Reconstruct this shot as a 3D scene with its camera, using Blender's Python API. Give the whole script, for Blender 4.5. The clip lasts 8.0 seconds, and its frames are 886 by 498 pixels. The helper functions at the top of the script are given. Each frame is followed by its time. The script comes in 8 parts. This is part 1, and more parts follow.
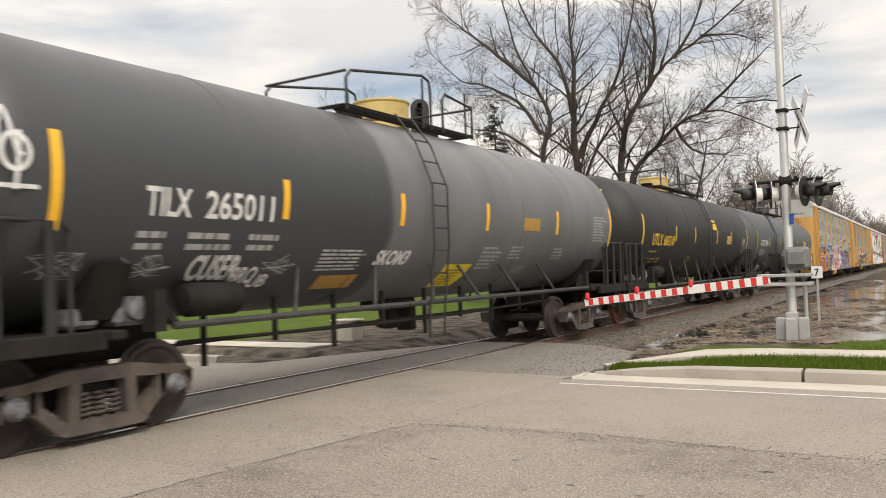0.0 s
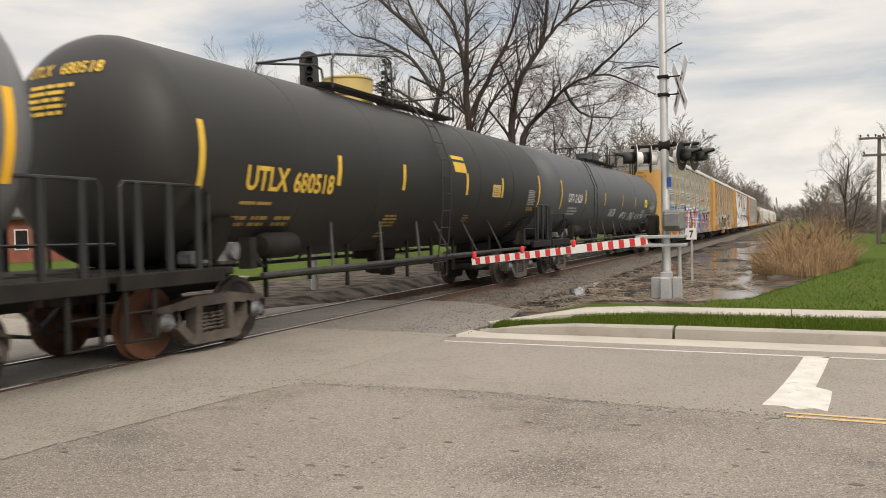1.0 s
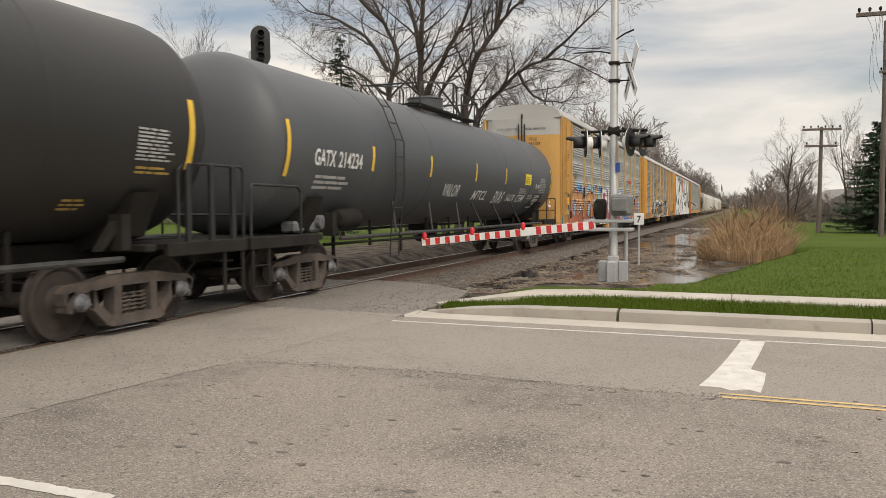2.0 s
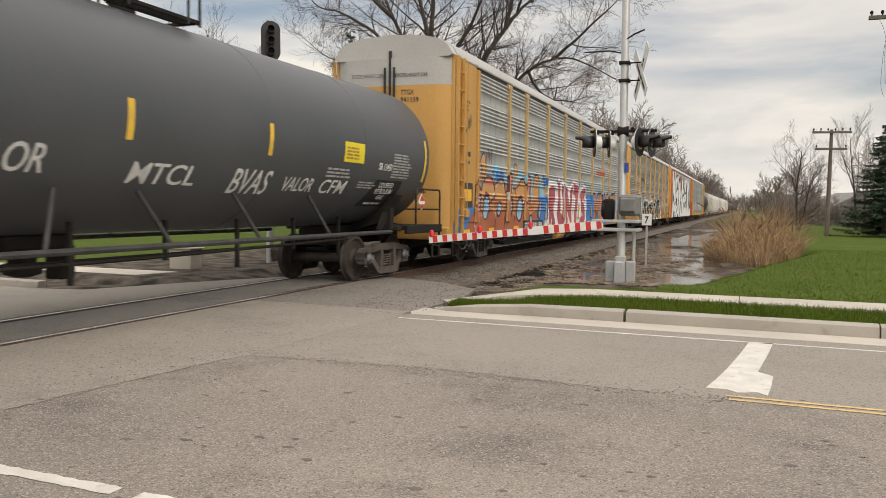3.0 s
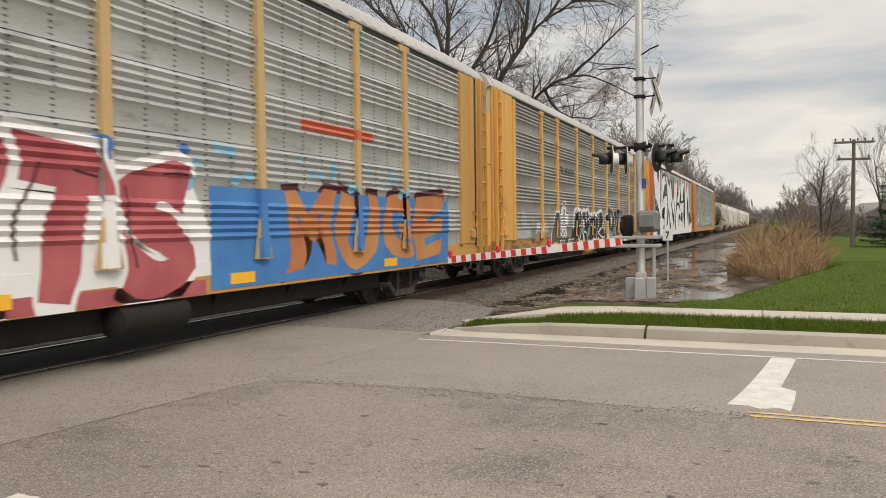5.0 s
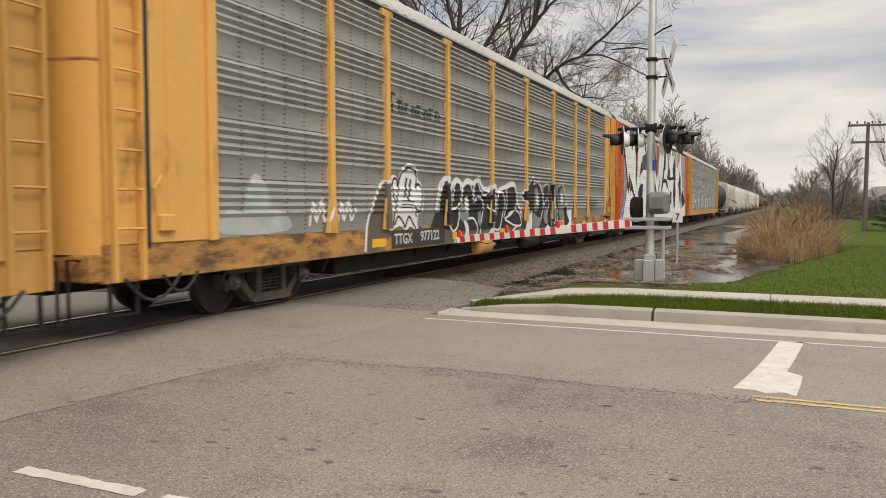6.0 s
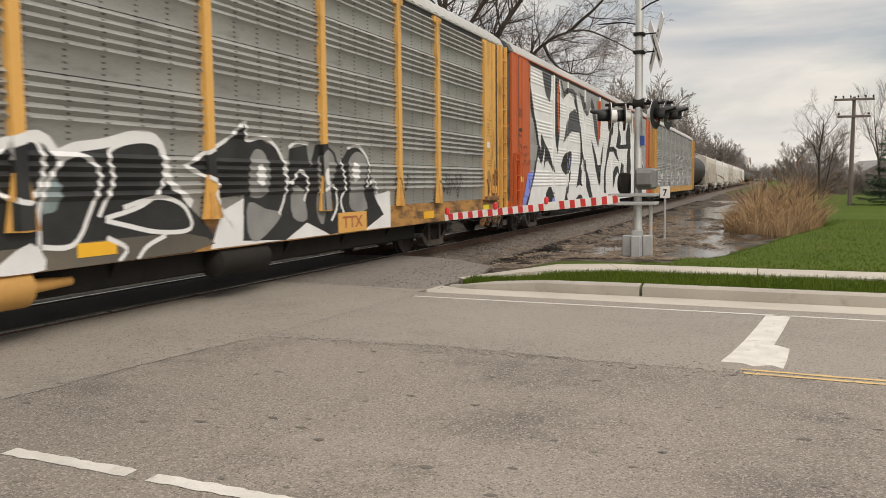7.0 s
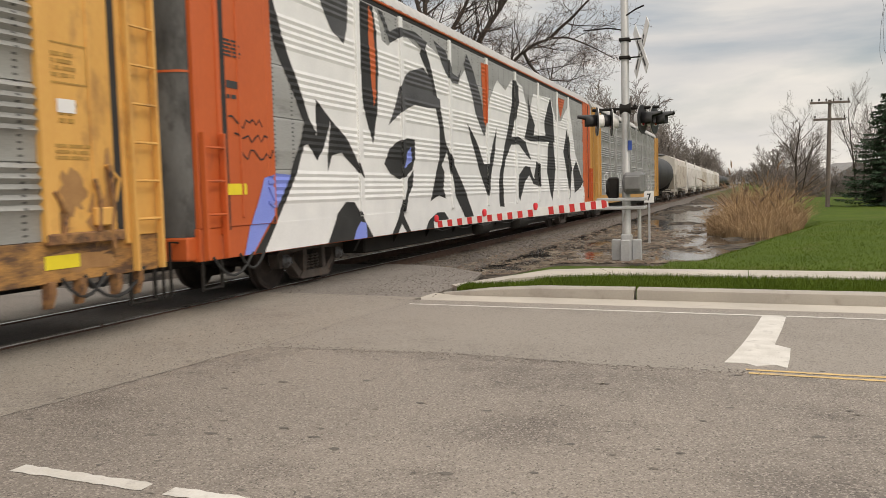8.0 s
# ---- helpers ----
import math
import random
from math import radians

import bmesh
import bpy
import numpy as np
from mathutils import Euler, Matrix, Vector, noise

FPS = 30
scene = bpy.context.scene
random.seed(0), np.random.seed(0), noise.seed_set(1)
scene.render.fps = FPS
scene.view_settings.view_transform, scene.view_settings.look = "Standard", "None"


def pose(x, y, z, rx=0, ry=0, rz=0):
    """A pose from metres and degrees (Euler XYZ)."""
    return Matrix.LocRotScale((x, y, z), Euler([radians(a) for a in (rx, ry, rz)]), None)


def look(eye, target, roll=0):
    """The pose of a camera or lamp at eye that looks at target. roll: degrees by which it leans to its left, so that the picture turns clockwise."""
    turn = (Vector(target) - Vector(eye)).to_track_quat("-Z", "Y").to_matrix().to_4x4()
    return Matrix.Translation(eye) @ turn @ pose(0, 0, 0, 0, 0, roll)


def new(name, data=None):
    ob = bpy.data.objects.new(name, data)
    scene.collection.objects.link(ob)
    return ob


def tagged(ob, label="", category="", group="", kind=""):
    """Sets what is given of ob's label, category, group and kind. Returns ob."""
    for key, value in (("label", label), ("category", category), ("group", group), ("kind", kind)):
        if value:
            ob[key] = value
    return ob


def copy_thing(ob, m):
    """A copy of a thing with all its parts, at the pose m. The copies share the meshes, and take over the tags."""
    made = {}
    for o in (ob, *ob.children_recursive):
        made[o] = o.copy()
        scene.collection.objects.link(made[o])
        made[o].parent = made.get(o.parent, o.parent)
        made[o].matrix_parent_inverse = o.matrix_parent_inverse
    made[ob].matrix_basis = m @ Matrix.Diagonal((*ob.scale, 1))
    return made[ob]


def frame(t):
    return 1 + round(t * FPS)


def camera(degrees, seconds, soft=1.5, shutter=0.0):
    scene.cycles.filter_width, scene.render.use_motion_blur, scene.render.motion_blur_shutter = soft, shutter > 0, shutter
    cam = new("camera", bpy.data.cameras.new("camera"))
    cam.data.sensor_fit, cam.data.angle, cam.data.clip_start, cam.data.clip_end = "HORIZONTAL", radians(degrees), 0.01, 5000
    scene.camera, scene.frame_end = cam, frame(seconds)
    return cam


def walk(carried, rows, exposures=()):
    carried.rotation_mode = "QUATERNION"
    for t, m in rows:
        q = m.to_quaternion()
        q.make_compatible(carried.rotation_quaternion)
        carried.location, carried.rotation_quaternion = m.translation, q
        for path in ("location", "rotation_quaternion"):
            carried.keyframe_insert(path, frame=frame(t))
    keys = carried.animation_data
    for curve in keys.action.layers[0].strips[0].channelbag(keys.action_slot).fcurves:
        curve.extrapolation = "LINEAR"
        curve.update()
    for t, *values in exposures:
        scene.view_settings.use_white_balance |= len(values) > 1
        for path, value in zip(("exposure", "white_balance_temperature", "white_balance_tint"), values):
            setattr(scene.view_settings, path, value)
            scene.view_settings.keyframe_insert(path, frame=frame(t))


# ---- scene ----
cam = camera(57.4, 8.0, soft=0.55, shutter=0.13)
PATH = [
    (0, (7.371, 0.412, 1.534), (6.348, 2.129, 1.595), -2.1),
    (0.5, (7.362, 0.466, 1.534), (6.454, 2.248, 1.54), -1.7),
    (1, (7.409, 0.508, 1.542), (6.619, 2.345, 1.49), -1.4),
    (1.5, (7.454, 0.502, 1.534), (6.764, 2.377, 1.439), -0.8),
    (3, (7.432, 0.5, 1.532), (6.738, 2.373, 1.426), 0.6),
    (3.5, (7.445, 0.498, 1.531), (6.718, 2.359, 1.444), 0.1),
    (4, (7.446, 0.511, 1.527), (6.709, 2.369, 1.461), -0.5),
    (4.5, (7.471, 0.521, 1.53), (6.734, 2.38, 1.481), -1.0),
    (6, (7.506, 0.523, 1.555), (6.74, 2.367, 1.446), -0.1),
    (6.5, (7.508, 0.541, 1.553), (6.748, 2.385, 1.408), -0.1),
    (7, (7.498, 0.539, 1.545), (6.76, 2.39, 1.382), -0.6),
    (7.5, (7.41, 0.515, 1.537), (6.699, 2.377, 1.371), -1.3),
    (8, (7.306, 0.485, 1.527), (6.614, 2.356, 1.384), -1.5),
]
walk(cam, [(t, look(eye, target, roll)) for t, eye, target, roll in PATH], exposures=((0, 0.28, 7050, 10), (0.5, 0.16, 7050, 10), (1.0, 0.12, 7050, 10), (1.5, 0.02, 7050, 10), (3.0, 0.0, 7050, 10), (8, -0.08, 7050, 10)))

# ---- world and sun ----
SUN_EL, SUN_AZ = 42.0, 130.0          # degrees; azimuth clockwise from +y
world = bpy.data.worlds.new("sky")
scene.world = world
world.use_nodes = True
wn, wl = world.node_tree.nodes, world.node_tree.links
wn.clear()
w_out = wn.new("ShaderNodeOutputWorld")
w_bg = wn.new("ShaderNodeBackground")
w_sky = wn.new("ShaderNodeTexSky")
w_sky.sky_type, w_sky.sun_disc = "NISHITA", False
w_sky.sun_elevation, w_sky.sun_rotation = radians(SUN_EL), radians(SUN_AZ)
w_sky.air_density, w_sky.dust_density = 1.0, 2.0
w_co = wn.new("ShaderNodeTexCoord")
w_map = wn.new("ShaderNodeMapping")
w_map.inputs["Scale"].default_value = (1.0, 1.0, 4.5)
w_map.inputs["Location"].default_value = (0.35, 0.1, 0.2)
w_n = wn.new("ShaderNodeTexNoise")
w_n.inputs["Scale"].default_value, w_n.inputs["Detail"].default_value = 1.7, 7.0
w_n.inputs["Roughness"].default_value, w_n.inputs["Distortion"].default_value = 0.52, 0.35
w_r = wn.new("ShaderNodeValToRGB")
w_r.color_ramp.elements[0].position, w_r.color_ramp.elements[0].color = 0.33, (0.0, 0.0, 0.0, 1)
w_r.color_ramp.elements[1].position, w_r.color_ramp.elements[1].color = 0.54, (1, 1, 1, 1)
w_n2 = wn.new("ShaderNodeTexNoise")
w_n2.inputs["Scale"].default_value, w_n2.inputs["Detail"].default_value = 3.1, 6.0
w_c = wn.new("ShaderNodeValToRGB")
w_c.color_ramp.elements[0].position, w_c.color_ramp.elements[0].color = 0.32, (6.5, 6.65, 7.05, 1)
w_c.color_ramp.elements[1].position, w_c.color_ramp.elements[1].color = 0.66, (9.2, 8.95, 8.6, 1)
w_mix = wn.new("ShaderNodeMix")
w_mix.data_type = "RGBA"
wl.new(w_co.outputs["Generated"], w_map.inputs["Vector"])
wl.new(w_map.outputs["Vector"], w_n.inputs["Vector"])
wl.new(w_map.outputs["Vector"], w_n2.inputs["Vector"])
wl.new(w_n.outputs["Fac"], w_r.inputs["Fac"])
wl.new(w_n2.outputs["Fac"], w_c.inputs["Fac"])
wl.new(w_r.outputs["Color"], w_mix.inputs["Factor"])
wl.new(w_sky.outputs["Color"], w_mix.inputs["A"])
wl.new(w_c.outputs["Color"], w_mix.inputs["B"])
w_sep = wn.new("ShaderNodeSeparateXYZ")
w_zen = wn.new("ShaderNodeMapRange")
w_zen.interpolation_type = "SMOOTHSTEP"
w_zen.inputs["From Min"].default_value, w_zen.inputs["From Max"].default_value = 0.25, 1.0
w_zen.inputs["To Min"].default_value, w_zen.inputs["To Max"].default_value = 1.0, 2.8
w_mul = wn.new("ShaderNodeVectorMath")
w_mul.operation = "SCALE"
wl.new(w_co.outputs["Generated"], w_sep.inputs[0])
wl.new(w_sep.outputs["Z"], w_zen.inputs["Value"])
wl.new(w_mix.outputs["Result"], w_mul.inputs[0])
wl.new(w_zen.outputs["Result"], w_mul.inputs["Scale"])
wl.new(w_mul.outputs["Vector"], w_bg.inputs["Color"])
w_bg.inputs["Strength"].default_value = 0.1
wl.new(w_bg.outputs["Background"], w_out.inputs["Surface"])

sun = new("sun", bpy.data.lights.new("sun", "SUN"))
sun.data.energy, sun.data.angle, sun.data.color = 1.5, radians(20), (1.0, 0.94, 0.86)
az, el = radians(SUN_AZ), radians(SUN_EL)
sun_from = Vector((math.sin(az) * math.cos(el), math.cos(az) * math.cos(el), math.sin(el)))
sun.matrix_world = look(sun_from * 50, (0, 0, 0))


# ---- materials ----
def mat(name, a, b=None, rough=0.7, metal=0.0, scale=3.0, fine=40.0, bump=0.15, stretch=(1, 1, 1), dirt=None, dirt_at=0.6, grain=0.15, spec=0.5):
    """A surface with large blotches from colour a to b, a fine grain, patches of dirt and a fine relief."""
    b = b or tuple(c * 0.8 for c in a)
    m = bpy.data.materials.new(name)
    m.use_nodes = True
    n, l = m.node_tree.nodes, m.node_tree.links
    p = n["Principled BSDF"]
    co = n.new("ShaderNodeTexCoord")
    mp = n.new("ShaderNodeMapping")
    mp.inputs["Scale"].default_value = stretch
    l.new(co.outputs["Object"], mp.inputs["Vector"])
    big = n.new("ShaderNodeTexNoise")
    big.inputs["Scale"].default_value, big.inputs["Detail"].default_value = scale, 6
    small = n.new("ShaderNodeTexNoise")
    small.inputs["Scale"].default_value, small.inputs["Detail"].default_value = fine, 4
    l.new(mp.outputs[0], big.inputs["Vector"])
    l.new(mp.outputs[0], small.inputs["Vector"])
    r = n.new("ShaderNodeValToRGB")
    r.color_ramp.elements[0].position, r.color_ramp.elements[0].color = 0.3, (*a, 1)
    r.color_ramp.elements[1].position, r.color_ramp.elements[1].color = 0.7, (*b, 1)
    l.new(big.outputs["Fac"], r.inputs["Fac"])
    col = r.outputs["Color"]
    g = n.new("ShaderNodeMix")
    g.data_type, g.blend_type = "RGBA", "OVERLAY"
    g.inputs["Factor"].default_value = grain
    l.new(col, g.inputs["A"])
    l.new(small.outputs["Fac"], g.inputs["B"])
    col = g.outputs["Result"]
    if dirt:
        dn = n.new("ShaderNodeTexNoise")
        dn.inputs["Scale"].default_value, dn.inputs["Detail"].default_value, dn.inputs["Roughness"].default_value = scale * 1.7, 9, 0.7
        l.new(mp.outputs[0], dn.inputs["Vector"])
        dr = n.new("ShaderNodeValToRGB")
        dr.color_ramp.elements[0].position, dr.color_ramp.elements[1].position = dirt_at - 0.08, dirt_at + 0.1
        l.new(dn.outputs["Fac"], dr.inputs["Fac"])
        dm = n.new("ShaderNodeMix")
        dm.data_type = "RGBA"
        dm.inputs["B"].default_value = (*dirt, 1)
        l.new(dr.outputs["Color"], dm.inputs["Factor"])
        l.new(col, dm.inputs["A"])
        col = dm.outputs["Result"]
    l.new(col, p.inputs["Base Color"])
    rr = n.new("ShaderNodeMapRange")
    rr.inputs["To Min"].default_value, rr.inputs["To Max"].default_value = rough - 0.1, min(1.0, rough + 0.1)
    l.new(big.outputs["Fac"], rr.inputs["Value"])
    l.new(rr.outputs["Result"], p.inputs["Roughness"])
    p.inputs["Metallic"].default_value = metal
    p.inputs["Specular IOR Level"].default_value = spec
    if bump:
        bp = n.new("ShaderNodeBump")
        bp.inputs["Strength"].default_value, bp.inputs["Distance"].default_value = bump, 0.02
        l.new(small.outputs["Fac"], bp.inputs["Height"])
        l.new(bp.outputs["Normal"], p.inputs["Normal"])
    return m


def glow(name, c, strength):
    m = bpy.data.materials.new(name)
    m.use_nodes = True
    p = m.node_tree.nodes["Principled BSDF"]
    p.inputs["Base Color"].default_value = (*c, 1)
    p.inputs["Emission Color"].default_value = (*c, 1)
    p.inputs["Emission Strength"].default_value = strength
    return m


def asphalt(name, dark, light, stone, patch, stone_scale=55.0, pit=0.55):
    """Worn asphalt: blotches, stains and light aggregate."""
    m = mat(name, dark, light, rough=0.88, scale=0.35, fine=90, bump=0.5, grain=0.45, dirt=patch, dirt_at=0.58, spec=0.3)
    n, l = m.node_tree.nodes, m.node_tree.links
    p = n["Principled BSDF"]
    src = p.inputs["Base Color"].links[0].from_socket
    co = n.new("ShaderNodeTexCoord")
    v = n.new("ShaderNodeTexVoronoi")
    v.inputs["Scale"].default_value = stone_scale
    l.new(co.outputs["Object"], v.inputs["Vector"])
    sep = n.new("ShaderNodeSeparateColor")
    l.new(v.outputs["Color"], sep.inputs["Color"])
    r = n.new("ShaderNodeValToRGB")
    r.color_ramp.elements[0].position, r.color_ramp.elements[1].position = 0.70, 0.88
    r.color_ramp.elements[1].color = (0.75, 0.75, 0.75, 1)
    l.new(sep.outputs["Red"], r.inputs["Fac"])
    mx = n.new("ShaderNodeMix")
    mx.data_type = "RGBA"
    mx.inputs["B"].default_value = (*stone, 1)
    l.new(r.outputs["Color"], mx.inputs["Factor"])
    l.new(src, mx.inputs["A"])
    r2 = n.new("ShaderNodeValToRGB")
    r2.color_ramp.elements[0].position, r2.color_ramp.elements[1].position = 0.0, 0.22
    r2.color_ramp.elements[0].color = (pit, pit, pit, 1)
    l.new(sep.outputs["Green"], r2.inputs["Fac"])
    mm = n.new("ShaderNodeMix")
    mm.data_type, mm.blend_type = "RGBA", "MULTIPLY"
    mm.inputs["Factor"].default_value = 1.0
    l.new(mx.outputs["Result"], mm.inputs["A"])
    l.new(r2.outputs["Color"], mm.inputs["B"])
    l.new(mm.outputs["Result"], p.inputs["Base Color"])
    return m


M_ROAD_NEAR = asphalt("asphalt_coarse", (0.185, 0.161, 0.137), (0.26, 0.226, 0.191), (0.36, 0.316, 0.27), (0.125, 0.107, 0.092), 95, 0.48)
M_ROAD_FAR = asphalt("asphalt_smooth", (0.245, 0.218, 0.188), (0.28, 0.248, 0.212), (0.315, 0.28, 0.24), (0.22, 0.195, 0.167), 80)
M_ROAD_X = asphalt("asphalt_crossing", (0.25, 0.222, 0.188), (0.30, 0.266, 0.224), (0.345, 0.308, 0.262), (0.21, 0.186, 0.16), 70)
M_XDARK = asphalt("asphalt_between_rails", (0.15, 0.14, 0.125), (0.20, 0.185, 0.165), (0.25, 0.23, 0.21), (0.12, 0.11, 0.10), 70)
M_APRON = asphalt("asphalt_apron", (0.18, 0.16, 0.14), (0.22, 0.195, 0.17), (0.26, 0.235, 0.21), (0.15, 0.13, 0.11), 40)
M_CRACK = mat("crack_fill", (0.10, 0.09, 0.08), (0.14, 0.12, 0.10), rough=0.9)
M_WHITE_LINE = mat("road_paint_white", (0.62, 0.59, 0.54), (0.48, 0.45, 0.40), rough=0.8, scale=4, fine=60, bump=0.4, dirt=(0.3, 0.27, 0.24), dirt_at=0.63)
M_YELLOW_LINE = mat("road_paint_yellow", (0.62, 0.42, 0.16), (0.45, 0.31, 0.14), rough=0.8, scale=4, fine=60, bump=0.4, dirt=(0.26, 0.22, 0.18), dirt_at=0.58)
M_CONC = mat("concrete", (0.47, 0.425, 0.36), (0.37, 0.335, 0.285), rough=0.9, scale=1.2, fine=60, bump=0.3, dirt=(0.32, 0.28, 0.23), dirt_at=0.66)
M_KERB = mat("kerb_concrete", (0.36, 0.328, 0.28), (0.29, 0.262, 0.225), rough=0.9, scale=1.2, fine=60, bump=0.3, dirt=(0.22, 0.19, 0.16), dirt_at=0.6)
M_STEEL_RAIL = mat("rail_head", (0.55, 0.55, 0.55), (0.42, 0.41, 0.40), rough=0.3, metal=1.0, scale=2)
M_RUST = mat("rusty_steel", (0.13, 0.075, 0.05), (0.08, 0.05, 0.038), rough=0.85, scale=4, fine=60, bump=0.4)
M_TIE = mat("creosoted_timber", (0.10, 0.08, 0.065), (0.16, 0.13, 0.10), rough=0.9, scale=3, stretch=(1, 6, 6), bump=0.5)
M_BALLAST = mat("ballast", (0.15, 0.128, 0.11), (0.085, 0.07, 0.06), rough=0.95, scale=6, fine=30, bump=1.0, grain=0.6, dirt=(0.24, 0.205, 0.175), dirt_at=0.62)
M_STONE = mat("loose_stone", (0.20, 0.175, 0.15), (0.10, 0.085, 0.073), rough=0.95, scale=2, fine=30, bump=0.3)
M_STICK = mat("dead_stalks", (0.32, 0.27, 0.21), (0.15, 0.115, 0.08), rough=0.9)
M_DRYLEAF = mat("dead_leaves", (0.10, 0.07, 0.05), (0.17, 0.12, 0.085), rough=0.9)
M_GRASS = mat("grass_blade", (0.058, 0.092, 0.009), (0.082, 0.116, 0.014), spec=0.1, rough=0.8, scale=0.6, fine=8, bump=0)
M_GALV = mat("galvanised_steel", (0.50, 0.50, 0.50), (0.38, 0.385, 0.39), rough=0.5, metal=0.5, scale=3, fine=30, bump=0.05)
M_BLACK = mat("black_paint", (0.012, 0.012, 0.013), (0.02, 0.02, 0.02), rough=0.55, scale=2, fine=30, bump=0.05)
M_DARK = mat("underframe_black", (0.010, 0.009, 0.008), (0.022, 0.019, 0.016), spec=0.25, rough=0.8, scale=3, fine=40, bump=0.15)
M_TRUCK = mat("dusty_cast_steel", (0.11, 0.089, 0.075), (0.055, 0.047, 0.042), rough=0.85, scale=4, fine=50, bump=0.3, dirt=(0.14, 0.09, 0.06), dirt_at=0.62)
M_WHEEL = mat("wheel_steel", (0.075, 0.058, 0.05), (0.045, 0.037, 0.034), rough=0.75, metal=0.3, scale=5, fine=50, bump=0.15)
M_WHEEL_RUST = mat("wheel_steel_rusty", (0.20, 0.085, 0.045), (0.09, 0.05, 0.036), rough=0.8, metal=0.2, scale=4, fine=50, bump=0.2)
M_TREAD = mat("polished_tread", (0.35, 0.34, 0.33), (0.28, 0.27, 0.26), rough=0.35, metal=1.0)
M_CAP = mat("bearing_cap", (0.22, 0.235, 0.26), (0.10, 0.095, 0.09), rough=0.65, metal=0.2, scale=9)
M_RED = mat("red_reflective", (0.62, 0.035, 0.035), (0.5, 0.03, 0.03), rough=0.5, scale=5)
M_WHITE = mat("white_paint", (0.76, 0.75, 0.73), (0.66, 0.65, 0.63), rough=0.6, scale=4)
M_LENS_RED = mat("red_lens", (0.28, 0.02, 0.025), (0.2, 0.015, 0.02), rough=0.2)
M_ALU = mat("aluminium_mast", (0.52, 0.52, 0.51), (0.42, 0.42, 0.41), rough=0.45, metal=0.6, scale=2, fine=30, bump=0.05)
M_LAMP_RED = glow("red_marker_light", (0.55, 0.02, 0.03), 0.12)


# ---- building tools ----
class Geo:
    """Vertices and faces of one mesh in the making."""

    def __init__(self):
        self.v, self.f = [], []

    def add(self, vs, fs):
        k = len(self.v)
        self.v += [tuple(p) for p in vs]
        self.f += [tuple(i + k for i in f) for f in fs]

    def box(self, x0, y0, z0, x1, y1, z1, b=0.0, m=None):
        c = Vector(((x0 + x1) / 2, (y0 + y1) / 2, (z0 + z1) / 2))
        h = (abs(x1 - x0) / 2, abs(y1 - y0) / 2, abs(z1 - z0) / 2)
        b = min(b, min(h) * 0.9)
        vs, fs = [], []
        corners = [(sx, sy, sz) for sx in (-1, 1) for sy in (-1, 1) for sz in (-1, 1)]
        if b <= 0:
            vs = [c + Vector((s[0] * h[0], s[1] * h[1], s[2] * h[2])) for s in corners]
            fs = [(0, 1, 3, 2), (4, 6, 7, 5), (0, 4, 5, 1), (2, 3, 7, 6), (0, 2, 6, 4), (1, 5, 7, 3)]
        else:
            for s in corners:
                for a in range(3):
                    vs.append(c + Vector([s[i] * (h[i] - (0 if i == a else b)) for i in range(3)]))
            at = {s: i for i, s in enumerate(corners)}
            for a in range(3):
                o1, o2 = [i for i in range(3) if i != a]
                for sg in (-1, 1):
                    loop = []
                    for s1, s2 in ((-1, -1), (1, -1), (1, 1), (-1, 1)):
                        s = [0, 0, 0]
                        s[a], s[o1], s[o2] = sg, s1, s2
                        loop.append(at[tuple(s)] * 3 + a)
                    fs.append(tuple(loop))
                for s1 in (-1, 1):
                    for s2 in (-1, 1):
                        p, q = [0, 0, 0], [0, 0, 0]
                        p[a], q[a] = -1, 1
                        p[o1] = q[o1] = s1
                        p[o2] = q[o2] = s2
                        p, q = at[tuple(p)], at[tuple(q)]
                        fs.append((p * 3 + o1, q * 3 + o1, q * 3 + o2, p * 3 + o2))
            for i in range(8):
                fs.append((i * 3, i * 3 + 1, i * 3 + 2))
            out = []
            for f in fs:
                n = (vs[f[1]] - vs[f[0]]).cross(vs[f[2]] - vs[f[0]])
                mid = sum((vs[i] for i in f), Vector()) / len(f)
                out.append(f if n.dot(mid - c) > 0 else f[::-1])
            fs = out
        if m is not None:
            vs = [m @ Vector(v) for v in vs]
        self.add(vs, fs)
        return self

    def tube(self, pts, r, n=8, caps=True):
        pts = [Vector(p) for p in pts]
        rs = r if isinstance(r, (list, tuple)) else [r] * len(pts)
        t = (pts[1] - pts[0]).normalized()
        u = t.orthogonal().normalized()
        vs, fs = [], []
        for i, p in enumerate(pts):
            a = pts[max(i - 1, 0)]
            b = pts[min(i + 1, len(pts) - 1)]
            t = (b - a).normalized()
            u = (u - t * u.dot(t)).normalized()
            w = t.cross(u)
            for k in range(n):
                g = 2 * math.pi * k / n
                vs.append(p + (u * math.cos(g) + w * math.sin(g)) * rs[i])
        for i in range(len(pts) - 1):
            for k in range(n):
                a, b = i * n + k, i * n + (k + 1) % n
                fs.append((a, b, b + n, a + n))
        if caps:
            fs.append(tuple(range(n))[::-1])
            fs.append(tuple(range((len(pts) - 1) * n, len(pts) * n)))
        self.add(vs, fs)
        return self

    def prism(self, poly, a0, a1, axis="x"):
        """A polygon pushed along an axis: x takes (y, z), y takes (x, z), z takes (x, y)."""
        def put(p, a):
            return {"x": (a, p[0], p[1]), "y": (p[0], a, p[1]), "z": (p[0], p[1], a)}[axis]
        n = len(poly)
        area = sum(poly[i][0] * poly[(i + 1) % n][1] - poly[(i + 1) % n][0] * poly[i][1] for i in range(n))
        if (area > 0) == (axis == "y"):
            poly = poly[::-1]
        if a0 > a1:
            a0, a1 = a1, a0
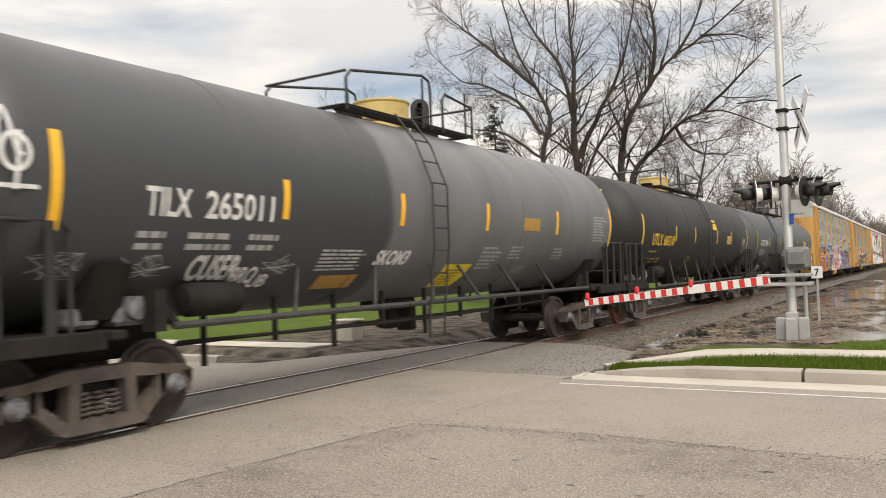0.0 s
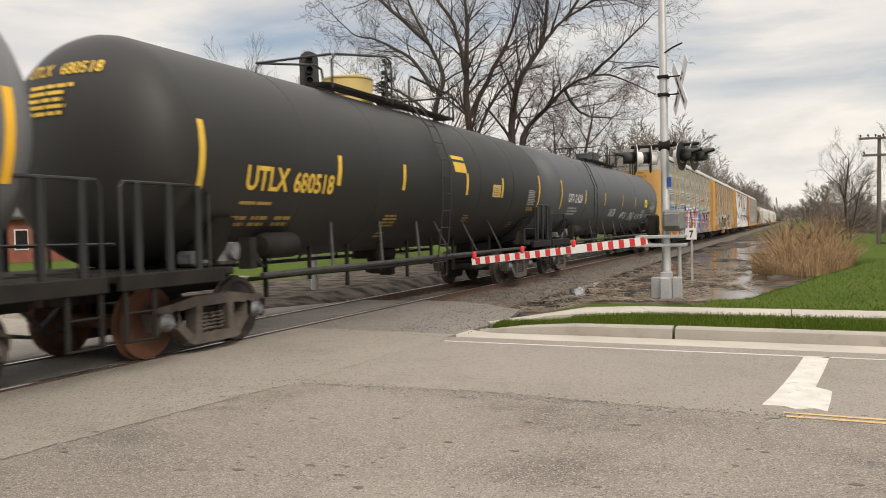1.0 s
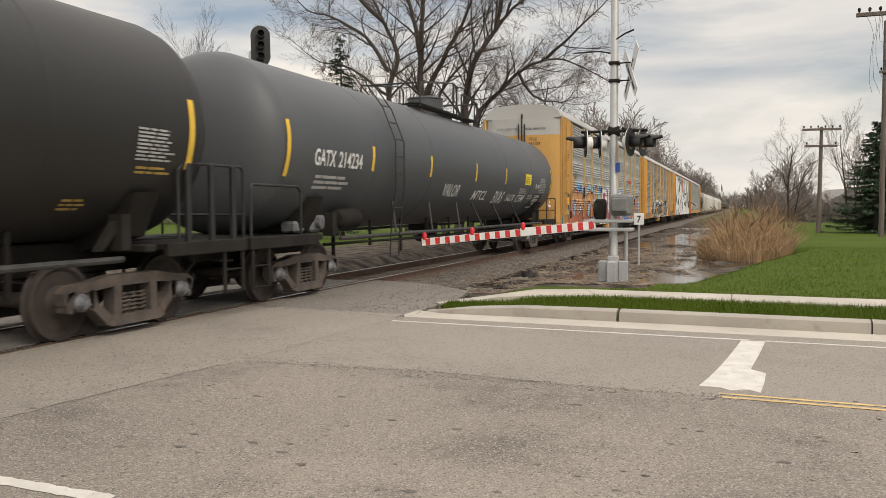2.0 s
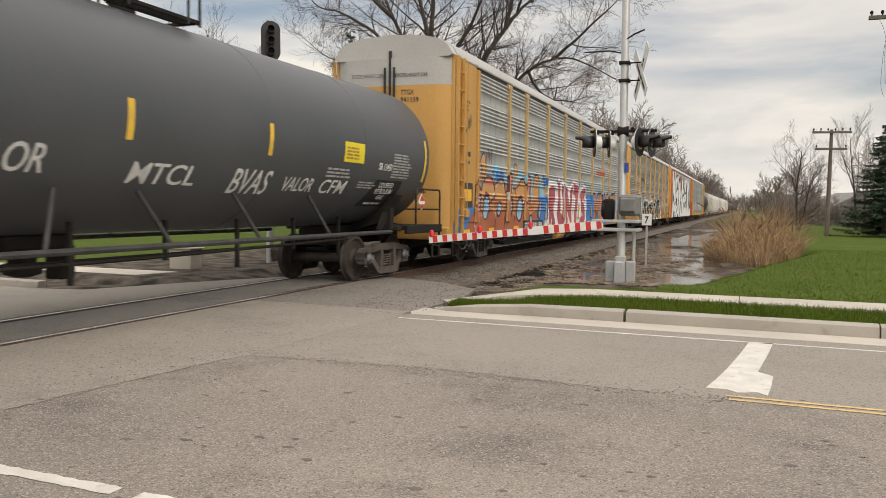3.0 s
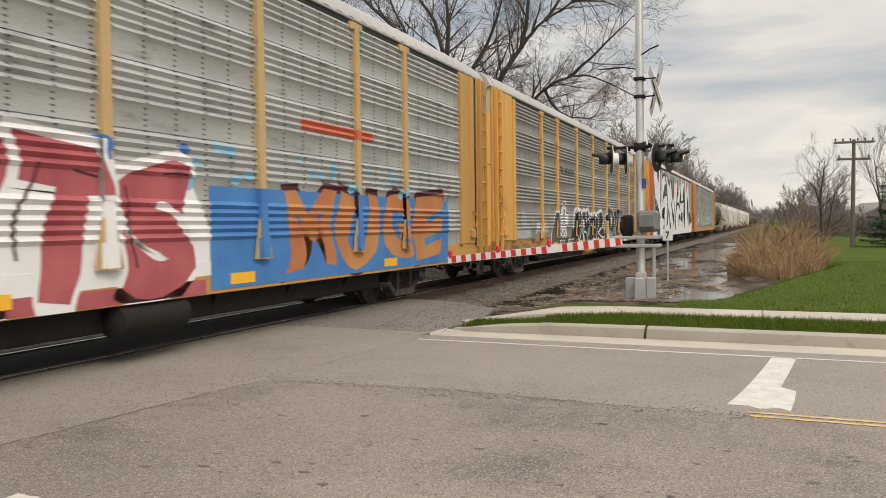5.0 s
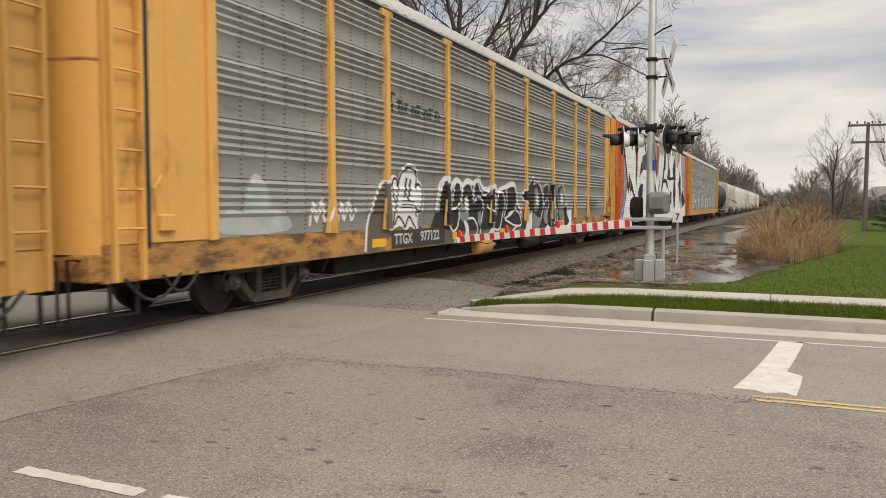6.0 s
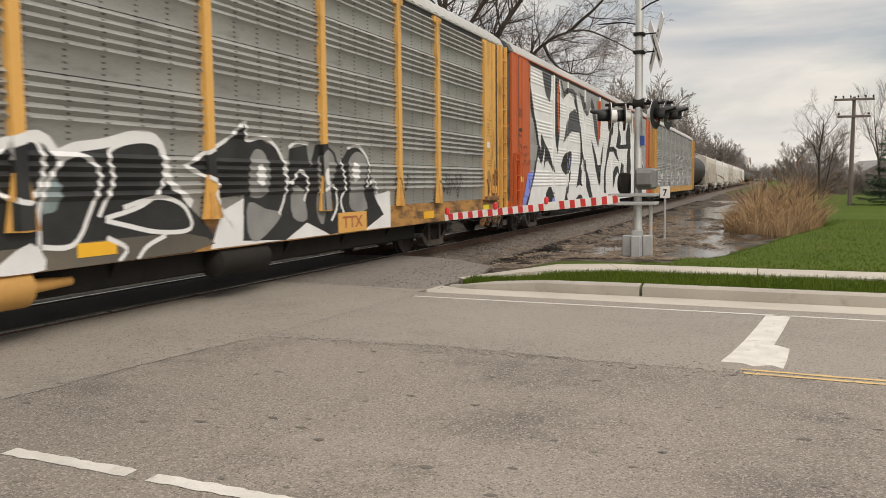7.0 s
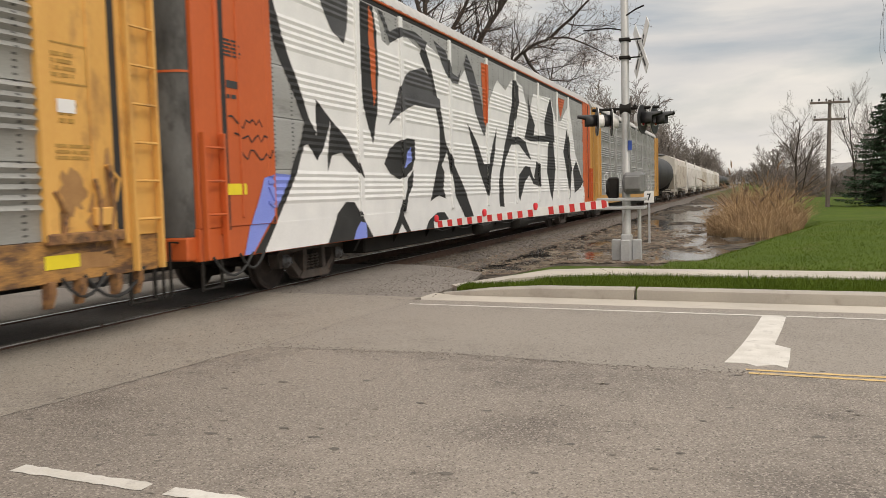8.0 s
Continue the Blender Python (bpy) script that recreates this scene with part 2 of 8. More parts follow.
        vs = [put(p, a0) for p in poly] + [put(p, a1) for p in poly]
        fs = [tuple(range(n))[::-1], tuple(range(n, 2 * n))]
        fs += [(i, (i + 1) % n, (i + 1) % n + n, i + n) for i in range(n)]
        self.add(vs, fs)
        return self

    def lathe(self, prof, axis="y", n=32, at=(0, 0, 0)):
        """Rings of (along, radius) round an axis through at."""
        vs, fs = [], []
        for a, r in prof:
            for k in range(n):
                g = 2 * math.pi * k / n
                c, s = r * math.cos(g), r * math.sin(g)
                p = {"y": (c, a, s), "x": (a, s, c), "z": (s, c, a)}[axis]
                vs.append((p[0] + at[0], p[1] + at[1], p[2] + at[2]))
        for i in range(len(prof) - 1):
            for k in range(n):
                a, b = i * n + k, i * n + (k + 1) % n
                fs.append((a, a + n, b + n, b))
        fs.append(tuple(range(n)))
        fs.append(tuple(range((len(prof) - 1) * n, len(prof) * n))[::-1])
        self.add(vs, fs)
        return self

    def mesh(self, name, material, smooth=True, angle=35, fix=False):
        me = bpy.data.meshes.new(name)
        me.from_pydata(self.v, [], self.f)
        if fix:
            bm = bmesh.new()
            bm.from_mesh(me)
            bmesh.ops.recalc_face_normals(bm, faces=bm.faces)
            bm.to_mesh(me)
            bm.free()
        me.materials.append(material)
        if smooth:
            me.shade_smooth()
            me.set_sharp_from_angle(angle=radians(angle))
        return me


def part(name, geo, material, parent=None, label="", m=None, smooth=True, angle=35, fix=False):
    """Links one mesh as a thing, or as a part under parent."""
    data = geo if isinstance(geo, bpy.types.Mesh) else geo.mesh(name, material, smooth, angle, fix)
    ob = new(name, data)
    if parent is not None:
        ob.parent = parent
    if m is not None:
        ob.matrix_basis = m
    return tagged(ob, label)


def empty(name, m, label, category, group="", kind=""):
    ob = new(name)
    ob.empty_display_size = 0.2
    ob.matrix_basis = m
    return tagged(ob, label, category, group, kind)


# ---- ground, road and track ----
def road_y(y0, x):
    """Lines along the road lean a little against the track's normal."""
    return y0 - 0.045 * (x - 5.0)


LEAN = 0.35                                 # degrees by which the track leans to the right of +y
TRACK_FRAME = Matrix.Translation((0, 10, 0)) @ pose(0, 0, 0, 0, 0, -LEAN) @ Matrix.Translation((0, -10, 0))


def by_rail(x, y):
    """A point at x beside the near rail, at y along it."""
    return (x + (y - 10) * math.tan(radians(LEAN)), y)


def smooth_step(a, b, x):
    k = min(1.0, max(0.0, (x - a) / (b - a)))
    return k * k * (3 - 2 * k)


def ground_height(x, y):
    h = -0.10
    side = y - road_y(11.9, x)
    if x > 2.0:
        lawn = smooth_step(3.0, 4.2, x) * smooth_step(-0.2, 0.3, side) * (1 - smooth_step(16.0, 17.5, y) * (1 - smooth_step(5.8, 7.0, x - min(3.0, max(0, y - 17) * 0.22))))
        mud = smooth_step(15.2, 16.6, y) * (1 - lawn)
        h = h + lawn * 0.20 - mud * 0.16 + (0.13 * noise.noise((x * 0.55, y * 0.30, 0.0)) + 0.12 * noise.noise((x * 1.5, y * 0.7, 3.0)) + 0.05 * noise.noise((x * 3.2, y * 1.6, 7.0)) + 0.02 * noise.noise((x * 5, y * 4, 1.0))) * mud
        h -= 0.035 * mud * smooth_step(22, 27, y) * smooth_step(2.6, 3.6, x) * (1 - smooth_step(45, 60, y))
    elif x < -2.6:
        h = h + smooth_step(0.0, 0.5, side) * 0.14
    elif y > 16:
        h -= 0.25
    if abs(side + 5.5) < 6.4:
        h = min(h, -0.08)
    return h


def steps(*spans):
    out = []
    for a, b, d in spans:
        out += list(np.arange(a, b - 1e-6, d))
    return out + [spans[-1][1]]


gx = steps((-3000, -300, 900), (-300, -60, 60), (-60, -16, 4), (-16, 0, 1.0), (0, 12, 0.25), (12, 30, 2), (30, 90, 10), (90, 300, 70), (300, 3000, 900))
gy = steps((-3000, -300, 900), (-300, -40, 65), (-40, 0, 5), (0, 11, 1.0), (11, 48, 0.3), (48, 120, 4), (120, 400, 40), (400, 4900, 900))
g = Geo()
g.v = [(x, y, ground_height(x, y)) for y in gy for x in gx]
nx = len(gx)
g.f = [(j * nx + i, j * nx + i + 1, (j + 1) * nx + i + 1, (j + 1) * nx + i) for j in range(len(gy) - 1) for i in range(nx - 1)]
M_GROUND = mat("ground_cover", (0.046, 0.076, 0.008), (0.068, 0.098, 0.012), spec=0.1, rough=0.95, scale=0.5, fine=25, bump=0.8, grain=0.5, dirt=(0.11, 0.10, 0.04), dirt_at=0.64)
# mud, gravel and lawn are told apart by a mask that the mesh carries
n_, l_ = M_GROUND.node_tree.nodes, M_GROUND.node_tree.links
p_ = n_["Principled BSDF"]
grass_col = p_.inputs["Base Color"].links[0].from_socket
at_ = n_.new("ShaderNodeAttribute")
at_.attribute_name = "bare"
co_ = n_.new("ShaderNodeTexCoord")
no_ = n_.new("ShaderNodeTexNoise")
no_.inputs["Scale"].default_value, no_.inputs["Detail"].default_value = 2.2, 9
l_.new(co_.outputs["Object"], no_.inputs["Vector"])
mud_ = n_.new("ShaderNodeValToRGB")
mud_.color_ramp.elements[0].position, mud_.color_ramp.elements[0].color = 0.36, (0.022, 0.018, 0.015, 1)
mud_.color_ramp.elements[1].position, mud_.color_ramp.elements[1].color = 0.66, (0.13, 0.108, 0.085, 1)
l_.new(no_.outputs["Fac"], mud_.inputs["Fac"])
ad_ = n_.new("ShaderNodeMath")
ad_.operation = "MULTIPLY_ADD"
ad_.inputs[1].default_value, ad_.inputs[2].default_value = 0.5, -0.25
l_.new(no_.outputs["Fac"], ad_.inputs[0])
su_ = n_.new("ShaderNodeMath")
l_.new(at_.outputs["Fac"], su_.inputs[0])
l_.new(ad_.outputs[0], su_.inputs[1])
ra_ = n_.new("ShaderNodeMapRange")
ra_.inputs["From Min"].default_value, ra_.inputs["From Max"].default_value = 0.42, 0.58
l_.new(su_.outputs[0], ra_.inputs["Value"])
mx_ = n_.new("ShaderNodeMix")
mx_.data_type = "RGBA"
l_.new(ra_.outputs["Result"], mx_.inputs["Factor"])
l_.new(grass_col, mx_.inputs["A"])
l_.new(mud_.outputs["Color"], mx_.inputs["B"])
l_.new(mx_.outputs["Result"], p_.inputs["Base Color"])
ground = part("ground", g, M_GROUND, angle=80)
tagged(ground, "lawn, mud and gravel beside the railway", "ground", kind="structure")
bare = ground.data.attributes.new("bare", "FLOAT", "POINT")


def bare_at(x, y):
    if -2.6 < x < 2.0:
        return 1.0
    if x >= 2.0:
        edge = min(9.0, 5.9 + max(0.0, y - 17.0) * 0.24) + 0.5 * noise.noise((y * 0.4, 0, 5))
        v = 1 - smooth_step(edge - 0.6, edge + 0.5, x)
        if y < 15.2:
            v = 1 - smooth_step(3.0, 3.3, x)
        return v * (1 - 0.5 * smooth_step(60, 120, y))
    return (1 - smooth_step(5.0, 10.0, -x)) if y > 14.6 else (0.75 if y > 11.5 else 0.6)


bare.data.foreach_set("value", [bare_at(v[0], v[1]) for v in g.v])

water = part("puddle_water", Geo().box(1.6, 16.3, -0.60, 11.0, 75.0, -0.262), mat("still_water", (0.05, 0.045, 0.04), (0.035, 0.032, 0.03), rough=0.12, scale=0.7, fine=3, bump=0.02, grain=0))
water.data.materials[0].node_tree.nodes["Principled BSDF"].inputs["Specular IOR Level"].default_value = 0.6
tagged(water, "shallow brown flood water standing in puddles", "puddle", kind="structure")


def sheet(name, poly, z, material, label, thick=0.06, category="road"):
    ob = part(name, Geo().prism(poly, z - thick, z, "z"), material)
    return tagged(ob, label, category, kind="structure")


RX0, RX1 = 0.062, 60.0
crack_pts = [(2.25, 3.4), (2.36, 4.75), (2.47, 5.6), (2.54, 6.12), (2.62, 6.8), (2.75, 7.45)]
near_lane = [(RX1, -4.0), (RX1, road_y(7.5, RX1)), (12.0, road_y(7.5, 12.0)), (5.9, 7.43), (4.76, 7.58)] + crack_pts[::-1] + [(2.1, 1.0), (2.1, -4.0)]
far_lane = [(RX1, road_y(7.5, RX1)), (RX1, road_y(10.95, RX1)), (2.9, road_y(10.95, 2.9)), (2.8, 9.4), crack_pts[-1], (4.76, 7.58), (5.9, 7.43), (12.0, road_y(7.5, 12.0))]
cross = [(2.1, -4.0), (2.1, 1.0)] + crack_pts + [(2.8, 9.4), (2.9, road_y(10.95, 2.9)), (2.95, 11.3), by_rail(RX0 + 0.07, 11.5), by_rail(RX0 + 0.07, -4.0)]
sheet("road_near_lane", near_lane, 0.0, M_ROAD_NEAR, "coarse worn grey asphalt traffic lane", category="road")
sheet("road_far_lane", far_lane, 0.0, M_ROAD_FAR, "smoother beige-grey asphalt traffic lane")
sheet("road_crossing_approach", cross, 0.0, M_ROAD_X, "pale dusty asphalt approach to the rails")
sheet("road_between_rails", [by_rail(-1.30, -4.0), by_rail(-1.30, 16.2), by_rail(-0.135, 16.2), by_rail(-0.135, -4.0)], -0.004, M_XDARK, "dark asphalt between the two rails")
sheet("road_beyond_track", [(-60, -4.0), (-60, road_y(11.0, -60)), (-4.2, road_y(11.0, -4.2)), (-3.4, 11.6), (-2.6, 13.6), by_rail(-1.57, 15.6), by_rail(-1.57, -4.0)], 0.0, M_ROAD_X, "pale asphalt road on the other side of the track")
sheet("apron", [by_rail(0.132, 11.5), by_rail(0.132, 16.3), (1.0, 16.1), (1.9, 15.6), (2.8, 14.7), (3.05, 13.4), (3.02, 12.2), (2.95, 11.3)], 0.0, M_APRON, "grey asphalt apron beside the rails", category="pavement")


def line_strip(name, x0, x1, y0, w, material, label, z=0.004, wob=0.006, seed=1):
    rnd = random.Random(seed)
    n = max(2, int(abs(x1 - x0) / 0.05))
    a, b = [], []
    for i in range(n + 1):
        x = x0 + (x1 - x0) * i / n
        a.append((x, road_y(y0, x) - w / 2 + rnd.uniform(-wob, wob), z))
        b.append((x, road_y(y0, x) + w / 2 + rnd.uniform(-wob, wob), z))
    g = Geo()
    g.add(a + b, [(i, i + 1, n + 2 + i, n + 1 + i) for i in range(n)])
    return tagged(part(name, g, material, smooth=False), label, "road marking", kind="structure")


line_strip("edge_line", 3.05, 40, 10.52, 0.07, M_WHITE_LINE, "thin white line along the road edge")
line_strip("centre_line", 7.34, 40, 7.58, 0.055, M_YELLOW_LINE, "worn yellow centre line", seed=2)
line_strip("centre_line", 7.36, 40, 7.455, 0.055, M_YELLOW_LINE, "worn yellow centre line", seed=6)
line_strip("near_edge_line", 3.4, 4.35, 3.83, 0.11, M_WHITE_LINE, "worn white road edge line", wob=0.009, seed=3)
line_strip("near_edge_line_b", 4.5, 12.0, 3.83, 0.11, M_WHITE_LINE, "worn white road edge line", wob=0.009, seed=4)
bar = Geo()
bar.prism([(7.53, 10.38), (7.79, 10.42), (7.70, 9.5), (7.60, 8.62), (7.73, 8.46), (7.70, 8.0), (7.66, 7.60), (7.58, 7.70), (7.42, 7.63), (7.34, 7.72), (7.17, 7.72), (7.24, 8.1), (7.33, 8.7), (7.42, 9.4)], 0.0, 0.004, "z")
tagged(part("stop_bar", bar, M_WHITE_LINE, smooth=False), "broad worn white stop bar painted on asphalt", "road marking", kind="structure")

# seams and cracks
ck = Geo()
rnd = random.Random(5)


def crack(pts, w):
    fine = []
    for (x0, y0), (x1, y1) in zip(pts, pts[1:]):
        n = max(2, int(math.hypot(x1 - x0, y1 - y0) / 0.06))
        fine += [(x0 + (x1 - x0) * i / n + rnd.uniform(-0.02, 0.02), y0 + (y1 - y0) * i / n + rnd.uniform(-0.02, 0.02)) for i in range(n)]
    for p, q in zip(fine, fine[1:]):
        d = Vector((q[0] - p[0], q[1] - p[1])).normalized()
        k = w * rnd.uniform(0.2, 1.0)
        nrm = Vector((-d.y, d.x)) * k
        ck.add([(p[0] - nrm.x, p[1] - nrm.y, 0.003), (q[0] - nrm.x, q[1] - nrm.y, 0.003), (q[0] + nrm.x, q[1] + nrm.y, 0.003), (p[0] + nrm.x, p[1] + nrm.y, 0.003)], [(0, 1, 2, 3)])


crack(crack_pts, 0.009)
crack([(2.75, 7.45), (4.76, 7.58), (5.9, 7.43), (7.0, 7.35)], 0.006)
crack([(2.75, 7.45), (2.9, 9.4), (3.05, 10.9)], 0.006)
crack([(3.05, 10.9), (2.2, 11.2), (0.4, 11.4)], 0.010)
for i in range(620):
    x, y = rnd.uniform(2.3, 10.5), 3.0 + 4.6 * rnd.random() ** 1.2
    s = 0.006 + 0.045 * rnd.random() ** 5
    n = 7
    ck.add([(x + s * rnd.uniform(0.6, 1.2) * math.cos(6.283 * k / n), y + 0.55 * s * rnd.uniform(0.6, 1.2) * math.sin(6.283 * k / n), 0.003) for k in range(n)], [tuple(range(n))])
tagged(part("road_cracks", ck, M_CRACK, smooth=False), "dark cracks, seams and tar spots in the asphalt", "road crack", kind="stuff")


def sweep(name, path, prof, material, label, category):
    """A cross-section of (offset to the left, height) along (x, y, scale of height)."""
    g = Geo()
    n = len(prof)
    for i, (x, y, k) in enumerate(path):
        a, b = path[max(i - 1, 0)], path[min(i + 1, len(path) - 1)]
        d = Vector((b[0] - a[0], b[1] - a[1])).normalized()
        nrm = Vector((-d.y, d.x))
        g.v += [(x + nrm.x * o, y + nrm.y * o, z * k if z > 0 else z) for o, z in prof]
    for i in range(len(path) - 1):
        g.f += [(i * n + j, i * n + (j + 1) % n, (i + 1) * n + (j + 1) % n, (i + 1) * n + j) for j in range(n)]
    g.f += [tuple(range(n))[::-1], tuple(range((len(path) - 1) * n, len(path) * n))]
    return tagged(part(name, g, material, fix=True, angle=30), label, category, kind="structure")


kerb_path = [(3.08, 11.85, 0.08), (3.2, 11.68, 0.18), (3.45, 11.57, 0.4), (3.9, 11.53, 0.7), (4.6, 11.53, 0.95)] + [(x, road_y(11.52, x), 1.0) for x in (5.95,)]
KY = 11.52
KERB = [(0.0, 0.0), (0.03, 0.13), (0.07, 0.15), (0.22, 0.155), (0.22, -0.1), (0.0, -0.1)]
joints = [2.95, 5.97, 9.0, 12.0, 15.0, 18.0, 40.0]
sweep("kerb", kerb_path, KERB, M_KERB, "pale concrete kerb sloping down to the crossing", "kerb")
for a, b in zip(joints[1:], joints[2:]):
    sweep("kerb", [(a + 0.02, road_y(11.52, a), 1), ((a + b) / 2, road_y(11.52, (a + b) / 2), 1), (b, road_y(11.52, b), 1)], KERB, M_KERB, "pale concrete kerb along the road", "kerb")
sheet("gutter", [(2.95, 11.28), (3.05, road_y(10.95, 3.05)), (40, road_y(10.95, 40)), (40, road_y(11.52, 40)), (5.0, road_y(11.53, 5)), (3.4, 11.56), (2.98, 11.8)], 0.002, M_CONC, "pale concrete gutter along the kerb", category="gutter")
sw_front = [(3.25, 12.15), (3.9, 12.75), (4.6, 13.25), (5.4, 13.48)]
sw_back = [(2.98, 12.55), (3.5, 13.45), (4.2, 14.15), (5.0, 14.45)]


def slab(pts, z0, z1, name="sidewalk"):
    g = Geo()
    n = len(pts)
    zs = [z0 if p[0] < 3.6 else z1 for p in pts]
    g.add([(p[0], p[1], -0.1) for p in pts] + [(p[0], p[1], z) for p, z in zip(pts, zs)], [tuple(range(n))[::-1], tuple(range(n, 2 * n))] + [(i, (i + 1) % n, (i + 1) % n + n, i + n) for i in range(n)])
    return tagged(part(name, g, M_CONC, fix=True), "pale concrete sidewalk slab", "sidewalk", group="sidewalk slabs", kind="structure")


slab(sw_front + sw_back[::-1], 0.04, 0.13)
sx = 5.2
first = True
while sx < 22:
    e = sx + 2.2
    a0 = (5.42, 13.48) if first else (sx + 0.015, road_y(13.48, sx))
    b0 = (5.02, 14.45) if first else (sx + 0.015, road_y(14.45, sx))
    slab([a0, (e, road_y(13.48, e)), (e, road_y(14.45, e)), b0], 0.13, 0.13)
    first = False
    sx = e
# the same on the other side of the track
for a, b in ((-60, -30), (-30, -14), (-14, -9), (-9, -4.3)):
    slab([(a, road_y(13.5, a)), (b, road_y(13.5, b)), (b + 0.25, road_y(14.5, b)), (a, road_y(14.5, a))], 0.05, 0.05)
    sweep("kerb", [(a, road_y(11.0, a), 0.8), (b, road_y(11.0, b), 0.8)], KERB, M_KERB, "pale concrete kerb along the road", "kerb")

# rails, ties and ballast
TRACK = -0.7175
track = empty("railway_track", TRACK_FRAME, "single railway track of steel rails on wooden ties", "railway track", kind="structure")
for x in (0.0, -1.435):
    s = 1 if x == 0 else -1
    prof = [(x - 0.037, 0.0), (x + 0.037, 0.0), (x + 0.037, -0.03), (x + 0.012, -0.045), (x + 0.012, -0.13), (x + 0.07, -0.15), (x + 0.07, -0.165), (x - 0.07, -0.165), (x - 0.07, -0.15), (x - 0.012, -0.13), (x - 0.012, -0.045), (x - 0.037, -0.03)]
    part("rail", Geo().prism(prof, -60, 900, "y"), M_RUST, track, "rusty steel rail")
    part("rail_head", Geo().box(x - 0.031, -60, -0.001, x + 0.031, 900, 0.003), M_STEEL_RAIL, track, "polished steel running surface", smooth=False)
    # dark bed of the flangeway
    part("flangeway", Geo().box(x - 0.14, -4, -0.09, x + 0.14, 16.25, -0.055), M_CRACK, track, "dark dirty groove beside the rail", smooth=False)
bed = [(-3.6, -0.42), (-2.45, -0.17), (1.05, -0.17), (2.3, -0.40)]
part("ballast_bed", Geo().prism(bed + [(2.3, -0.7), (-3.6, -0.7)], 16.25, 900, "y"), M_BALLAST, track, "brown crushed stone ballast")
part("ballast_bed", Geo().prism(bed + [(2.3, -0.7), (-3.6, -0.7)], -60, -4, "y"), M_BALLAST, track, "brown crushed stone ballast")
tie_me = Geo().box(-1.3, -0.11, -0.34, 1.3, 0.11, -0.155, 0.015).mesh("tie", M_TIE)
plate_me = Geo().box(-0.1, -0.09, -0.156, 0.1, 0.09, -0.146, 0.004).mesh("tie_plate", M_RUST)
for i in range(150):
    y = 16.55 + i * 0.54
    t_ob = part("tie", tie_me, None, track, m=pose(TRACK + random.uniform(-0.04, 0.04), y, random.uniform(-0.008, 0.012), 0, 0, random.uniform(-1, 1)))
    if i < 40:
        part("tie_plate", plate_me, None, t_ob, m=pose(0.7175, 0, 0))


def scatter(name, n, place, make, material, label, category, seed):
    """Many small pieces in one mesh."""
    r = random.Random(seed)
    g = Geo()
    for _ in range(n):
        p = place(r)
        if p is not None:
            make(g, p, r)
    return tagged(part(name, g, material, smooth=False), label, category, kind="stuff")


OCTA = [(1, 0, 0), (-1, 0, 0), (0, 1, 0), (0, -1, 0), (0, 0, 1), (0, 0, -1)]
OCTF = [(0, 2, 4), (2, 1, 4), (1, 3, 4), (3, 0, 4), (2, 0, 5), (1, 2, 5), (3, 1, 5), (0, 3, 5)]


def stone(g, p, r):
    s = r.uniform(0.015, 0.045)
    q = Euler((r.uniform(0, 6), r.uniform(0, 6), r.uniform(0, 6))).to_matrix()
    g.add([Vector(p) + q @ Vector((v[0] * s * r.uniform(0.6, 1.3), v[1] * s * r.uniform(0.6, 1.3), v[2] * s * 0.7)) for v in OCTA], OCTF)


def bed_z(x):
    for (xa, za), (xb, zb) in zip(bed, bed[1:]):
        if xa <= x <= xb:
            return za + (zb - za) * (x - xa) / (xb - xa)
    return -0.3


def on_bed(r):
    y = 16.3 + 26 * r.random() ** 1.6
    x = r.uniform(-3.2, 2.7)
    return (x, y, bed_z(x) + 0.01 if x < 2.2 else max(ground_height(x, y), -0.40) + 0.01)


scatter("ballast_stones", 9000, on_bed, stone, M_STONE, "loose brown and grey ballast stones", "ballast", 11).matrix_basis = TRACK_FRAME


def on_apron_edge(r):
    y = r.uniform(11.4, 15.4)
    return (r.uniform(1.6, 3.1) if r.random() < 0.7 else r.uniform(0.4, 3.0), y, 0.004)


def pebble(g, p, r, k=1.0):
    s = r.uniform(0.006, 0.02) * k
    g.add([Vector(p) + Vector((v[0] * s, v[1] * s, v[2] * s * 0.7)) for v in OCTA], OCTF)




def on_seam(r):
    x = r.uniform(2.4, 7.5)
    y = 7.5 - 0.04 * (x - 4) + r.gauss(0, 0.10)
    if r.random() < 0.3:
        x, y = r.uniform(1.2, 3.4), r.uniform(6.0, 9.0)
    return (x, y, 0.003)


scatter("seam_gravel", 750, on_seam, lambda g, p, r: pebble(g, p, r, 0.5), M_STONE, "fine loose grit along the asphalt seam", "gravel", 17)
scatter("apron_gravel", 380, on_apron_edge, pebble, M_STONE, "small loose gravel lying on the asphalt", "gravel", 12)


def on_mud(r):
    x, y = r.uniform(1.2, 6.5), 15.6 + 22 * r.random() ** 1.5
    if bare_at(x, y) < 0.5:
        return None
    return (x, y, max(ground_height(x, y), bed_z(x) if x < 2.3 else -1) + 0.015)


def stalk(g, p, r):
    a, l = r.uniform(0, 6.28), r.uniform(0.08, 0.45)
    d = Vector((math.cos(a), math.sin(a), r.uniform(-0.05, 0.12))) * l
    w = Vector((-math.sin(a), math.cos(a), 0)) * r.uniform(0.004, 0.011)
    p = Vector(p)
    g.add([p - w, p + w, p + d + w * 0.5, p + d - w * 0.5, p + d * 0.5 + Vector((0, 0, 0.015))], [(0, 1, 4), (1, 2, 4), (2, 3, 4), (3, 0, 4)])


scatter("dead_stalks", 3200, on_mud, stalk, M_STICK, "flattened dead reed stalks and sticks in mud", "debris", 13)


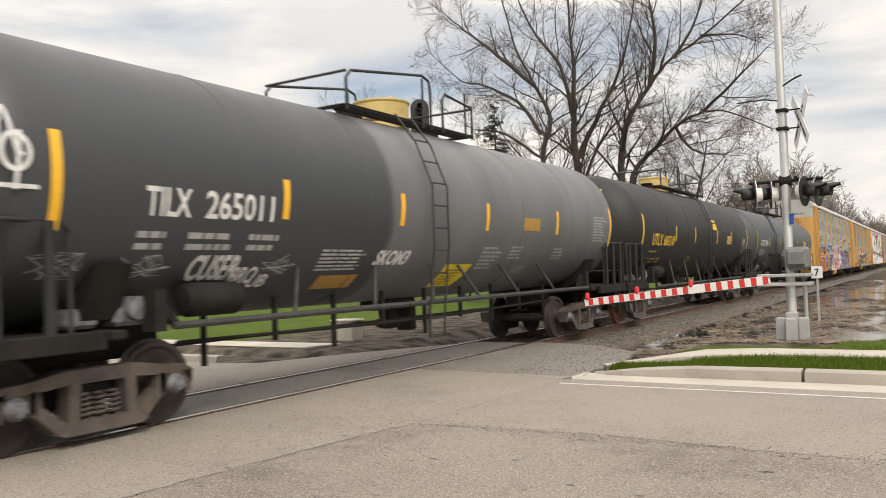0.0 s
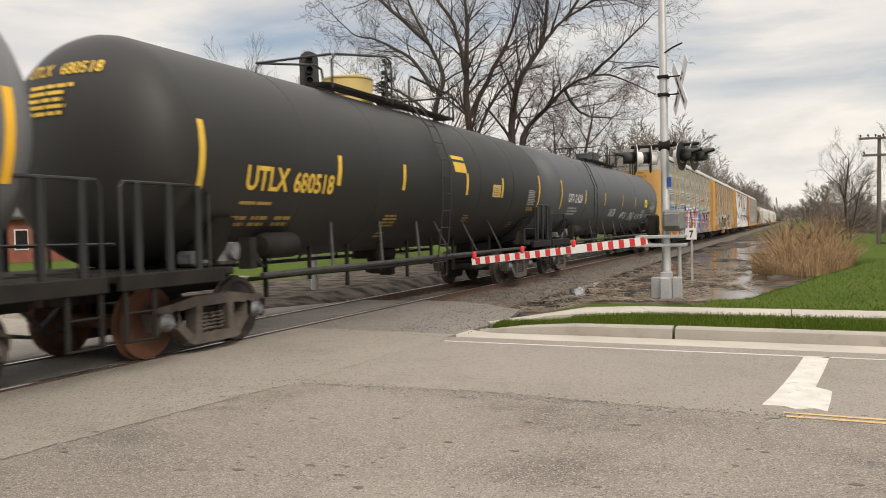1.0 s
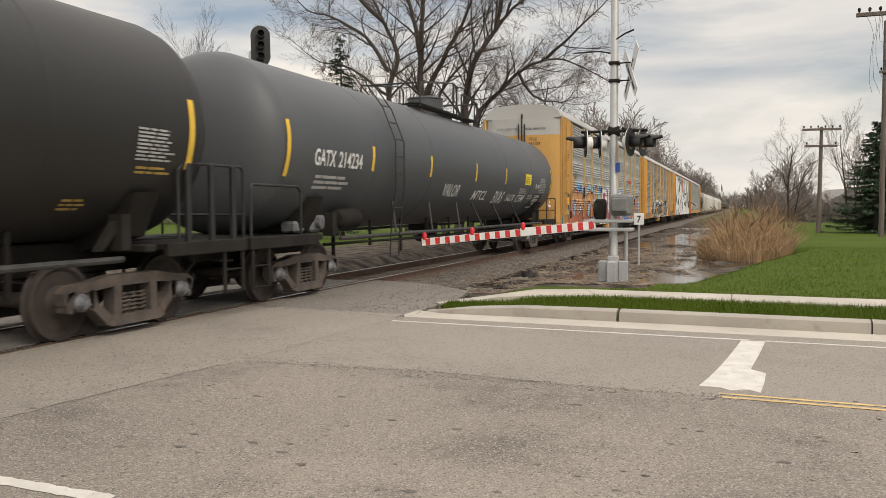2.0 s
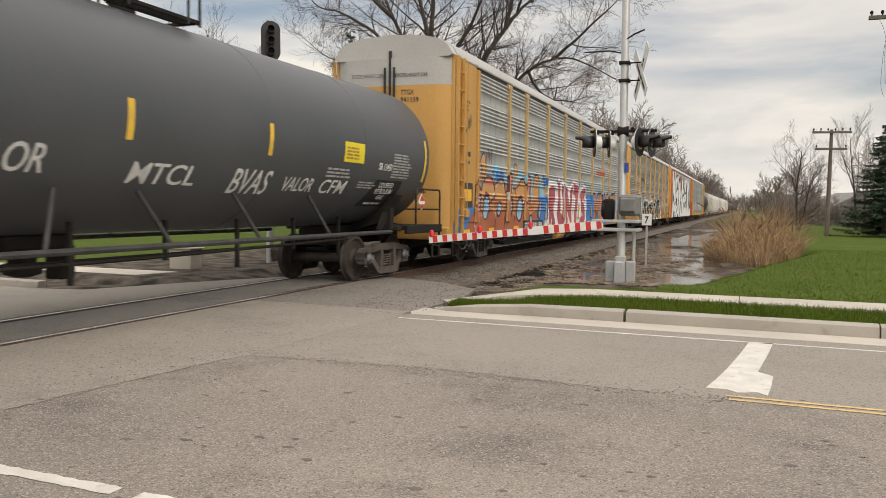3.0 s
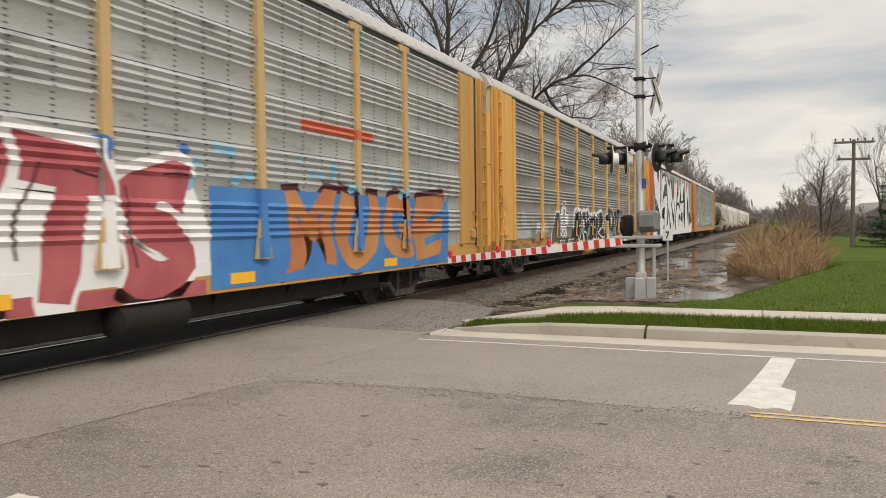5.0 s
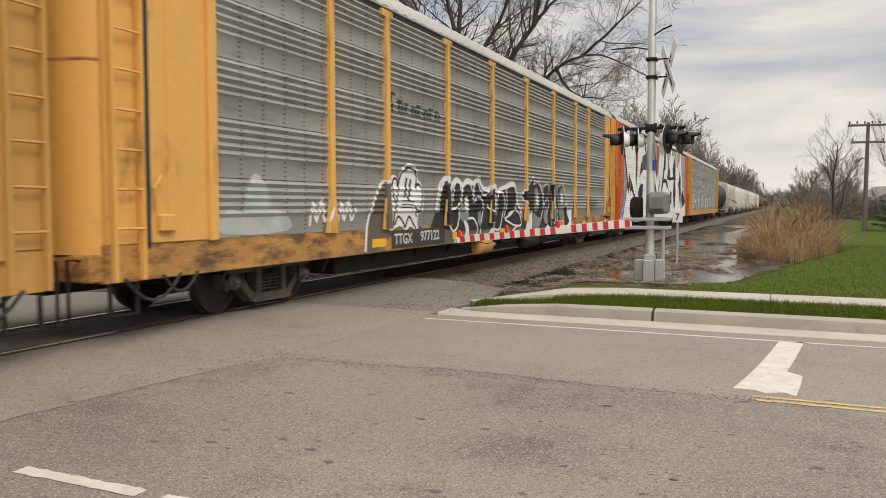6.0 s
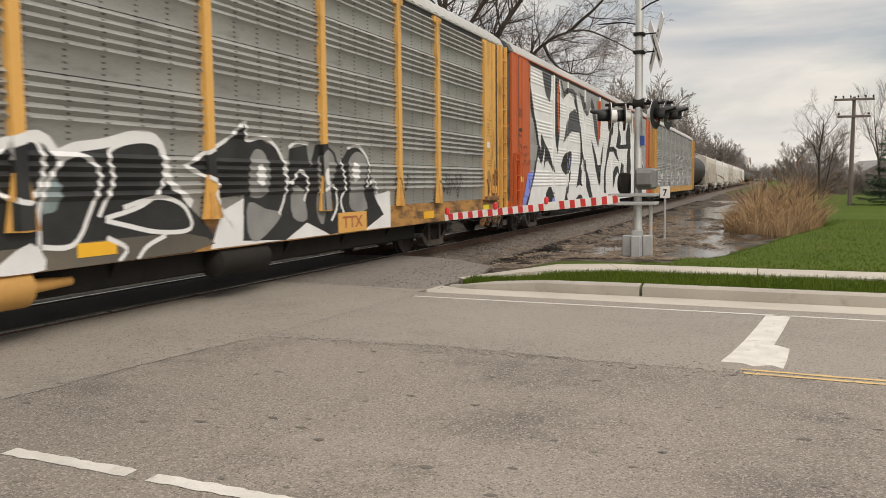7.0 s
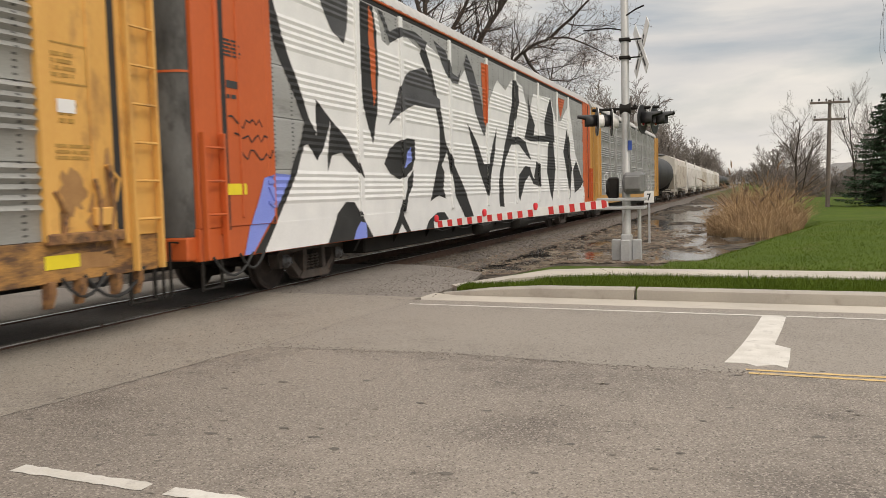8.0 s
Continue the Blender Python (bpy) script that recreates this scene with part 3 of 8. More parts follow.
def leaf_bit(g, p, r):
    a, s = r.uniform(0, 6.28), r.uniform(0.03, 0.09)
    u, w = Vector((math.cos(a), math.sin(a), r.uniform(-0.3, 0.3))) * s, Vector((-math.sin(a), math.cos(a), r.uniform(-0.3, 0.3))) * s * 0.6
    p = Vector(p)
    g.add([p - u, p - w, p + u, p + w, p + Vector((0, 0, s * 0.3))], [(0, 1, 4), (1, 2, 4), (2, 3, 4), (3, 0, 4)])


scatter("leaf_litter", 4500, on_mud, leaf_bit, M_DRYLEAF, "dark sodden leaf litter on the mud", "leaf litter", 14)


def blade(g, p, r, h=(0.04, 0.10)):
    a = r.uniform(0, 6.28)
    w = Vector((math.cos(a), math.sin(a), 0)) * r.uniform(0.003, 0.006)
    lean = Vector((r.uniform(-0.04, 0.04), r.uniform(-0.04, 0.04), r.uniform(*h)))
    p = Vector(p)
    g.add([p - w, p + w, p + lean], [(0, 1, 2)])


def on_verge(r):
    x = 3.35 + 11 * r.random() ** 1.3
    y0, y1 = road_y(11.65, x), road_y(13.5, x)
    if x < 5.4:
        y1 = 12.2 + (x - 3.3) * 0.62
    y = r.uniform(y0, y1) if y1 > y0 else y0
    return (x, y, max(ground_height(x, y), 0.05 if x < 4.3 else 0.09))


def on_lawn(r):
    x, y = r.uniform(5.4, 16), 14.4 + 18 * r.random() ** 1.5
    if bare_at(x, y) > 0.45:
        return None
    return (x, y, ground_height(x, y))


scatter("verge_grass", 30000, on_verge, blade, M_GRASS, "short fresh green grass between kerb and sidewalk", "grass", 15)
scatter("lawn_grass", 42000, on_lawn, lambda g, p, r: blade(g, p, r, (0.02, 0.055)), M_GRASS, "short fresh green lawn grass", "grass", 16)


# ---- the train ----
def travelled(t):
    """Metres that the train has gone towards -y by t seconds."""
    return 13.5 * t - 0.02 * t * t


CARS, WHEELS = [], []


def rail_car(name, s, label, category):
    """The empty of a car whose middle stands at y = s at the clip's start."""
    ob = empty(name, TRACK_FRAME @ pose(TRACK, s, 0), label, category, "cars of the train")
    CARS.append((ob, s))
    return ob


# running gear, built once
R_WHEEL = 0.457
wg = Geo()
for sx in (-1, 1):
    x = sx * 0.7175
    prof = [(-0.075, 0.10), (-0.07, 0.15), (-0.02, 0.19), (-0.02, 0.36), (-0.055, 0.40), (-0.06, R_WHEEL + 0.022), (-0.035, R_WHEEL + 0.025), (-0.022, R_WHEEL + 0.002), (0.06, R_WHEEL - 0.004), (0.062, 0.40), (0.03, 0.36), (0.02, 0.2), (0.06, 0.15), (0.075, 0.10)]
    prof = [(sx * a, r) for a, r in prof]
    if sx > 0:
        wg.lathe(prof, "x", 36, (x, 0, 0))
    else:
        wg.lathe(prof, "x", 36, (x, 0, 0))
wg.lathe([(-0.75, 0.085), (-0.5, 0.095), (0.5, 0.095), (0.75, 0.085)], "x", 16)
wheel_me = wg.mesh("wheelset", M_WHEEL, fix=True)
wheel_rust_me = wheel_me.copy()
wheel_rust_me.materials.clear()
wheel_rust_me.materials.append(M_WHEEL_RUST)

fg = Geo()
X0, X1 = 0.90, 1.08
fg.prism([(-1.12, 0.44), (-1.14, 0.58), (-1.02, 0.66), (-0.75, 0.68), (-0.4, 0.74), (0.4, 0.74), (0.75, 0.68), (1.02, 0.66), (1.14, 0.58), (1.12, 0.44), (1.0, 0.56), (0.72, 0.57), (0.42, 0.60), (-0.42, 0.60), (-0.72, 0.57), (-1.0, 0.56)], X0, X1, "x")
for sy in (-1, 1):
    fg.prism([(sy * 0.68, 0.60), (sy * 0.80, 0.57), (sy * 0.78, 0.42), (sy * 0.50, 0.16), (sy * 0.38, 0.16), (sy * 0.40, 0.24), (sy * 0.64, 0.44)], X0, X1, "x")
    fg.prism([(sy * 0.25, 0.62), (sy * 0.37, 0.62), (sy * 0.39, 0.22), (sy * 0.27, 0.22)], X0 + 0.01, X1 + 0.015, "x")
    fg.prism([(sy * 0.98, 0.60), (sy * 1.10, 0.58), (sy * 1.10, 0.36), (sy * 1.02, 0.34)], X0, X1, "x")
    fg.prism([(sy * 0.68, 0.60), (sy * 0.78, 0.58), (sy * 0.76, 0.36), (sy * 0.70, 0.36)], X0, X1, "x")
fg.prism([(-0.52, 0.16), (-0.40, 0.25), (0.40, 0.25), (0.52, 0.16), (0.42, 0.12), (-0.42, 0.12)], X0 - 0.02, X1 + 0.03, "x")
frame_me = fg.mesh("side_frame", M_TRUCK, fix=True, angle=25)
sg = Geo()
spring_mes = []
for k in range(3):
    sg = Geo()
    pts = [(1.01 + 0.055 * math.cos(a), -0.16 + 0.16 * k + 0.055 * math.sin(a), 0.25 + 0.25 * a / (2 * math.pi * 5)) for a in [i * 2 * math.pi / 8 for i in range(41)]]
    sg.tube(pts, 0.016, 5)
    spring_mes.append(sg.mesh("spring", M_TRUCK))
cg = Geo()
cg.lathe([(0.80, 0.10), (1.06, 0.11), (1.09, 0.11), (1.12, 0.08), (1.14, 0.075), (1.145, 0.04)], "x", 18)
for k in range(3):
    a = k * 2.094
    cg.lathe([(1.15, 0.016), (1.172, 0.016)], "x", 6, (0, 0.05 * math.sin(a), 0.05 * math.cos(a)))
cap_me = cg.mesh("bearing", M_CAP, fix=True)
bg = Geo().box(-0.95, -0.22, 0.40, 0.95, 0.22, 0.60, 0.03)
bg.box(-0.3, -0.25, 0.6, 0.3, 0.25, 0.72, 0.03)
for sy in (-1, 1):
    bg.box(-0.85, sy * 0.36 - 0.03, 0.36, 0.85, sy * 0.36 + 0.03, 0.46, 0.01)
    bg.box(0.66, sy * 0.40 - 0.02, 0.30, 0.80, sy * 0.40 + 0.03, 0.56, 0.01)
bolster_me = bg.mesh("bolster", M_DARK)


def truck(car, y, detail=True, rusty=False):
    """A four-wheeled bogie under a car, its wheels ready to turn."""
    t = part("truck", bolster_me, None, car, "dusty cast steel bogie", m=pose(0, y, 0))
    for sx in (1, -1):
        rot = pose(0, 0, 0, 0, 0, 0 if sx > 0 else 180)
        part("side_frame", frame_me, None, t, m=rot)
        if sx > 0 or detail:
            for me in spring_mes:
                part("spring", me, None, t, m=rot)
        for sy in (-1, 1):
            part("bearing", cap_me, None, t, "bolted bearing end cap", m=pose(0, sy * 0.89, R_WHEEL, 0, 0, 0 if sx > 0 else 180))
    for sy in (-1, 1):
        w = part("wheelset", wheel_rust_me if rusty and sy < 0 else wheel_me, None, t, m=pose(0, sy * 0.89, R_WHEEL))
        if detail:
            WHEELS.append((w, sy * 0.89))
    return t


def coupler(car, y, sgn):
    g = Geo().box(-0.09, y - 0.45, 0.80, 0.09, y + 0.40, 0.95, 0.02)
    g.prism([(-0.14, y + sgn * 0.22), (0.16, y + sgn * 0.22), (0.18, y + sgn * 0.42), (0.05, y + sgn * 0.50), (-0.16, y + sgn * 0.42)], 0.73, 1.02, "z")
    part("coupler", g, M_RUST, car, "rusty knuckle coupler", fix=True)
    h = Geo()
    pts = [(0.28, y - sgn * 0.25, 0.80), (0.30, y, 0.60), (0.25, y + sgn * 0.2, 0.42), (0.18, y + sgn * 0.42, 0.46), (0.1, y + sgn * 0.5, 0.52)]
    h.tube(pts, 0.025, 7)
    part("air_hose", h, M_BLACK, car, "black rubber air hose")


# ---- lettering and spray paint ----
FONT_CACHE = {}


def flat_text(body, offset=0.0):
    """Vertices and faces of a word in the built-in font, one unit high."""
    key = (body, offset)
    if key not in FONT_CACHE:
        cu = bpy.data.curves.new("letters", "FONT")
        cu.body, cu.size, cu.offset, cu.resolution_u = body, 1.0, offset, 3
        ob = new("letters", cu)
        bpy.context.view_layer.update()
        me = ob.evaluated_get(bpy.context.evaluated_depsgraph_get()).to_mesh()
        v = [(p.co.x, p.co.y) for p in me.vertices]
        f = [tuple(p.vertices) for p in me.polygons]
        ob.evaluated_get(bpy.context.evaluated_depsgraph_get()).to_mesh_clear()
        bpy.data.objects.remove(ob)
        bpy.data.curves.remove(cu)
        x0, x1 = min(p[0] for p in v), max(p[0] for p in v)
        FONT_CACHE[key] = ([((p[0] - x0), p[1]) for p in v], f, x1 - x0)
    return FONT_CACHE[key]


class Paint:
    """Flat shapes in (u, v) metres, to be laid on a car's side."""

    def __init__(self):
        self.v, self.f = [], []

    def poly(self, pts):
        k = len(self.v)
        self.v += [tuple(p) for p in pts]
        self.f.append(tuple(range(k, k + len(pts))))
        return self

    def rect(self, u0, v0, u1, v1):
        return self.poly([(u0, v0), (u1, v0), (u1, v1), (u0, v1)])

    def curve(self, pts, k=3):
        """A closed outline that swings smoothly through a few points."""
        n, out = len(pts), []
        for i in range(n):
            a, b, c, d = (Vector(pts[(i + j) % n]) for j in (-1, 0, 1, 2))
            for j in range(k):
                t = j / k
                out.append(tuple(0.5 * (2 * b + (c - a) * t + (2 * a - 5 * b + 4 * c - d) * t * t + (3 * b - a - 3 * c + d) * t ** 3)))
        return self.poly(out)

    def swing(self, pts, w, k=4):
        """A brush line that swings smoothly through a few points."""
        n, out = len(pts), []
        for i in range(n - 1):
            a, b, c, d = (Vector(pts[min(max(i + j, 0), n - 1)]) for j in (-1, 0, 1, 2))
            for j in range(k):
                t = j / k
                out.append(tuple(0.5 * (2 * b + (c - a) * t + (2 * a - 5 * b + 4 * c - d) * t * t + (3 * b - a - 3 * c + d) * t ** 3)))
        return self.stroke(out + [pts[-1]], w)

    def blob(self, u, v, ru, rv, n=18, wob=0.0, seed=0):
        r = random.Random(seed)
        return self.poly([(u + ru * math.cos(6.2832 * i / n) * (1 + r.uniform(-wob, wob)), v + rv * math.sin(6.2832 * i / n) * (1 + r.uniform(-wob, wob))) for i in range(n)])

    def stroke(self, pts, w):
        """A brush line of constant width, in one unbroken strip."""
        pts = [Vector(p) for i, p in enumerate(pts) if i == 0 or (Vector(p) - Vector(pts[i - 1])).length > 1e-5]
        k, n = len(self.v), len(pts)
        for i, q in enumerate(pts):
            t = (pts[min(i + 1, n - 1)] - pts[max(i - 1, 0)])
            t = t.normalized() if t.length > 1e-6 else Vector((1, 0))
            o = Vector((-t.y, t.x)) * w / 2
            e = t * w * 0.3 * (-1 if i == 0 else 1 if i == n - 1 else 0)
            self.v += [tuple(q - o + e), tuple(q + o + e)]
        self.f += [(k + 2 * i, k + 2 * i + 2, k + 2 * i + 3, k + 2 * i + 1) for i in range(n - 1)]
        return self

    def text(self, body, u, v, width, height, offset=0.0, lean=0.0):
        vs, fs, w = flat_text(body, offset)
        k = len(self.v)
        self.v += [(u + p[0] / w * width + lean * p[1] * height, v + p[1] * height / 0.72) for p in vs]
        self.f += [tuple(i + k for i in f) for f in fs]
        return self

    def lines(self, u, v, width, height, rows, seed=0, fill=0.85):
        """Plain bars in place of small print."""
        r = random.Random(seed)
        h = height / rows
        for i in range(rows):
            x = u
            end = u + width * r.uniform(fill - 0.15, 1.0)
            while x < end:
                w = min(end - x, r.uniform(0.12, 0.4) * max(width, 0.5))
                self.rect(x, v + i * h, x + w, v + i * h + h * 0.55)
                x += w + 0.03
        return self


LETTERED = ("car_number", "end_number", "notice", "end_notice", "car_owner", "car_class")
PATCHES = ("graffiti_backing", "graffiti_highlights", "graffiti_shards", "letter_highlight", "graffiti_tint", "graffiti_lines", "graffiti_letters", "graffiti_tag", "graffiti_character")
SINGLE = LETTERED + PATCHES


def lay(car, name, paint, place, cuts_u, cuts_v, material, label="", warp=None):
    """Cuts painted shapes at the breaks of the surface and lays them on it with place(u, v)."""
    me = bpy.data.meshes.new(name)
    me.from_pydata([(u, v, 0) for u, v in paint.v], [], paint.f)
    bm = bmesh.new()
    bm.from_mesh(me)
    bmesh.ops.triangulate(bm, faces=[f for f in bm.faces if len(f.verts) > 4])
    us, vs = [p[0] for p in paint.v], [p[1] for p in paint.v]
    if warp:
        for k in range(int((max(vs) - min(vs)) / 0.11)):
            bmesh.ops.bisect_plane(bm, geom=bm.verts[:] + bm.edges[:] + bm.faces[:], plane_co=(0, min(vs) + 0.11 * (k + 1), 0), plane_no=(0, 1, 0), dist=1e-5)
        for q in bm.verts:
            q.co.x, q.co.y = warp(q.co.x, q.co.y)
        us, vs = [q.co.x for q in bm.verts], [q.co.y for q in bm.verts]
    for axis, cuts, lo, hi in ((0, cuts_u, min(us), max(us)), (1, cuts_v, min(vs), max(vs))):
        for c in cuts:
            if lo < c < hi:
                co, no = [0, 0, 0], [0, 0, 0]
                co[axis], no[axis] = c, 1
                bmesh.ops.bisect_plane(bm, geom=bm.verts[:] + bm.edges[:] + bm.faces[:], plane_co=co, plane_no=no, dist=1e-5)
    bm.normal_update()
    for f in bm.faces:
        if f.normal.z < 0:
            f.normal_flip()
    groups, seen = [], set()
    for f in bm.faces:
        if f in seen:
            continue
        if name not in SINGLE:
            groups = [list(bm.faces)]
            break
        todo, group = [f], []
        seen.add(f)
        while todo:
            q = todo.pop()
            group.append(q)
            for e in q.edges:
                for o in e.link_faces:
                    if o not in seen:
                        seen.add(o)
                        todo.append(o)
        groups.append(group)
    for i, group in enumerate(groups):
        g, known, corners = Geo(), {}, {}
        lift = Vector((0.00015 * i, 0, 0)) if name in PATCHES else Vector()

        def vertex(q):
            key = (round(q.x, 5), round(q.y, 5), round(q.z, 5))
            if key not in known:
                known[key] = len(g.v)
                g.v.append(tuple(q))
            return known[key]

        inside = set(group)
        for f in group:
            mid = f.calc_center_median()
            for q in f.verts:
                corners[f, q] = vertex(Vector(place(q.co.x, q.co.y, mid.x, mid.y)) + lift)
            face = list(dict.fromkeys(corners[f, q] for q in f.verts))
            if len(face) > 2:
                g.f.append(tuple(face))
        # the paint runs on over the step where the surface stands back
        for e in {e for f in group for e in f.edges}:
            two = [f for f in e.link_faces if f in inside]
            if len(two) == 2:
                a, b = e.verts
                face = list(dict.fromkeys((corners[two[0], a], corners[two[0], b], corners[two[1], b], corners[two[1], a])))
                if len(face) > 2:
                    g.f.append(tuple(face))
        ob = part(name if name not in SINGLE else "painted_character" if name in LETTERED else "paint_patch", g, material, car, label, smooth=False)
        if "print" in name:
            tagged(ob, kind="stuff")
    bm.free()
    bpy.data.meshes.remove(me)
    return ob


M_TXT_W = mat("stencil_white", (0.72, 0.72, 0.70), (0.55, 0.55, 0.54), rough=0.7, scale=6)
M_TXT_W_DIM = mat("faded_white", (0.30, 0.30, 0.30), (0.40, 0.40, 0.39), rough=0.7, scale=6)
M_TXT_Y = mat("stencil_yellow", (0.78, 0.50, 0.05), (0.62, 0.40, 0.06), rough=0.65, scale=5)
M_TXT_Y_DIM = mat("faded_yellow", (0.30, 0.20, 0.05), (0.40, 0.27, 0.07), rough=0.7, scale=5)
M_TXT_K = mat("stencil_black", (0.03, 0.03, 0.03), (0.05, 0.05, 0.05), rough=0.7, scale=6)
M_REFL = mat("reflective_yellow", (0.85, 0.47, 0.03), (0.80, 0.42, 0.03), rough=0.45, scale=5, grain=0.05)
M_LABEL_Y = mat("label_yellow", (0.80, 0.66, 0.03), (0.72, 0.58, 0.03), rough=0.55, scale=5)
M_LABEL_O = mat("label_ochre", (0.42, 0.24, 0.05), (0.35, 0.2, 0.05), rough=0.7, scale=6)
M_SPRAY_W = mat("spray_white", (0.78, 0.78, 0.77), (0.70, 0.70, 0.70), rough=0.6, scale=2, fine=25, bump=0.05)
M_SPRAY_K = mat("spray_black", (0.018, 0.018, 0.019), (0.040, 0.040, 0.039), spec=0.3, rough=0.65, scale=2)
M_SPRAY_O = mat("spray_orange", (0.42, 0.13, 0.05), (0.52, 0.25, 0.09), rough=0.6, scale=1.0)
M_SPRAY_R = mat("spray_rust", (0.33, 0.09, 0.045), (0.42, 0.14, 0.06), rough=0.6, scale=1.2)
M_SPRAY_B = mat("spray_blue", (0.04, 0.16, 0.42), (0.06, 0.22, 0.5), rough=0.6, scale=2)
M_SPRAY_C = mat("spray_light_blue", (0.15, 0.42, 0.60), (0.30, 0.52, 0.62), rough=0.6, scale=2)
M_SPRAY_M = mat("spray_maroon", (0.46, 0.12, 0.125), (0.32, 0.055, 0.08), rough=0.6, scale=1.5)
M_SPRAY_P = mat("spray_purple", (0.09, 0.015, 0.03), (0.06, 0.01, 0.02), rough=0.6, scale=1.5)
M_SPRAY_V = mat("spray_violet_blue", (0.20, 0.26, 0.70), (0.24, 0.30, 0.72), rough=0.6, scale=1.5)
M_SPRAY_G = mat("spray_grey_brown", (0.085, 0.075, 0.062), (0.15, 0.13, 0.10), rough=0.6, scale=0.8)


# ---- tank cars ----
TR, TZ = 1.50, 2.62


def tank_place(out):
    """Wraps (u along, v height over the rail) on the camera's side of a tank."""
    def place(u, v, um, vm):
        s = (v - TZ) / TR                      # arc length over the side
        return ((TR + out) * math.cos(s), u, TZ + (TR + out) * math.sin(s))
    return place


TANK_CUTS_V = [TZ + 0.12 * i for i in range(-12, 13)]


def mark(car, name, paint, material, label="", out=0.004):
    return lay(car, name, paint, tank_place(out), [], TANK_CUTS_V, material, label)


M_PIPE = mat("sooty_pipe", (0.05, 0.048, 0.046), (0.025, 0.024, 0.023), rough=0.7, scale=4)


def tank_car(s, shell, bars, half, trucks, skin, label, dome_y, plat, bar_mat, ladder_y, end_cage, sill_z, far=False, dome_mat=None, rusty=False):
    car = rail_car("tank_car", s, label, "tank car")
    head = half - shell
    prof = [(-half, 0.02)]
    for k in range(1, 9):
        a = math.pi / 2 * k / 8
        prof.append((-shell - head * math.cos(a), TR * math.sin(a) ** 0.8))
    prof += [(-shell * 0.5, TR), (0, TR)]
    prof += [(-a, r) for a, r in prof[:-1]][::-1]
    part("tank", Geo().lathe([(a, max(r, 0.02)) for a, r in prof][::-1], "y", 28 if far else 72, (0, 0, TZ)), skin, car)
    ty = trucks / 2
    truck(car, -ty, not far, rusty)
    truck(car, ty, not far)
    L = half + 0.45
    for sg in (-1, 1):
        g = Geo()
        g.box(-0.32, sg * (L - 0.05), 0.72, 0.32, sg * (ty - 1.3), 1.12, 0.02)
        # saddle
        g.prism([(-1.3, 1.75), (-1.05, 1.2), (-0.4, 1.0), (0.4, 1.0), (1.05, 1.2), (1.3, 1.75), (1.15, 1.7), (0.6, 1.25), (-0.6, 1.25), (-1.15, 1.7)], sg * ty - 0.22, sg * ty + 0.22, "y")
        g.box(-1.35, sg * ty - 0.10, 1.0, 1.35, sg * ty + 0.10, 1.1, 0.02)
        part("stub_sill", g, M_DARK, car, "black stub sill and tank saddle", fix=True)
    for sg in (-1, 1):
        coupler(car, sg * L, sg)
    if far:
        return car
    # side sill pipe and its braces
    for sx in (1, -1):
        part("side_pipe", Geo().tube([(sx * 1.42, -ty + 0.6, sill_z), (sx * 1.42, ty - 0.6, sill_z)], 0.04, 8), M_PIPE, car)
        for sg in (-1, 1):
            for yy in (0.62, 0.36, 0.12):
                y = sg * ty * yy
                part("brace", Geo().tube([(sx * 1.42, y, sill_z), (sx * 1.18, y - sg * 0.35, 1.68)], 0.028, 6), M_PIPE, car)
    # end platforms with rails
    for sg in (-1, 1):
        y0, y1 = sg * (ty + 0.2), sg * L
        part("end_platform", Geo().box(-1.42, min(y0, y1), 1.02, 1.42, max(y0, y1), 1.1, 0.012).box(1.36, min(y0, y1), 0.93, 1.44, max(y0, y1), 1.11, 0.01), M_DARK, car, "black steel end platform")
        for sx in (1, -1):
            x = sx * 1.40
            z1 = 2.14 if end_cage else 1.9
            yi, yo = sg * (L - 1.5), sg * (L - 0.05)
            pts = [(x, yi, 1.1), (x, yi, z1 - 0.1), (x, yi + sg * 0.1, z1), (x, yo - sg * 0.05, z1), (x, yo, z1 - 0.06), (x, yo, 1.1)]
            part("end_rail", Geo().tube(pts, 0.022, 7), M_BLACK, car, "black pipe handrail")
            if end_cage:
                for k in range(3):
                    y = yi + (yo - yi) * (k + 0.4) / 2.9
                    part("rail_post", Geo().box(x - 0.03, y - 0.045, 1.05, x + 0.03, y + 0.045, z1, 0.008), M_BLACK, car)
            st = Geo()
            for yy in (L - 0.08, L - 0.52):
                st.box(x - 0.02, sg * yy - 0.03, 0.35, x + 0.02, sg * yy + 0.03, 1.1, 0.006)
            for z in (0.36, 0.68):
                st.tube([(x, sg * (L - 0.08), z), (x, sg * (L - 0.52), z)], 0.014, 6)
            part("sill_step", st, M_DARK, car, "steel sill step")
        part("end_grab", Geo().tube([(-1.35, sg * L, 1.45), (1.35, sg * L, 1.45)], 0.02, 6), M_BLACK, car)
    # gusset posts, reservoir, brake gear and bottom outlet
    for sg in (-1, 1):
        part("gusset_post", Geo().prism([(sg * (ty - 0.55), 1.05), (sg * (ty - 0.40), 1.05), (sg * (ty - 0.40), 1.48), (sg * (ty - 0.55), 1.48)], 1.18, 1.38, "x").prism([(sg * (ty - 0.55), 1.40), (sg * (ty - 0.85), 1.05), (sg * (ty - 0.77), 1.05), (sg * (ty - 0.5), 1.30)], 1.20, 1.3, "x"), M_DARK, car, fix=True)
    part("air_reservoir", Geo().lathe([(-0.42, 0.05), (-0.40, 0.14), (-0.34, 0.19), (0.34, 0.19), (0.40, 0.14), (0.42, 0.05)], "y", 18, (1.15, -ty + 1.35, 1.35)), M_DARK, car, "dark grey brake air reservoir", fix=True)
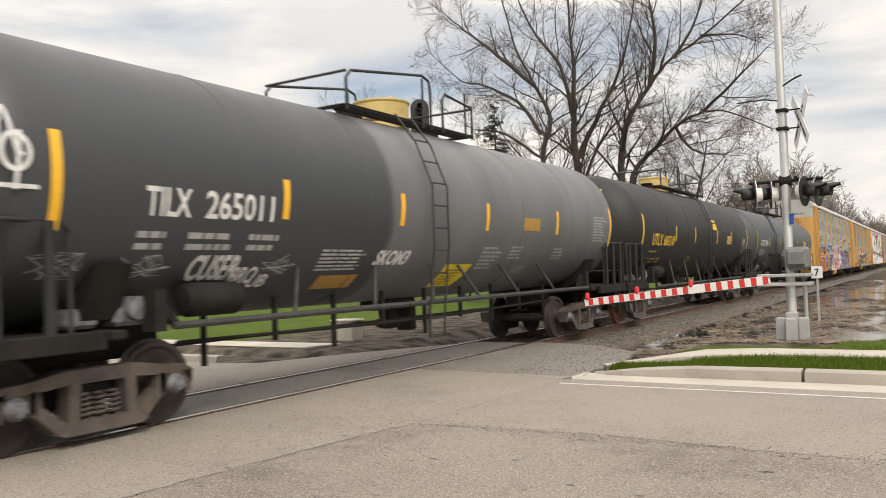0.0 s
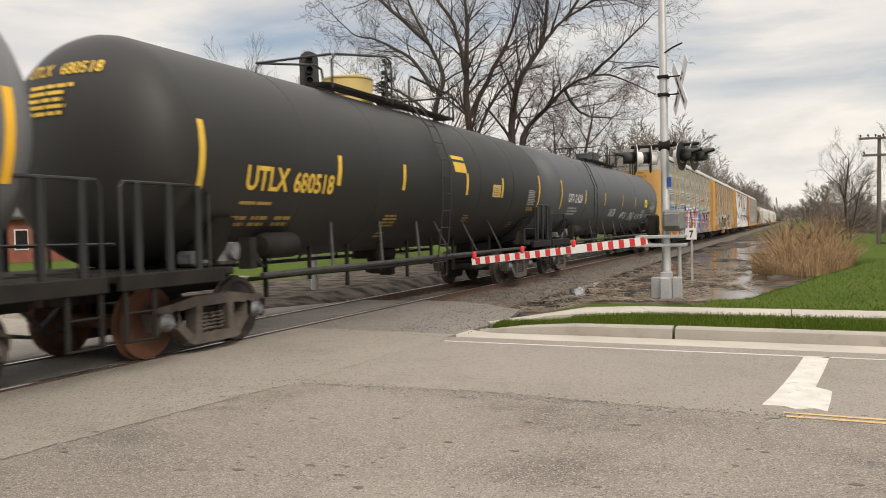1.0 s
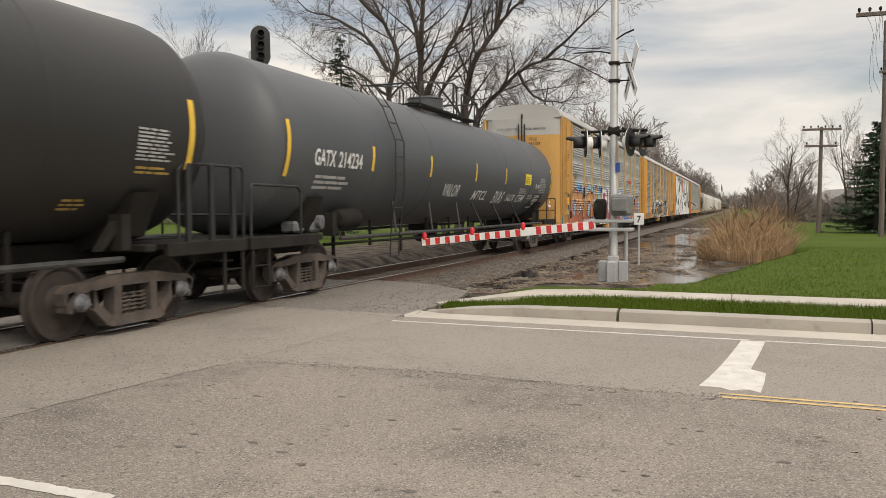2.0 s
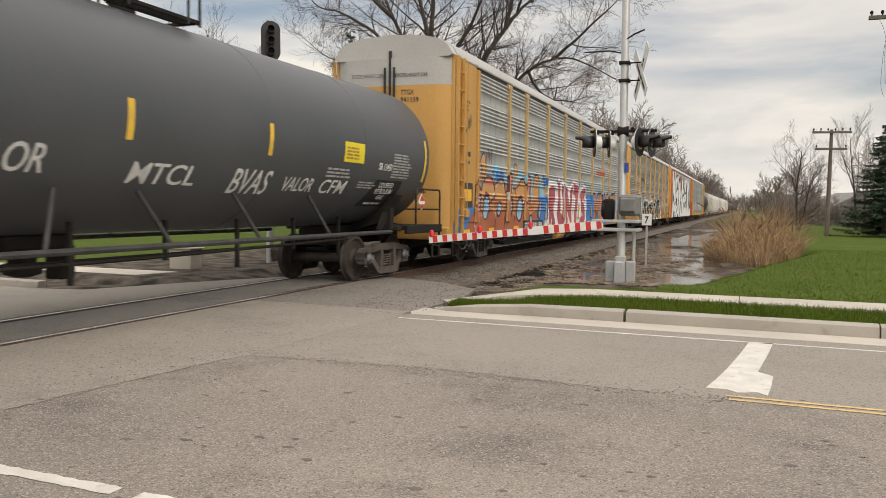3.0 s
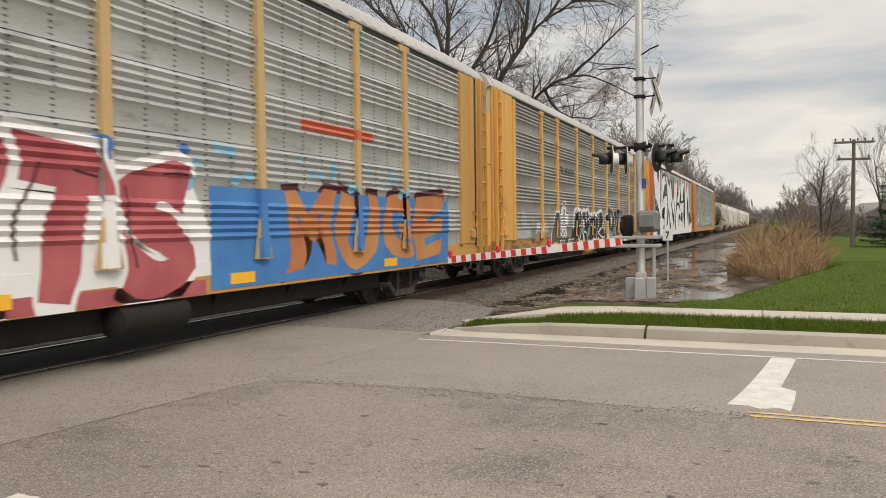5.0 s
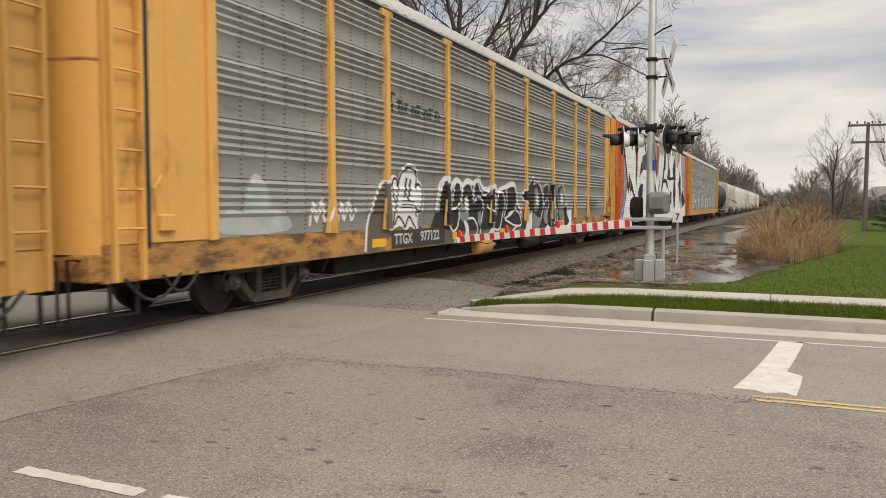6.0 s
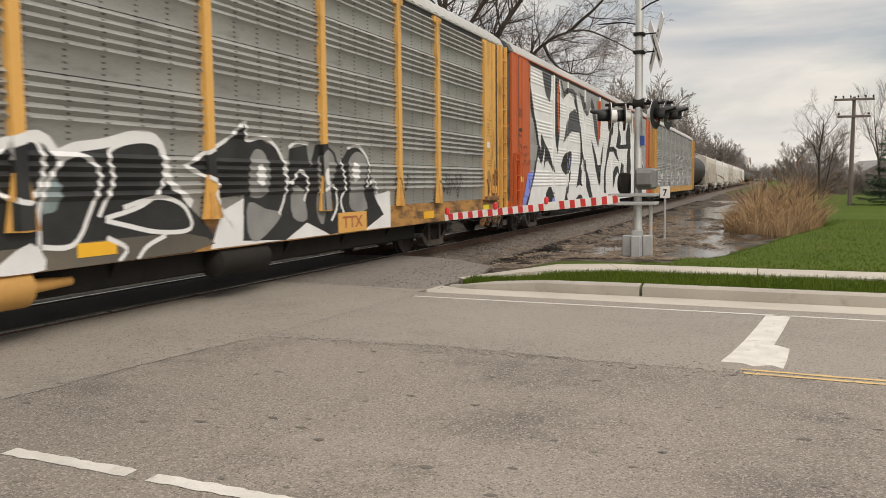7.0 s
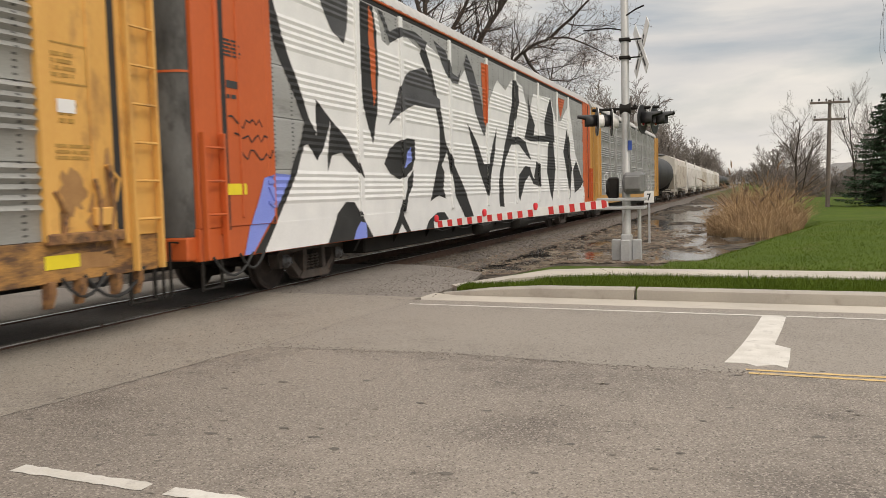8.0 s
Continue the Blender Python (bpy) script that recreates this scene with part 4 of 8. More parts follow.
    v = Geo().box(0.7, -ty + 0.15, 1.12, 1.1, -ty + 0.55, 1.42, 0.05).lathe([(1.1, 0.12), (1.2, 0.12), (1.22, 0.05)], "x", 14, (0, -ty + 0.35, 1.3)).box(0.75, -ty - 0.35, 1.12, 1.05, -ty, 1.32, 0.04)
    part("brake_valve", v, M_CAP, car, "grey brake valve block", fix=True)
    part("bottom_outlet", Geo().lathe([(0.62, 0.10), (0.66, 0.22), (0.78, 0.22), (0.80, 0.16), (1.15, 0.2)], "z", 16, (0, 0.0, 0)).box(-0.25, -0.5, 0.95, 0.25, 0.5, 1.15, 0.03).box(-0.2, 0.5, 0.55, 0.1, 0.75, 1.0, 0.03), M_DARK, car, "black bottom outlet valve", fix=True)
    pipe = Geo().tube([(0.75, -ty + 1.2, 0.86), (0.75, -1.0, 0.80), (0.75, 1.0, 0.80), (0.75, ty - 1.2, 0.86)], 0.025, 6)
    pipe.tube([(0.35, -ty + 1.2, 0.80), (0.35, ty - 1.2, 0.80)], 0.02, 6)
    part("brake_pipe", pipe, M_DARK, car, "black brake pipe under the tank")
    for k in range(9):
        y = -ty + 1.6 + k * (2 * ty - 3.2) / 8
        part("pipe_hanger", Geo().box(0.72, y - 0.03, 0.55 + 0.2 * (k % 2), 0.78, y + 0.03, 1.3, 0.006), M_DARK, car)
    # ladder on the side and hoops over the tank
    lx = []
    for dy in (-0.22, 0.22):
        pts = [(1.46, ladder_y + dy, 0.55), (1.48, ladder_y + dy, 1.0), (1.60, ladder_y + dy, 2.0), (1.60, ladder_y + dy, 2.9), (1.32, ladder_y + dy, 3.6), (0.95, ladder_y + dy, 4.1)]
        part("ladder_rail", Geo().tube(pts, 0.017, 6), M_BLACK, car)
        lx = pts
    for z in (0.56, 0.85, 1.2, 1.55, 1.9, 2.25, 2.6, 2.95, 3.3, 3.65):
        for (xa, _, za), (xb, _, zb) in zip(lx, lx[1:]):
            if za <= z <= zb:
                x = xa + (xb - xa) * (z - za) / (zb - za)
        part("ladder_rung", Geo().tube([(x, ladder_y - 0.22, z), (x, ladder_y + 0.22, z)], 0.013, 6), M_BLACK, car)
    # platform on top, with grating and rails
    p0, p1 = plat
    gr = Geo()
    zt = TZ + TR + 0.02
    for sx in (-0.78, -0.52, 0.52, 0.78):
        gr.box(sx - 0.02, p0, zt - 0.06, sx + 0.02, p1, zt - 0.012)
    yy = p0
    while yy < p1:
        gr.box(0.52, yy, zt - 0.05, 0.80, yy + 0.035, zt - 0.015)
        gr.box(-0.80, yy, zt - 0.05, -0.52, yy + 0.035, zt - 0.015)
        yy += 0.10
    for yy in (p0, p1 - 0.06):
        gr.box(-0.80, yy, zt - 0.06, 0.80, yy + 0.05, zt - 0.012)
    part("top_platform", gr, M_DARK, car, "dark rusty steel grating walkway", smooth=False)
    zr = zt + 0.80
    mid = dome_y
    for sx in (0.80, -0.80):
        for a, b in ((p0 + 0.03, mid + 0.35), (mid + (1.15 if p1 - mid > 2.2 else 0.75), p1 - 0.03)):
            pts = [(sx, a, zt - 0.1), (sx, a, zr - 0.42), (sx, a + 0.12, zr - 0.30), (sx, b - 0.25, zr), (sx, b - 0.04, zr - 0.06), (sx, b, zr - 0.2), (sx, b, zt - 0.1)]
            if a > mid:
                pts = [(sx, a, zt - 0.1), (sx, a, zr - 0.3), (sx, a + 0.1, zr - 0.2), (sx, b, zr - 0.3), (sx, b, zt - 0.1)]
            part("top_rail", Geo().tube(pts, 0.024, 7), M_BLACK, car, "bent black pipe guard rail")
            part("rail_post", Geo().tube([(sx, b - 0.25, zt - 0.1), (sx, b - 0.25, zr - 0.05)], 0.02, 6), M_BLACK, car)
    for yy in (p0 + 0.03, p1 - 0.03):
        part("end_hoop", Geo().tube([(0.8, yy, zr - 0.32), (-0.8, yy, zr - 0.32)], 0.022, 6), M_BLACK, car)
    d = Geo().lathe([(zt - 0.1, 0.49), (zt + 0.36, 0.49), (zt + 0.38, 0.51), (zt + 0.41, 0.51), (zt + 0.43, 0.44), (zt + 0.435, 0.1)], "z", 28, (0, dome_y, 0))
    d.box(0.05, dome_y - 0.12, zt + 0.43, 0.3, dome_y + 0.12, zt + 0.48, 0.01)
    part("valve_dome", d, dome_mat or skin, car, "cream-yellow valve housing" if dome_mat else "dark valve housing", fix=True)
    part("dome_band", Geo().lathe([(zt + 0.02, 0.494), (zt + 0.05, 0.5), (zt + 0.08, 0.494)], "z", 28, (0, dome_y, 0)), M_RUST, car, fix=True)
    for dy, r in ((-1.15, 0.16), (1.4, 0.18), (-0.85, 0.1)):
        part("fitting", Geo().lathe([(zt - 0.08, r), (zt + 0.1, r), (zt + 0.11, r + 0.03), (zt + 0.15, r + 0.03), (zt + 0.16, 0.03)], "z", 14, (0.1, dome_y + dy, 0)), M_DARK, car, fix=True)
    # weld seams
    for y in (-shell * 0.66, -shell * 0.33, shell * 0.34, shell * 0.67):
        part("weld_seam", Geo().lathe([(y - 0.02, TR - 0.005), (y - 0.01, TR + 0.006), (y + 0.01, TR + 0.006), (y + 0.02, TR - 0.005)], "y", 60, (0, 0, TZ)), skin, car, fix=True)
    for i, (y, h0, h1) in enumerate(bars):
        mark(car, "reflector", Paint().rect(y - 0.055, h0, y + 0.055, h1), bar_mat, "yellow-orange reflective strip")
    # flat number board on the end
    return car


M_TANK_GREY = mat("tank_grey", (0.15, 0.152, 0.155), (0.11, 0.112, 0.115), rough=0.5, scale=0.5, fine=25, bump=0.04, stretch=(1, 2.5, 0.6), dirt=(0.12, 0.12, 0.12), dirt_at=0.66, grain=0.1)
def two_tone(m, front, y_edge):
    """Repaints the courses ahead of y_edge in a darker coat, with a slightly ragged edge."""
    n, l = m.node_tree.nodes, m.node_tree.links
    p = n["Principled BSDF"]
    src = p.inputs["Base Color"].links[0].from_socket
    co, sp, no = n.new("ShaderNodeTexCoord"), n.new("ShaderNodeSeparateXYZ"), n.new("ShaderNodeTexNoise")
    no.inputs["Scale"].default_value, no.inputs["Detail"].default_value = 1.5, 6
    l.new(co.outputs["Object"], sp.inputs[0])
    l.new(co.outputs["Object"], no.inputs["Vector"])
    ad = n.new("ShaderNodeMath")
    ad.operation = "MULTIPLY_ADD"
    ad.inputs[1].default_value = 0.35
    l.new(no.outputs["Fac"], ad.inputs[0])
    l.new(sp.outputs["Y"], ad.inputs[2])
    rg = n.new("ShaderNodeMapRange")
    rg.inputs["From Min"].default_value, rg.inputs["From Max"].default_value = y_edge + 0.12, y_edge + 0.3
    rg.inputs["To Min"].default_value, rg.inputs["To Max"].default_value = 1.0, 0.0
    l.new(ad.outputs[0], rg.inputs["Value"])
    mx = n.new("ShaderNodeMix")
    mx.data_type = "RGBA"
    mx.inputs["B"].default_value = (*front, 1)
    l.new(rg.outputs["Result"], mx.inputs["Factor"])
    l.new(src, mx.inputs["A"])
    l.new(mx.outputs["Result"], p.inputs["Base Color"])
    return m


two_tone(M_TANK_GREY, (0.042, 0.045, 0.05), -1.9)
M_TANK_BLACK = mat("tank_black", (0.019, 0.018, 0.0172), (0.027, 0.0255, 0.024), rough=0.55, spec=0.4, scale=0.6, fine=25, bump=0.04, dirt=(0.026, 0.024, 0.021), dirt_at=0.66, grain=0.1)
M_TANK_BLUE = mat("tank_slate", (0.060, 0.064, 0.070), (0.076, 0.080, 0.086), rough=0.5, spec=0.45, scale=0.6, fine=25, bump=0.04, grain=0.1)
M_CREAM = mat("cream_paint", (0.62, 0.46, 0.17), (0.52, 0.38, 0.15), rough=0.6, scale=2.5, dirt=(0.28, 0.18, 0.08), dirt_at=0.66)


def six_bars(ys, h=0.24, big=0.46):
    return [(y, TZ - 0.12 - (big if i in (0, len(ys) - 1) else h), TZ - 0.12 + (big if i in (0, len(ys) - 1) else h)) for i, y in enumerate(ys)]


# grey tank car, much written on
tank_a = tank_car(12.02, 7.35, six_bars((-7.17, -4.16, -1.64, 1.03, 4.11, 7.33)), 8.05, 12.9, M_TANK_GREY, "weathered grey tank car with graffiti tags", -0.0, (-2.05, 1.85), M_REFL, -0.75, True, 1.10, dome_mat=M_CREAM)
mark(tank_a, "car_number", Paint().text("TILX", -6.20, 2.23, 0.58, 0.30, 0.018).text("265011", -5.42, 2.23, 1.05, 0.30, 0.018), M_TXT_W, "white stencilled reporting mark")
mark(tank_a, "small_print", Paint().lines(-6.25, 1.86, 0.45, 0.26, 2, 1).lines(-5.6, 1.86, 0.65, 0.26, 2, 2).lines(-4.7, 1.86, 0.55, 0.26, 2, 3), M_TXT_W_DIM)
tag = Paint()
tag.text("CUSER", -5.45, 1.46, 0.75, 0.34, 0.03, 0.1).text("BRO", -4.75, 1.38, 0.4, 0.26, 0.02, 0.1).text("UB", -4.4, 1.30, 0.3, 0.22, 0.02, 0.1)
mark(tank_a, "graffiti_tag", tag, M_TXT_W, "white sprayed handwriting tag")
mark(tank_a, "graffiti_tag", Paint().text("SKOM3", -2.08, 1.64, 0.85, 0.24, 0.03, 0.35), M_TXT_W, "white sprayed handwriting tag")
rr = random.Random(3)
for u in (-6.3, -7.3, -4.3):
    sc = Paint()
    pts = [(u, 1.6)]
    for i in range(26):
        pts.append((u + rr.uniform(-0.05, 0.6), 1.5 + rr.uniform(0, 0.32)))
    mark(tank_a, "graffiti_tag", sc.stroke(pts, 0.012), M_TXT_W_DIM, "faint grey scribbled tag")
mark(tank_a, "graffiti_tag", Paint().stroke([(-7.95 + 0.02 * i, 2.9 + 0.22 * math.sin(i * 0.5)) for i in range(24)], 0.04).stroke([(-7.55, 2.4), (-7.5, 2.9)], 0.04).stroke([(-7.75, 2.42), (-7.35, 2.42)], 0.04).stroke([(-7.55 + 0.13 * math.cos(a / 3), 2.72 + 0.16 * math.sin(a / 3)) for a in range(20)], 0.045), M_TXT_W, "big white sprayed curls")
mark(tank_a, "table_print", Paint().lines(-3.3, 1.55, 1.0, 0.36, 6, 5), M_TXT_W_DIM)
mark(tank_a, "ochre_label", Paint().rect(-3.1, 1.18, -2.25, 1.46), M_LABEL_O, "faded ochre warning label")
mark(tank_a, "yellow_label", Paint().poly([(0.05, 1.05), (0.85, 1.05), (0.95, 1.62), (0.05, 1.62)]), M_LABEL_Y, "bright yellow warning label")
mark(tank_a, "label_print", Paint().lines(0.15, 1.12, 0.62, 0.42, 6, 7), M_LABEL_O, out=0.008)
mark(tank_a, "small_print", Paint().lines(1.1, 1.5, 0.75, 0.5, 6, 8).lines(2.2, 1.72, 0.6, 0.3, 4, 9).lines(4.2, 1.7, 0.6, 0.3, 4, 10), M_TXT_W_DIM)
mark(tank_a, "graffiti_tag", Paint().text("NP2", 2.7, 1.35, 0.5, 0.2, 0.01, 0.2), M_TXT_W_DIM, "faint white tag")
mark(tank_a, "ochre_label", Paint().rect(2.5, 2.3, 3.25, 2.55), M_LABEL_O, "faded ochre label")
mark(tank_a, "table_print", Paint().lines(6.2, 2.15, 0.85, 0.6, 9, 12), M_TXT_W_DIM)

# black tank car with yellow lettering
tank_b = tank_car(29.15, 7.25, six_bars((-7.14, -3.86, -1.52, 1.64, 3.99, 7.14)), 8.0, 13.0, M_TANK_BLACK, "black tank car with yellow stencilled lettering", -0.95, (-2.9, 2.6), M_TXT_Y, 0.2, True, 0.95, dome_mat=M_CREAM, rusty=True)
mark(tank_b, "car_number", Paint().text("UTLX", -6.22, 2.12, 0.98, 0.34, 0.022).text("680518", -5.10, 2.12, 1.10, 0.30, 0.022), M_TXT_Y, "yellow stencilled reporting mark")
mark(tank_b, "small_print", Paint().lines(-6.25, 1.90, 1.0, 0.09, 1, 1).lines(-6.3, 1.55, 0.35, 0.22, 2, 2).lines(-5.85, 1.55, 0.45, 0.22, 2, 3).lines(-5.3, 1.55, 0.5, 0.22, 2, 4).lines(-1.9, 1.5, 0.6, 0.3, 4, 5).lines(-1.75, 1.2, 0.4, 0.2, 2, 6).lines(1.9, 1.62, 0.4, 0.2, 3, 7).lines(5.3, 1.4, 0.4, 0.2, 3, 8).lines(6.2, 1.95, 0.75, 0.12, 2, 9), M_TXT_Y_DIM)
mark(tank_b, "pale_label", Paint().poly([(0.85, 3.02), (1.55, 3.02), (1.50, 3.10), (0.80, 3.10)]).poly([(0.95, 2.74), (1.60, 2.74), (1.55, 2.96), (0.88, 2.96)]), M_TXT_Y, "pale yellow label")
mark(tank_b, "pale_label", Paint().rect(3.3, 2.26, 3.85, 2.56), M_CREAM, "cream printed label")
mark(tank_b, "label_print", Paint().lines(3.35, 2.3, 0.45, 0.22, 4, 11), M_LABEL_O, out=0.008)
mark(tank_b, "table_print", Paint().lines(6.15, 2.12, 0.75, 0.42, 9, 12), M_TXT_W_DIM)


def head_place(half, shell, sgn, out=0.006):
    def place(u, v, um, vm):
        r = min(0.98, math.hypot(u, v - TZ) / TR)
        s = r ** 1.25
        return (u, sgn * (shell + (half - shell) * math.sqrt(max(0.0, 1 - s * s)) + out), v)
    return place


grid_u = [0.15 * i for i in range(-10, 11)]
lay(tank_b, "end_number", Paint().text("UTLX", -0.62, 3.52, 0.48, 0.15, 0.02).text("680518", 0.0, 3.52, 0.6, 0.15, 0.02).lines(-0.5, 3.02, 0.8, 0.42, 5, 4), head_place(8.0, 7.25, -1, 0.012), grid_u, TANK_CUTS_V, M_TXT_Y, "yellow stencilled end lettering")

# slate tank car for liquefied gas
tank_c = tank_car(48.2, 9.45, six_bars((-9.5, -6.35, -3.2, 0.2, 3.15, 9.3)), 10.05, 16.5, M_TANK_BLUE, "long slate-black tank car for liquefied gas", 0.2, (-2.2, 2.4), M_TXT_Y, -5.3, False, 1.0)
mark(tank_c, "car_number", Paint().text("GATX", -8.65, 2.28, 0.75, 0.28, 0.02).text("214234", -7.78, 2.28, 0.95, 0.28, 0.02), M_TXT_W, "white stencilled reporting mark")
mark(tank_c, "small_print", Paint().lines(-8.5, 1.85, 1.5, 0.3, 3, 1).lines(5.0, 2.0, 0.9, 0.2, 3, 2).lines(6.3, 1.82, 0.85, 0.16, 3, 3), M_TXT_W_DIM)
for word, u, v, w, h in (("VALOR", -2.1, 1.80, 1.2, 0.34), ("MTCL", 0.35, 1.72, 1.25, 0.3), ("BVAS", 2.4, 1.62, 0.95, 0.42), ("VALOR", 3.75, 1.7, 0.95, 0.26), ("CFM", 4.95, 1.68, 0.9, 0.28)):
    mark(tank_c, "graffiti_tag", Paint().text(word, u, v, w, h, 0.008, 0.15), M_TXT_W, "thin white sprayed tag")
mark(tank_c, "yellow_label", Paint().rect(5.5, 2.30, 6.28, 2.66), M_LABEL_Y, "bright yellow warning label")
mark(tank_c, "label_print", Paint().lines(5.58, 2.36, 0.62, 0.24, 4, 4), M_LABEL_O, out=0.008)
mark(tank_c, "notice", Paint().text("SR 13450", 6.98, 2.22, 0.60, 0.14, 0.02), M_TXT_W, "white stencilled notice")
mark(tank_c, "table_print", Paint().lines(7.62, 2.08, 0.95, 0.52, 9, 5), M_TXT_W_DIM)
mark(tank_c, "black_panel", Paint().poly([(6.75, 1.38), (8.2, 1.38), (8.3, 2.02), (7.05, 2.02)]), M_BLACK, "plain black patch behind the lettering", out=0.003)
mark(tank_c, "notice", Paint().text("LIQUEFIED", 7.25, 1.86, 0.66, 0.11, 0.03).text("PETROLEUM", 7.18, 1.72, 0.78, 0.11, 0.03).text("GAS", 7.42, 1.58, 0.30, 0.10, 0.03).lines(7.05, 1.44, 0.8, 0.09, 1, 6), M_TXT_W, "white stencilled notice", out=0.007)
pl = Geo().prism([(9.05, 1.48), (9.23, 1.66), (9.05, 1.84), (8.87, 1.66)], 1.34, 1.36, "x")
placard = part("placard", pl, M_WHITE, tank_c, "red and white diamond placard", m=pose(0.12, 0.1, -0.05), fix=True)
for z0, z1, a in ((1.69, 1.81, 0), (1.52, 1.615, 0)):
    c = 1.66
    part("placard_band", Geo().prism([(9.05 - (0.165 - abs(z0 - c)), z0), (9.05 + (0.165 - abs(z0 - c)), z0), (9.05 + (0.165 - abs(z1 - c)), z1), (9.05 - (0.165 - abs(z1 - c)), z1)], 1.36, 1.364, "x"), M_RED, placard, fix=True)


# ---- enclosed car carriers ----
AX = 1.55                                   # the panels' outer face
PANEL_Z0, PANEL_H, ROWS = 1.13, 0.775, 5


def side_depth(z, deep=1.0):
    """How far the corrugated sheet stands out at a height."""
    k = ((z - PANEL_Z0) / PANEL_H) % 1.0
    if k < 0.34:
        return 0.004
    j = ((k - 0.34) / 0.66 * 5) % 1.0
    return 0.004 + 0.042 * deep * (1 - abs(2 * j - 1))


def z_breaks():
    out = []
    for r in range(ROWS):
        z = PANEL_Z0 + r * PANEL_H
        out += [z, z + 0.34 * PANEL_H - 0.001]
        for j in range(10):
            out.append(z + PANEL_H * (0.34 + 0.66 * (j + 1) / 10) - (0.002 if j == 9 else 0))
    return out


ZB = z_breaks()
ENDW = 1.70
BAYS = [3.0, 1.97] + [2.86] * 5 + [1.97, 3.0]
BODY = sum(BAYS) + 2 * ENDW
STAKES = []
_y = -BODY / 2 + ENDW
for _b in BAYS:
    STAKES.append(_y)
    _y += _b
STAKES.append(_y)
STAKE_W, STAKE_X, SLIM_X = 0.075, 0.085, 0.05
FOOT_W = 0.13                               # half the width of a post's flared foot
SHALLOW = 0.38                              # depth of those cars' corrugation against the others'
SLIM = []                                   # cars whose posts stand hardly proud of the sheets


def rack_place(out, depth=STAKE_X):
    def place(u, v, um, vm):
        v = max(v, 0.705)
        if vm < PANEL_Z0:
            return (AX + 0.012 + out, u, v)
        if um < STAKES[0] or um > STAKES[-1]:
            return (AX + 0.03 + out, u, v)
        for y in STAKES:
            if abs(um - y) < STAKE_W:
                flare = 0.03 * max(0.0, (PANEL_Z0 + 0.7 - v) / 0.72) if depth == STAKE_X else 0.0
                return (AX + depth + flare + out, u, v)
            if depth == STAKE_X and abs(um - y) < FOOT_W and vm < PANEL_Z0 + 0.28 and y not in (STAKES[0], STAKES[-1]):
                return (AX + depth + out, u, v)
        return (AX + side_depth(v, 1.0 if depth == STAKE_X else SHALLOW) + out, u, v)
    return place


STAKE_CUTS = [y + d for y in STAKES for d in (-FOOT_W, -STAKE_W, STAKE_W, FOOT_W)]


def spray(car, name, paint, material, label="", out=0.005, warp=None):
    return lay(car, name, paint, rack_place(out, SLIM_X if car in SLIM else STAKE_X), STAKE_CUTS, [z for z in ZB if z > PANEL_Z0] + [PANEL_Z0, PANEL_Z0 + 0.28], material, label, warp)


def dotted(m):
    """Adds rows of small round vents to a sheet metal material."""
    n, l = m.node_tree.nodes, m.node_tree.links
    p = n["Principled BSDF"]
    src = p.inputs["Base Color"].links[0].from_socket
    co = n.new("ShaderNodeTexCoord")
    sp = n.new("ShaderNodeSeparateXYZ")
    l.new(co.outputs["Object"], sp.inputs[0])

    def op(kind, a, b=None):
        x = n.new("ShaderNodeMath")
        x.operation = kind
        for i, q in enumerate((a, b)):
            if q is None:
                continue
            if isinstance(q, (int, float)):
                x.inputs[i].default_value = q
            else:
                l.new(q, x.inputs[i])
        return x.outputs[0]

    y = op("SUBTRACT", op("FRACT", op("DIVIDE", sp.outputs["Y"], 0.52)), 0.5)
    yy = op("ABSOLUTE", op("MULTIPLY", y, 0.52))
    zz = op("ABSOLUTE", op("SUBTRACT", op("FRACT", op("DIVIDE", sp.outputs["Z"], 0.0646)), 0.5))
    a = op("LESS_THAN", yy, 0.028)
    b = op("LESS_THAN", zz, 0.17)
    f = op("MULTIPLY", op("MULTIPLY", a, b), 0.85)
    mx = n.new("ShaderNodeMix")
    mx.data_type = "RGBA"
    mx.inputs["B"].default_value = (0.05, 0.05, 0.05, 1)
    l.new(f, mx.inputs["Factor"])
    l.new(src, mx.inputs["A"])
    l.new(mx.outputs["Result"], p.inputs["Base Color"])
    return m


def sheet_metal(name, a, b):
    return dotted(mat(name, a, b, rough=0.55, metal=0.25, scale=1.1, fine=30, bump=0.05, stretch=(1, 0.5, 2.0), dirt=(0.16, 0.155, 0.145), dirt_at=0.63, grain=0.15))


M_SHEET = sheet_metal("galvanised_sheet", (0.50, 0.51, 0.50), (0.38, 0.387, 0.38))
M_SHEET_B = sheet_metal("dull_galvanised_sheet", (0.36, 0.36, 0.34), (0.26, 0.26, 0.245))
M_SHEET_W = sheet_metal("pale_galvanised_sheet", (0.40, 0.40, 0.39), (0.33, 0.33, 0.32))
M_YELLOW = mat("car_yellow", (0.55, 0.305, 0.085), (0.47, 0.255, 0.07), rough=0.6, scale=0.8, fine=30, bump=0.04, stretch=(1, 1, 0.4), dirt=(0.24, 0.12, 0.045), dirt_at=0.68, grain=0.12)
M_YELLOW_L = mat("car_yellow_light", (0.72, 0.40, 0.11), (0.62, 0.335, 0.085), rough=0.6, scale=0.8, fine=30, bump=0.04, stretch=(1, 1, 0.4), dirt=(0.20, 0.095, 0.04), dirt_at=0.63, grain=0.12)
M_ORANGE = mat("car_orange", (0.55, 0.115, 0.026), (0.46, 0.09, 0.022), rough=0.6, scale=0.8, fine=30, bump=0.04, stretch=(1, 1, 0.4), dirt=(0.20, 0.06, 0.03), dirt_at=0.67, grain=0.12)
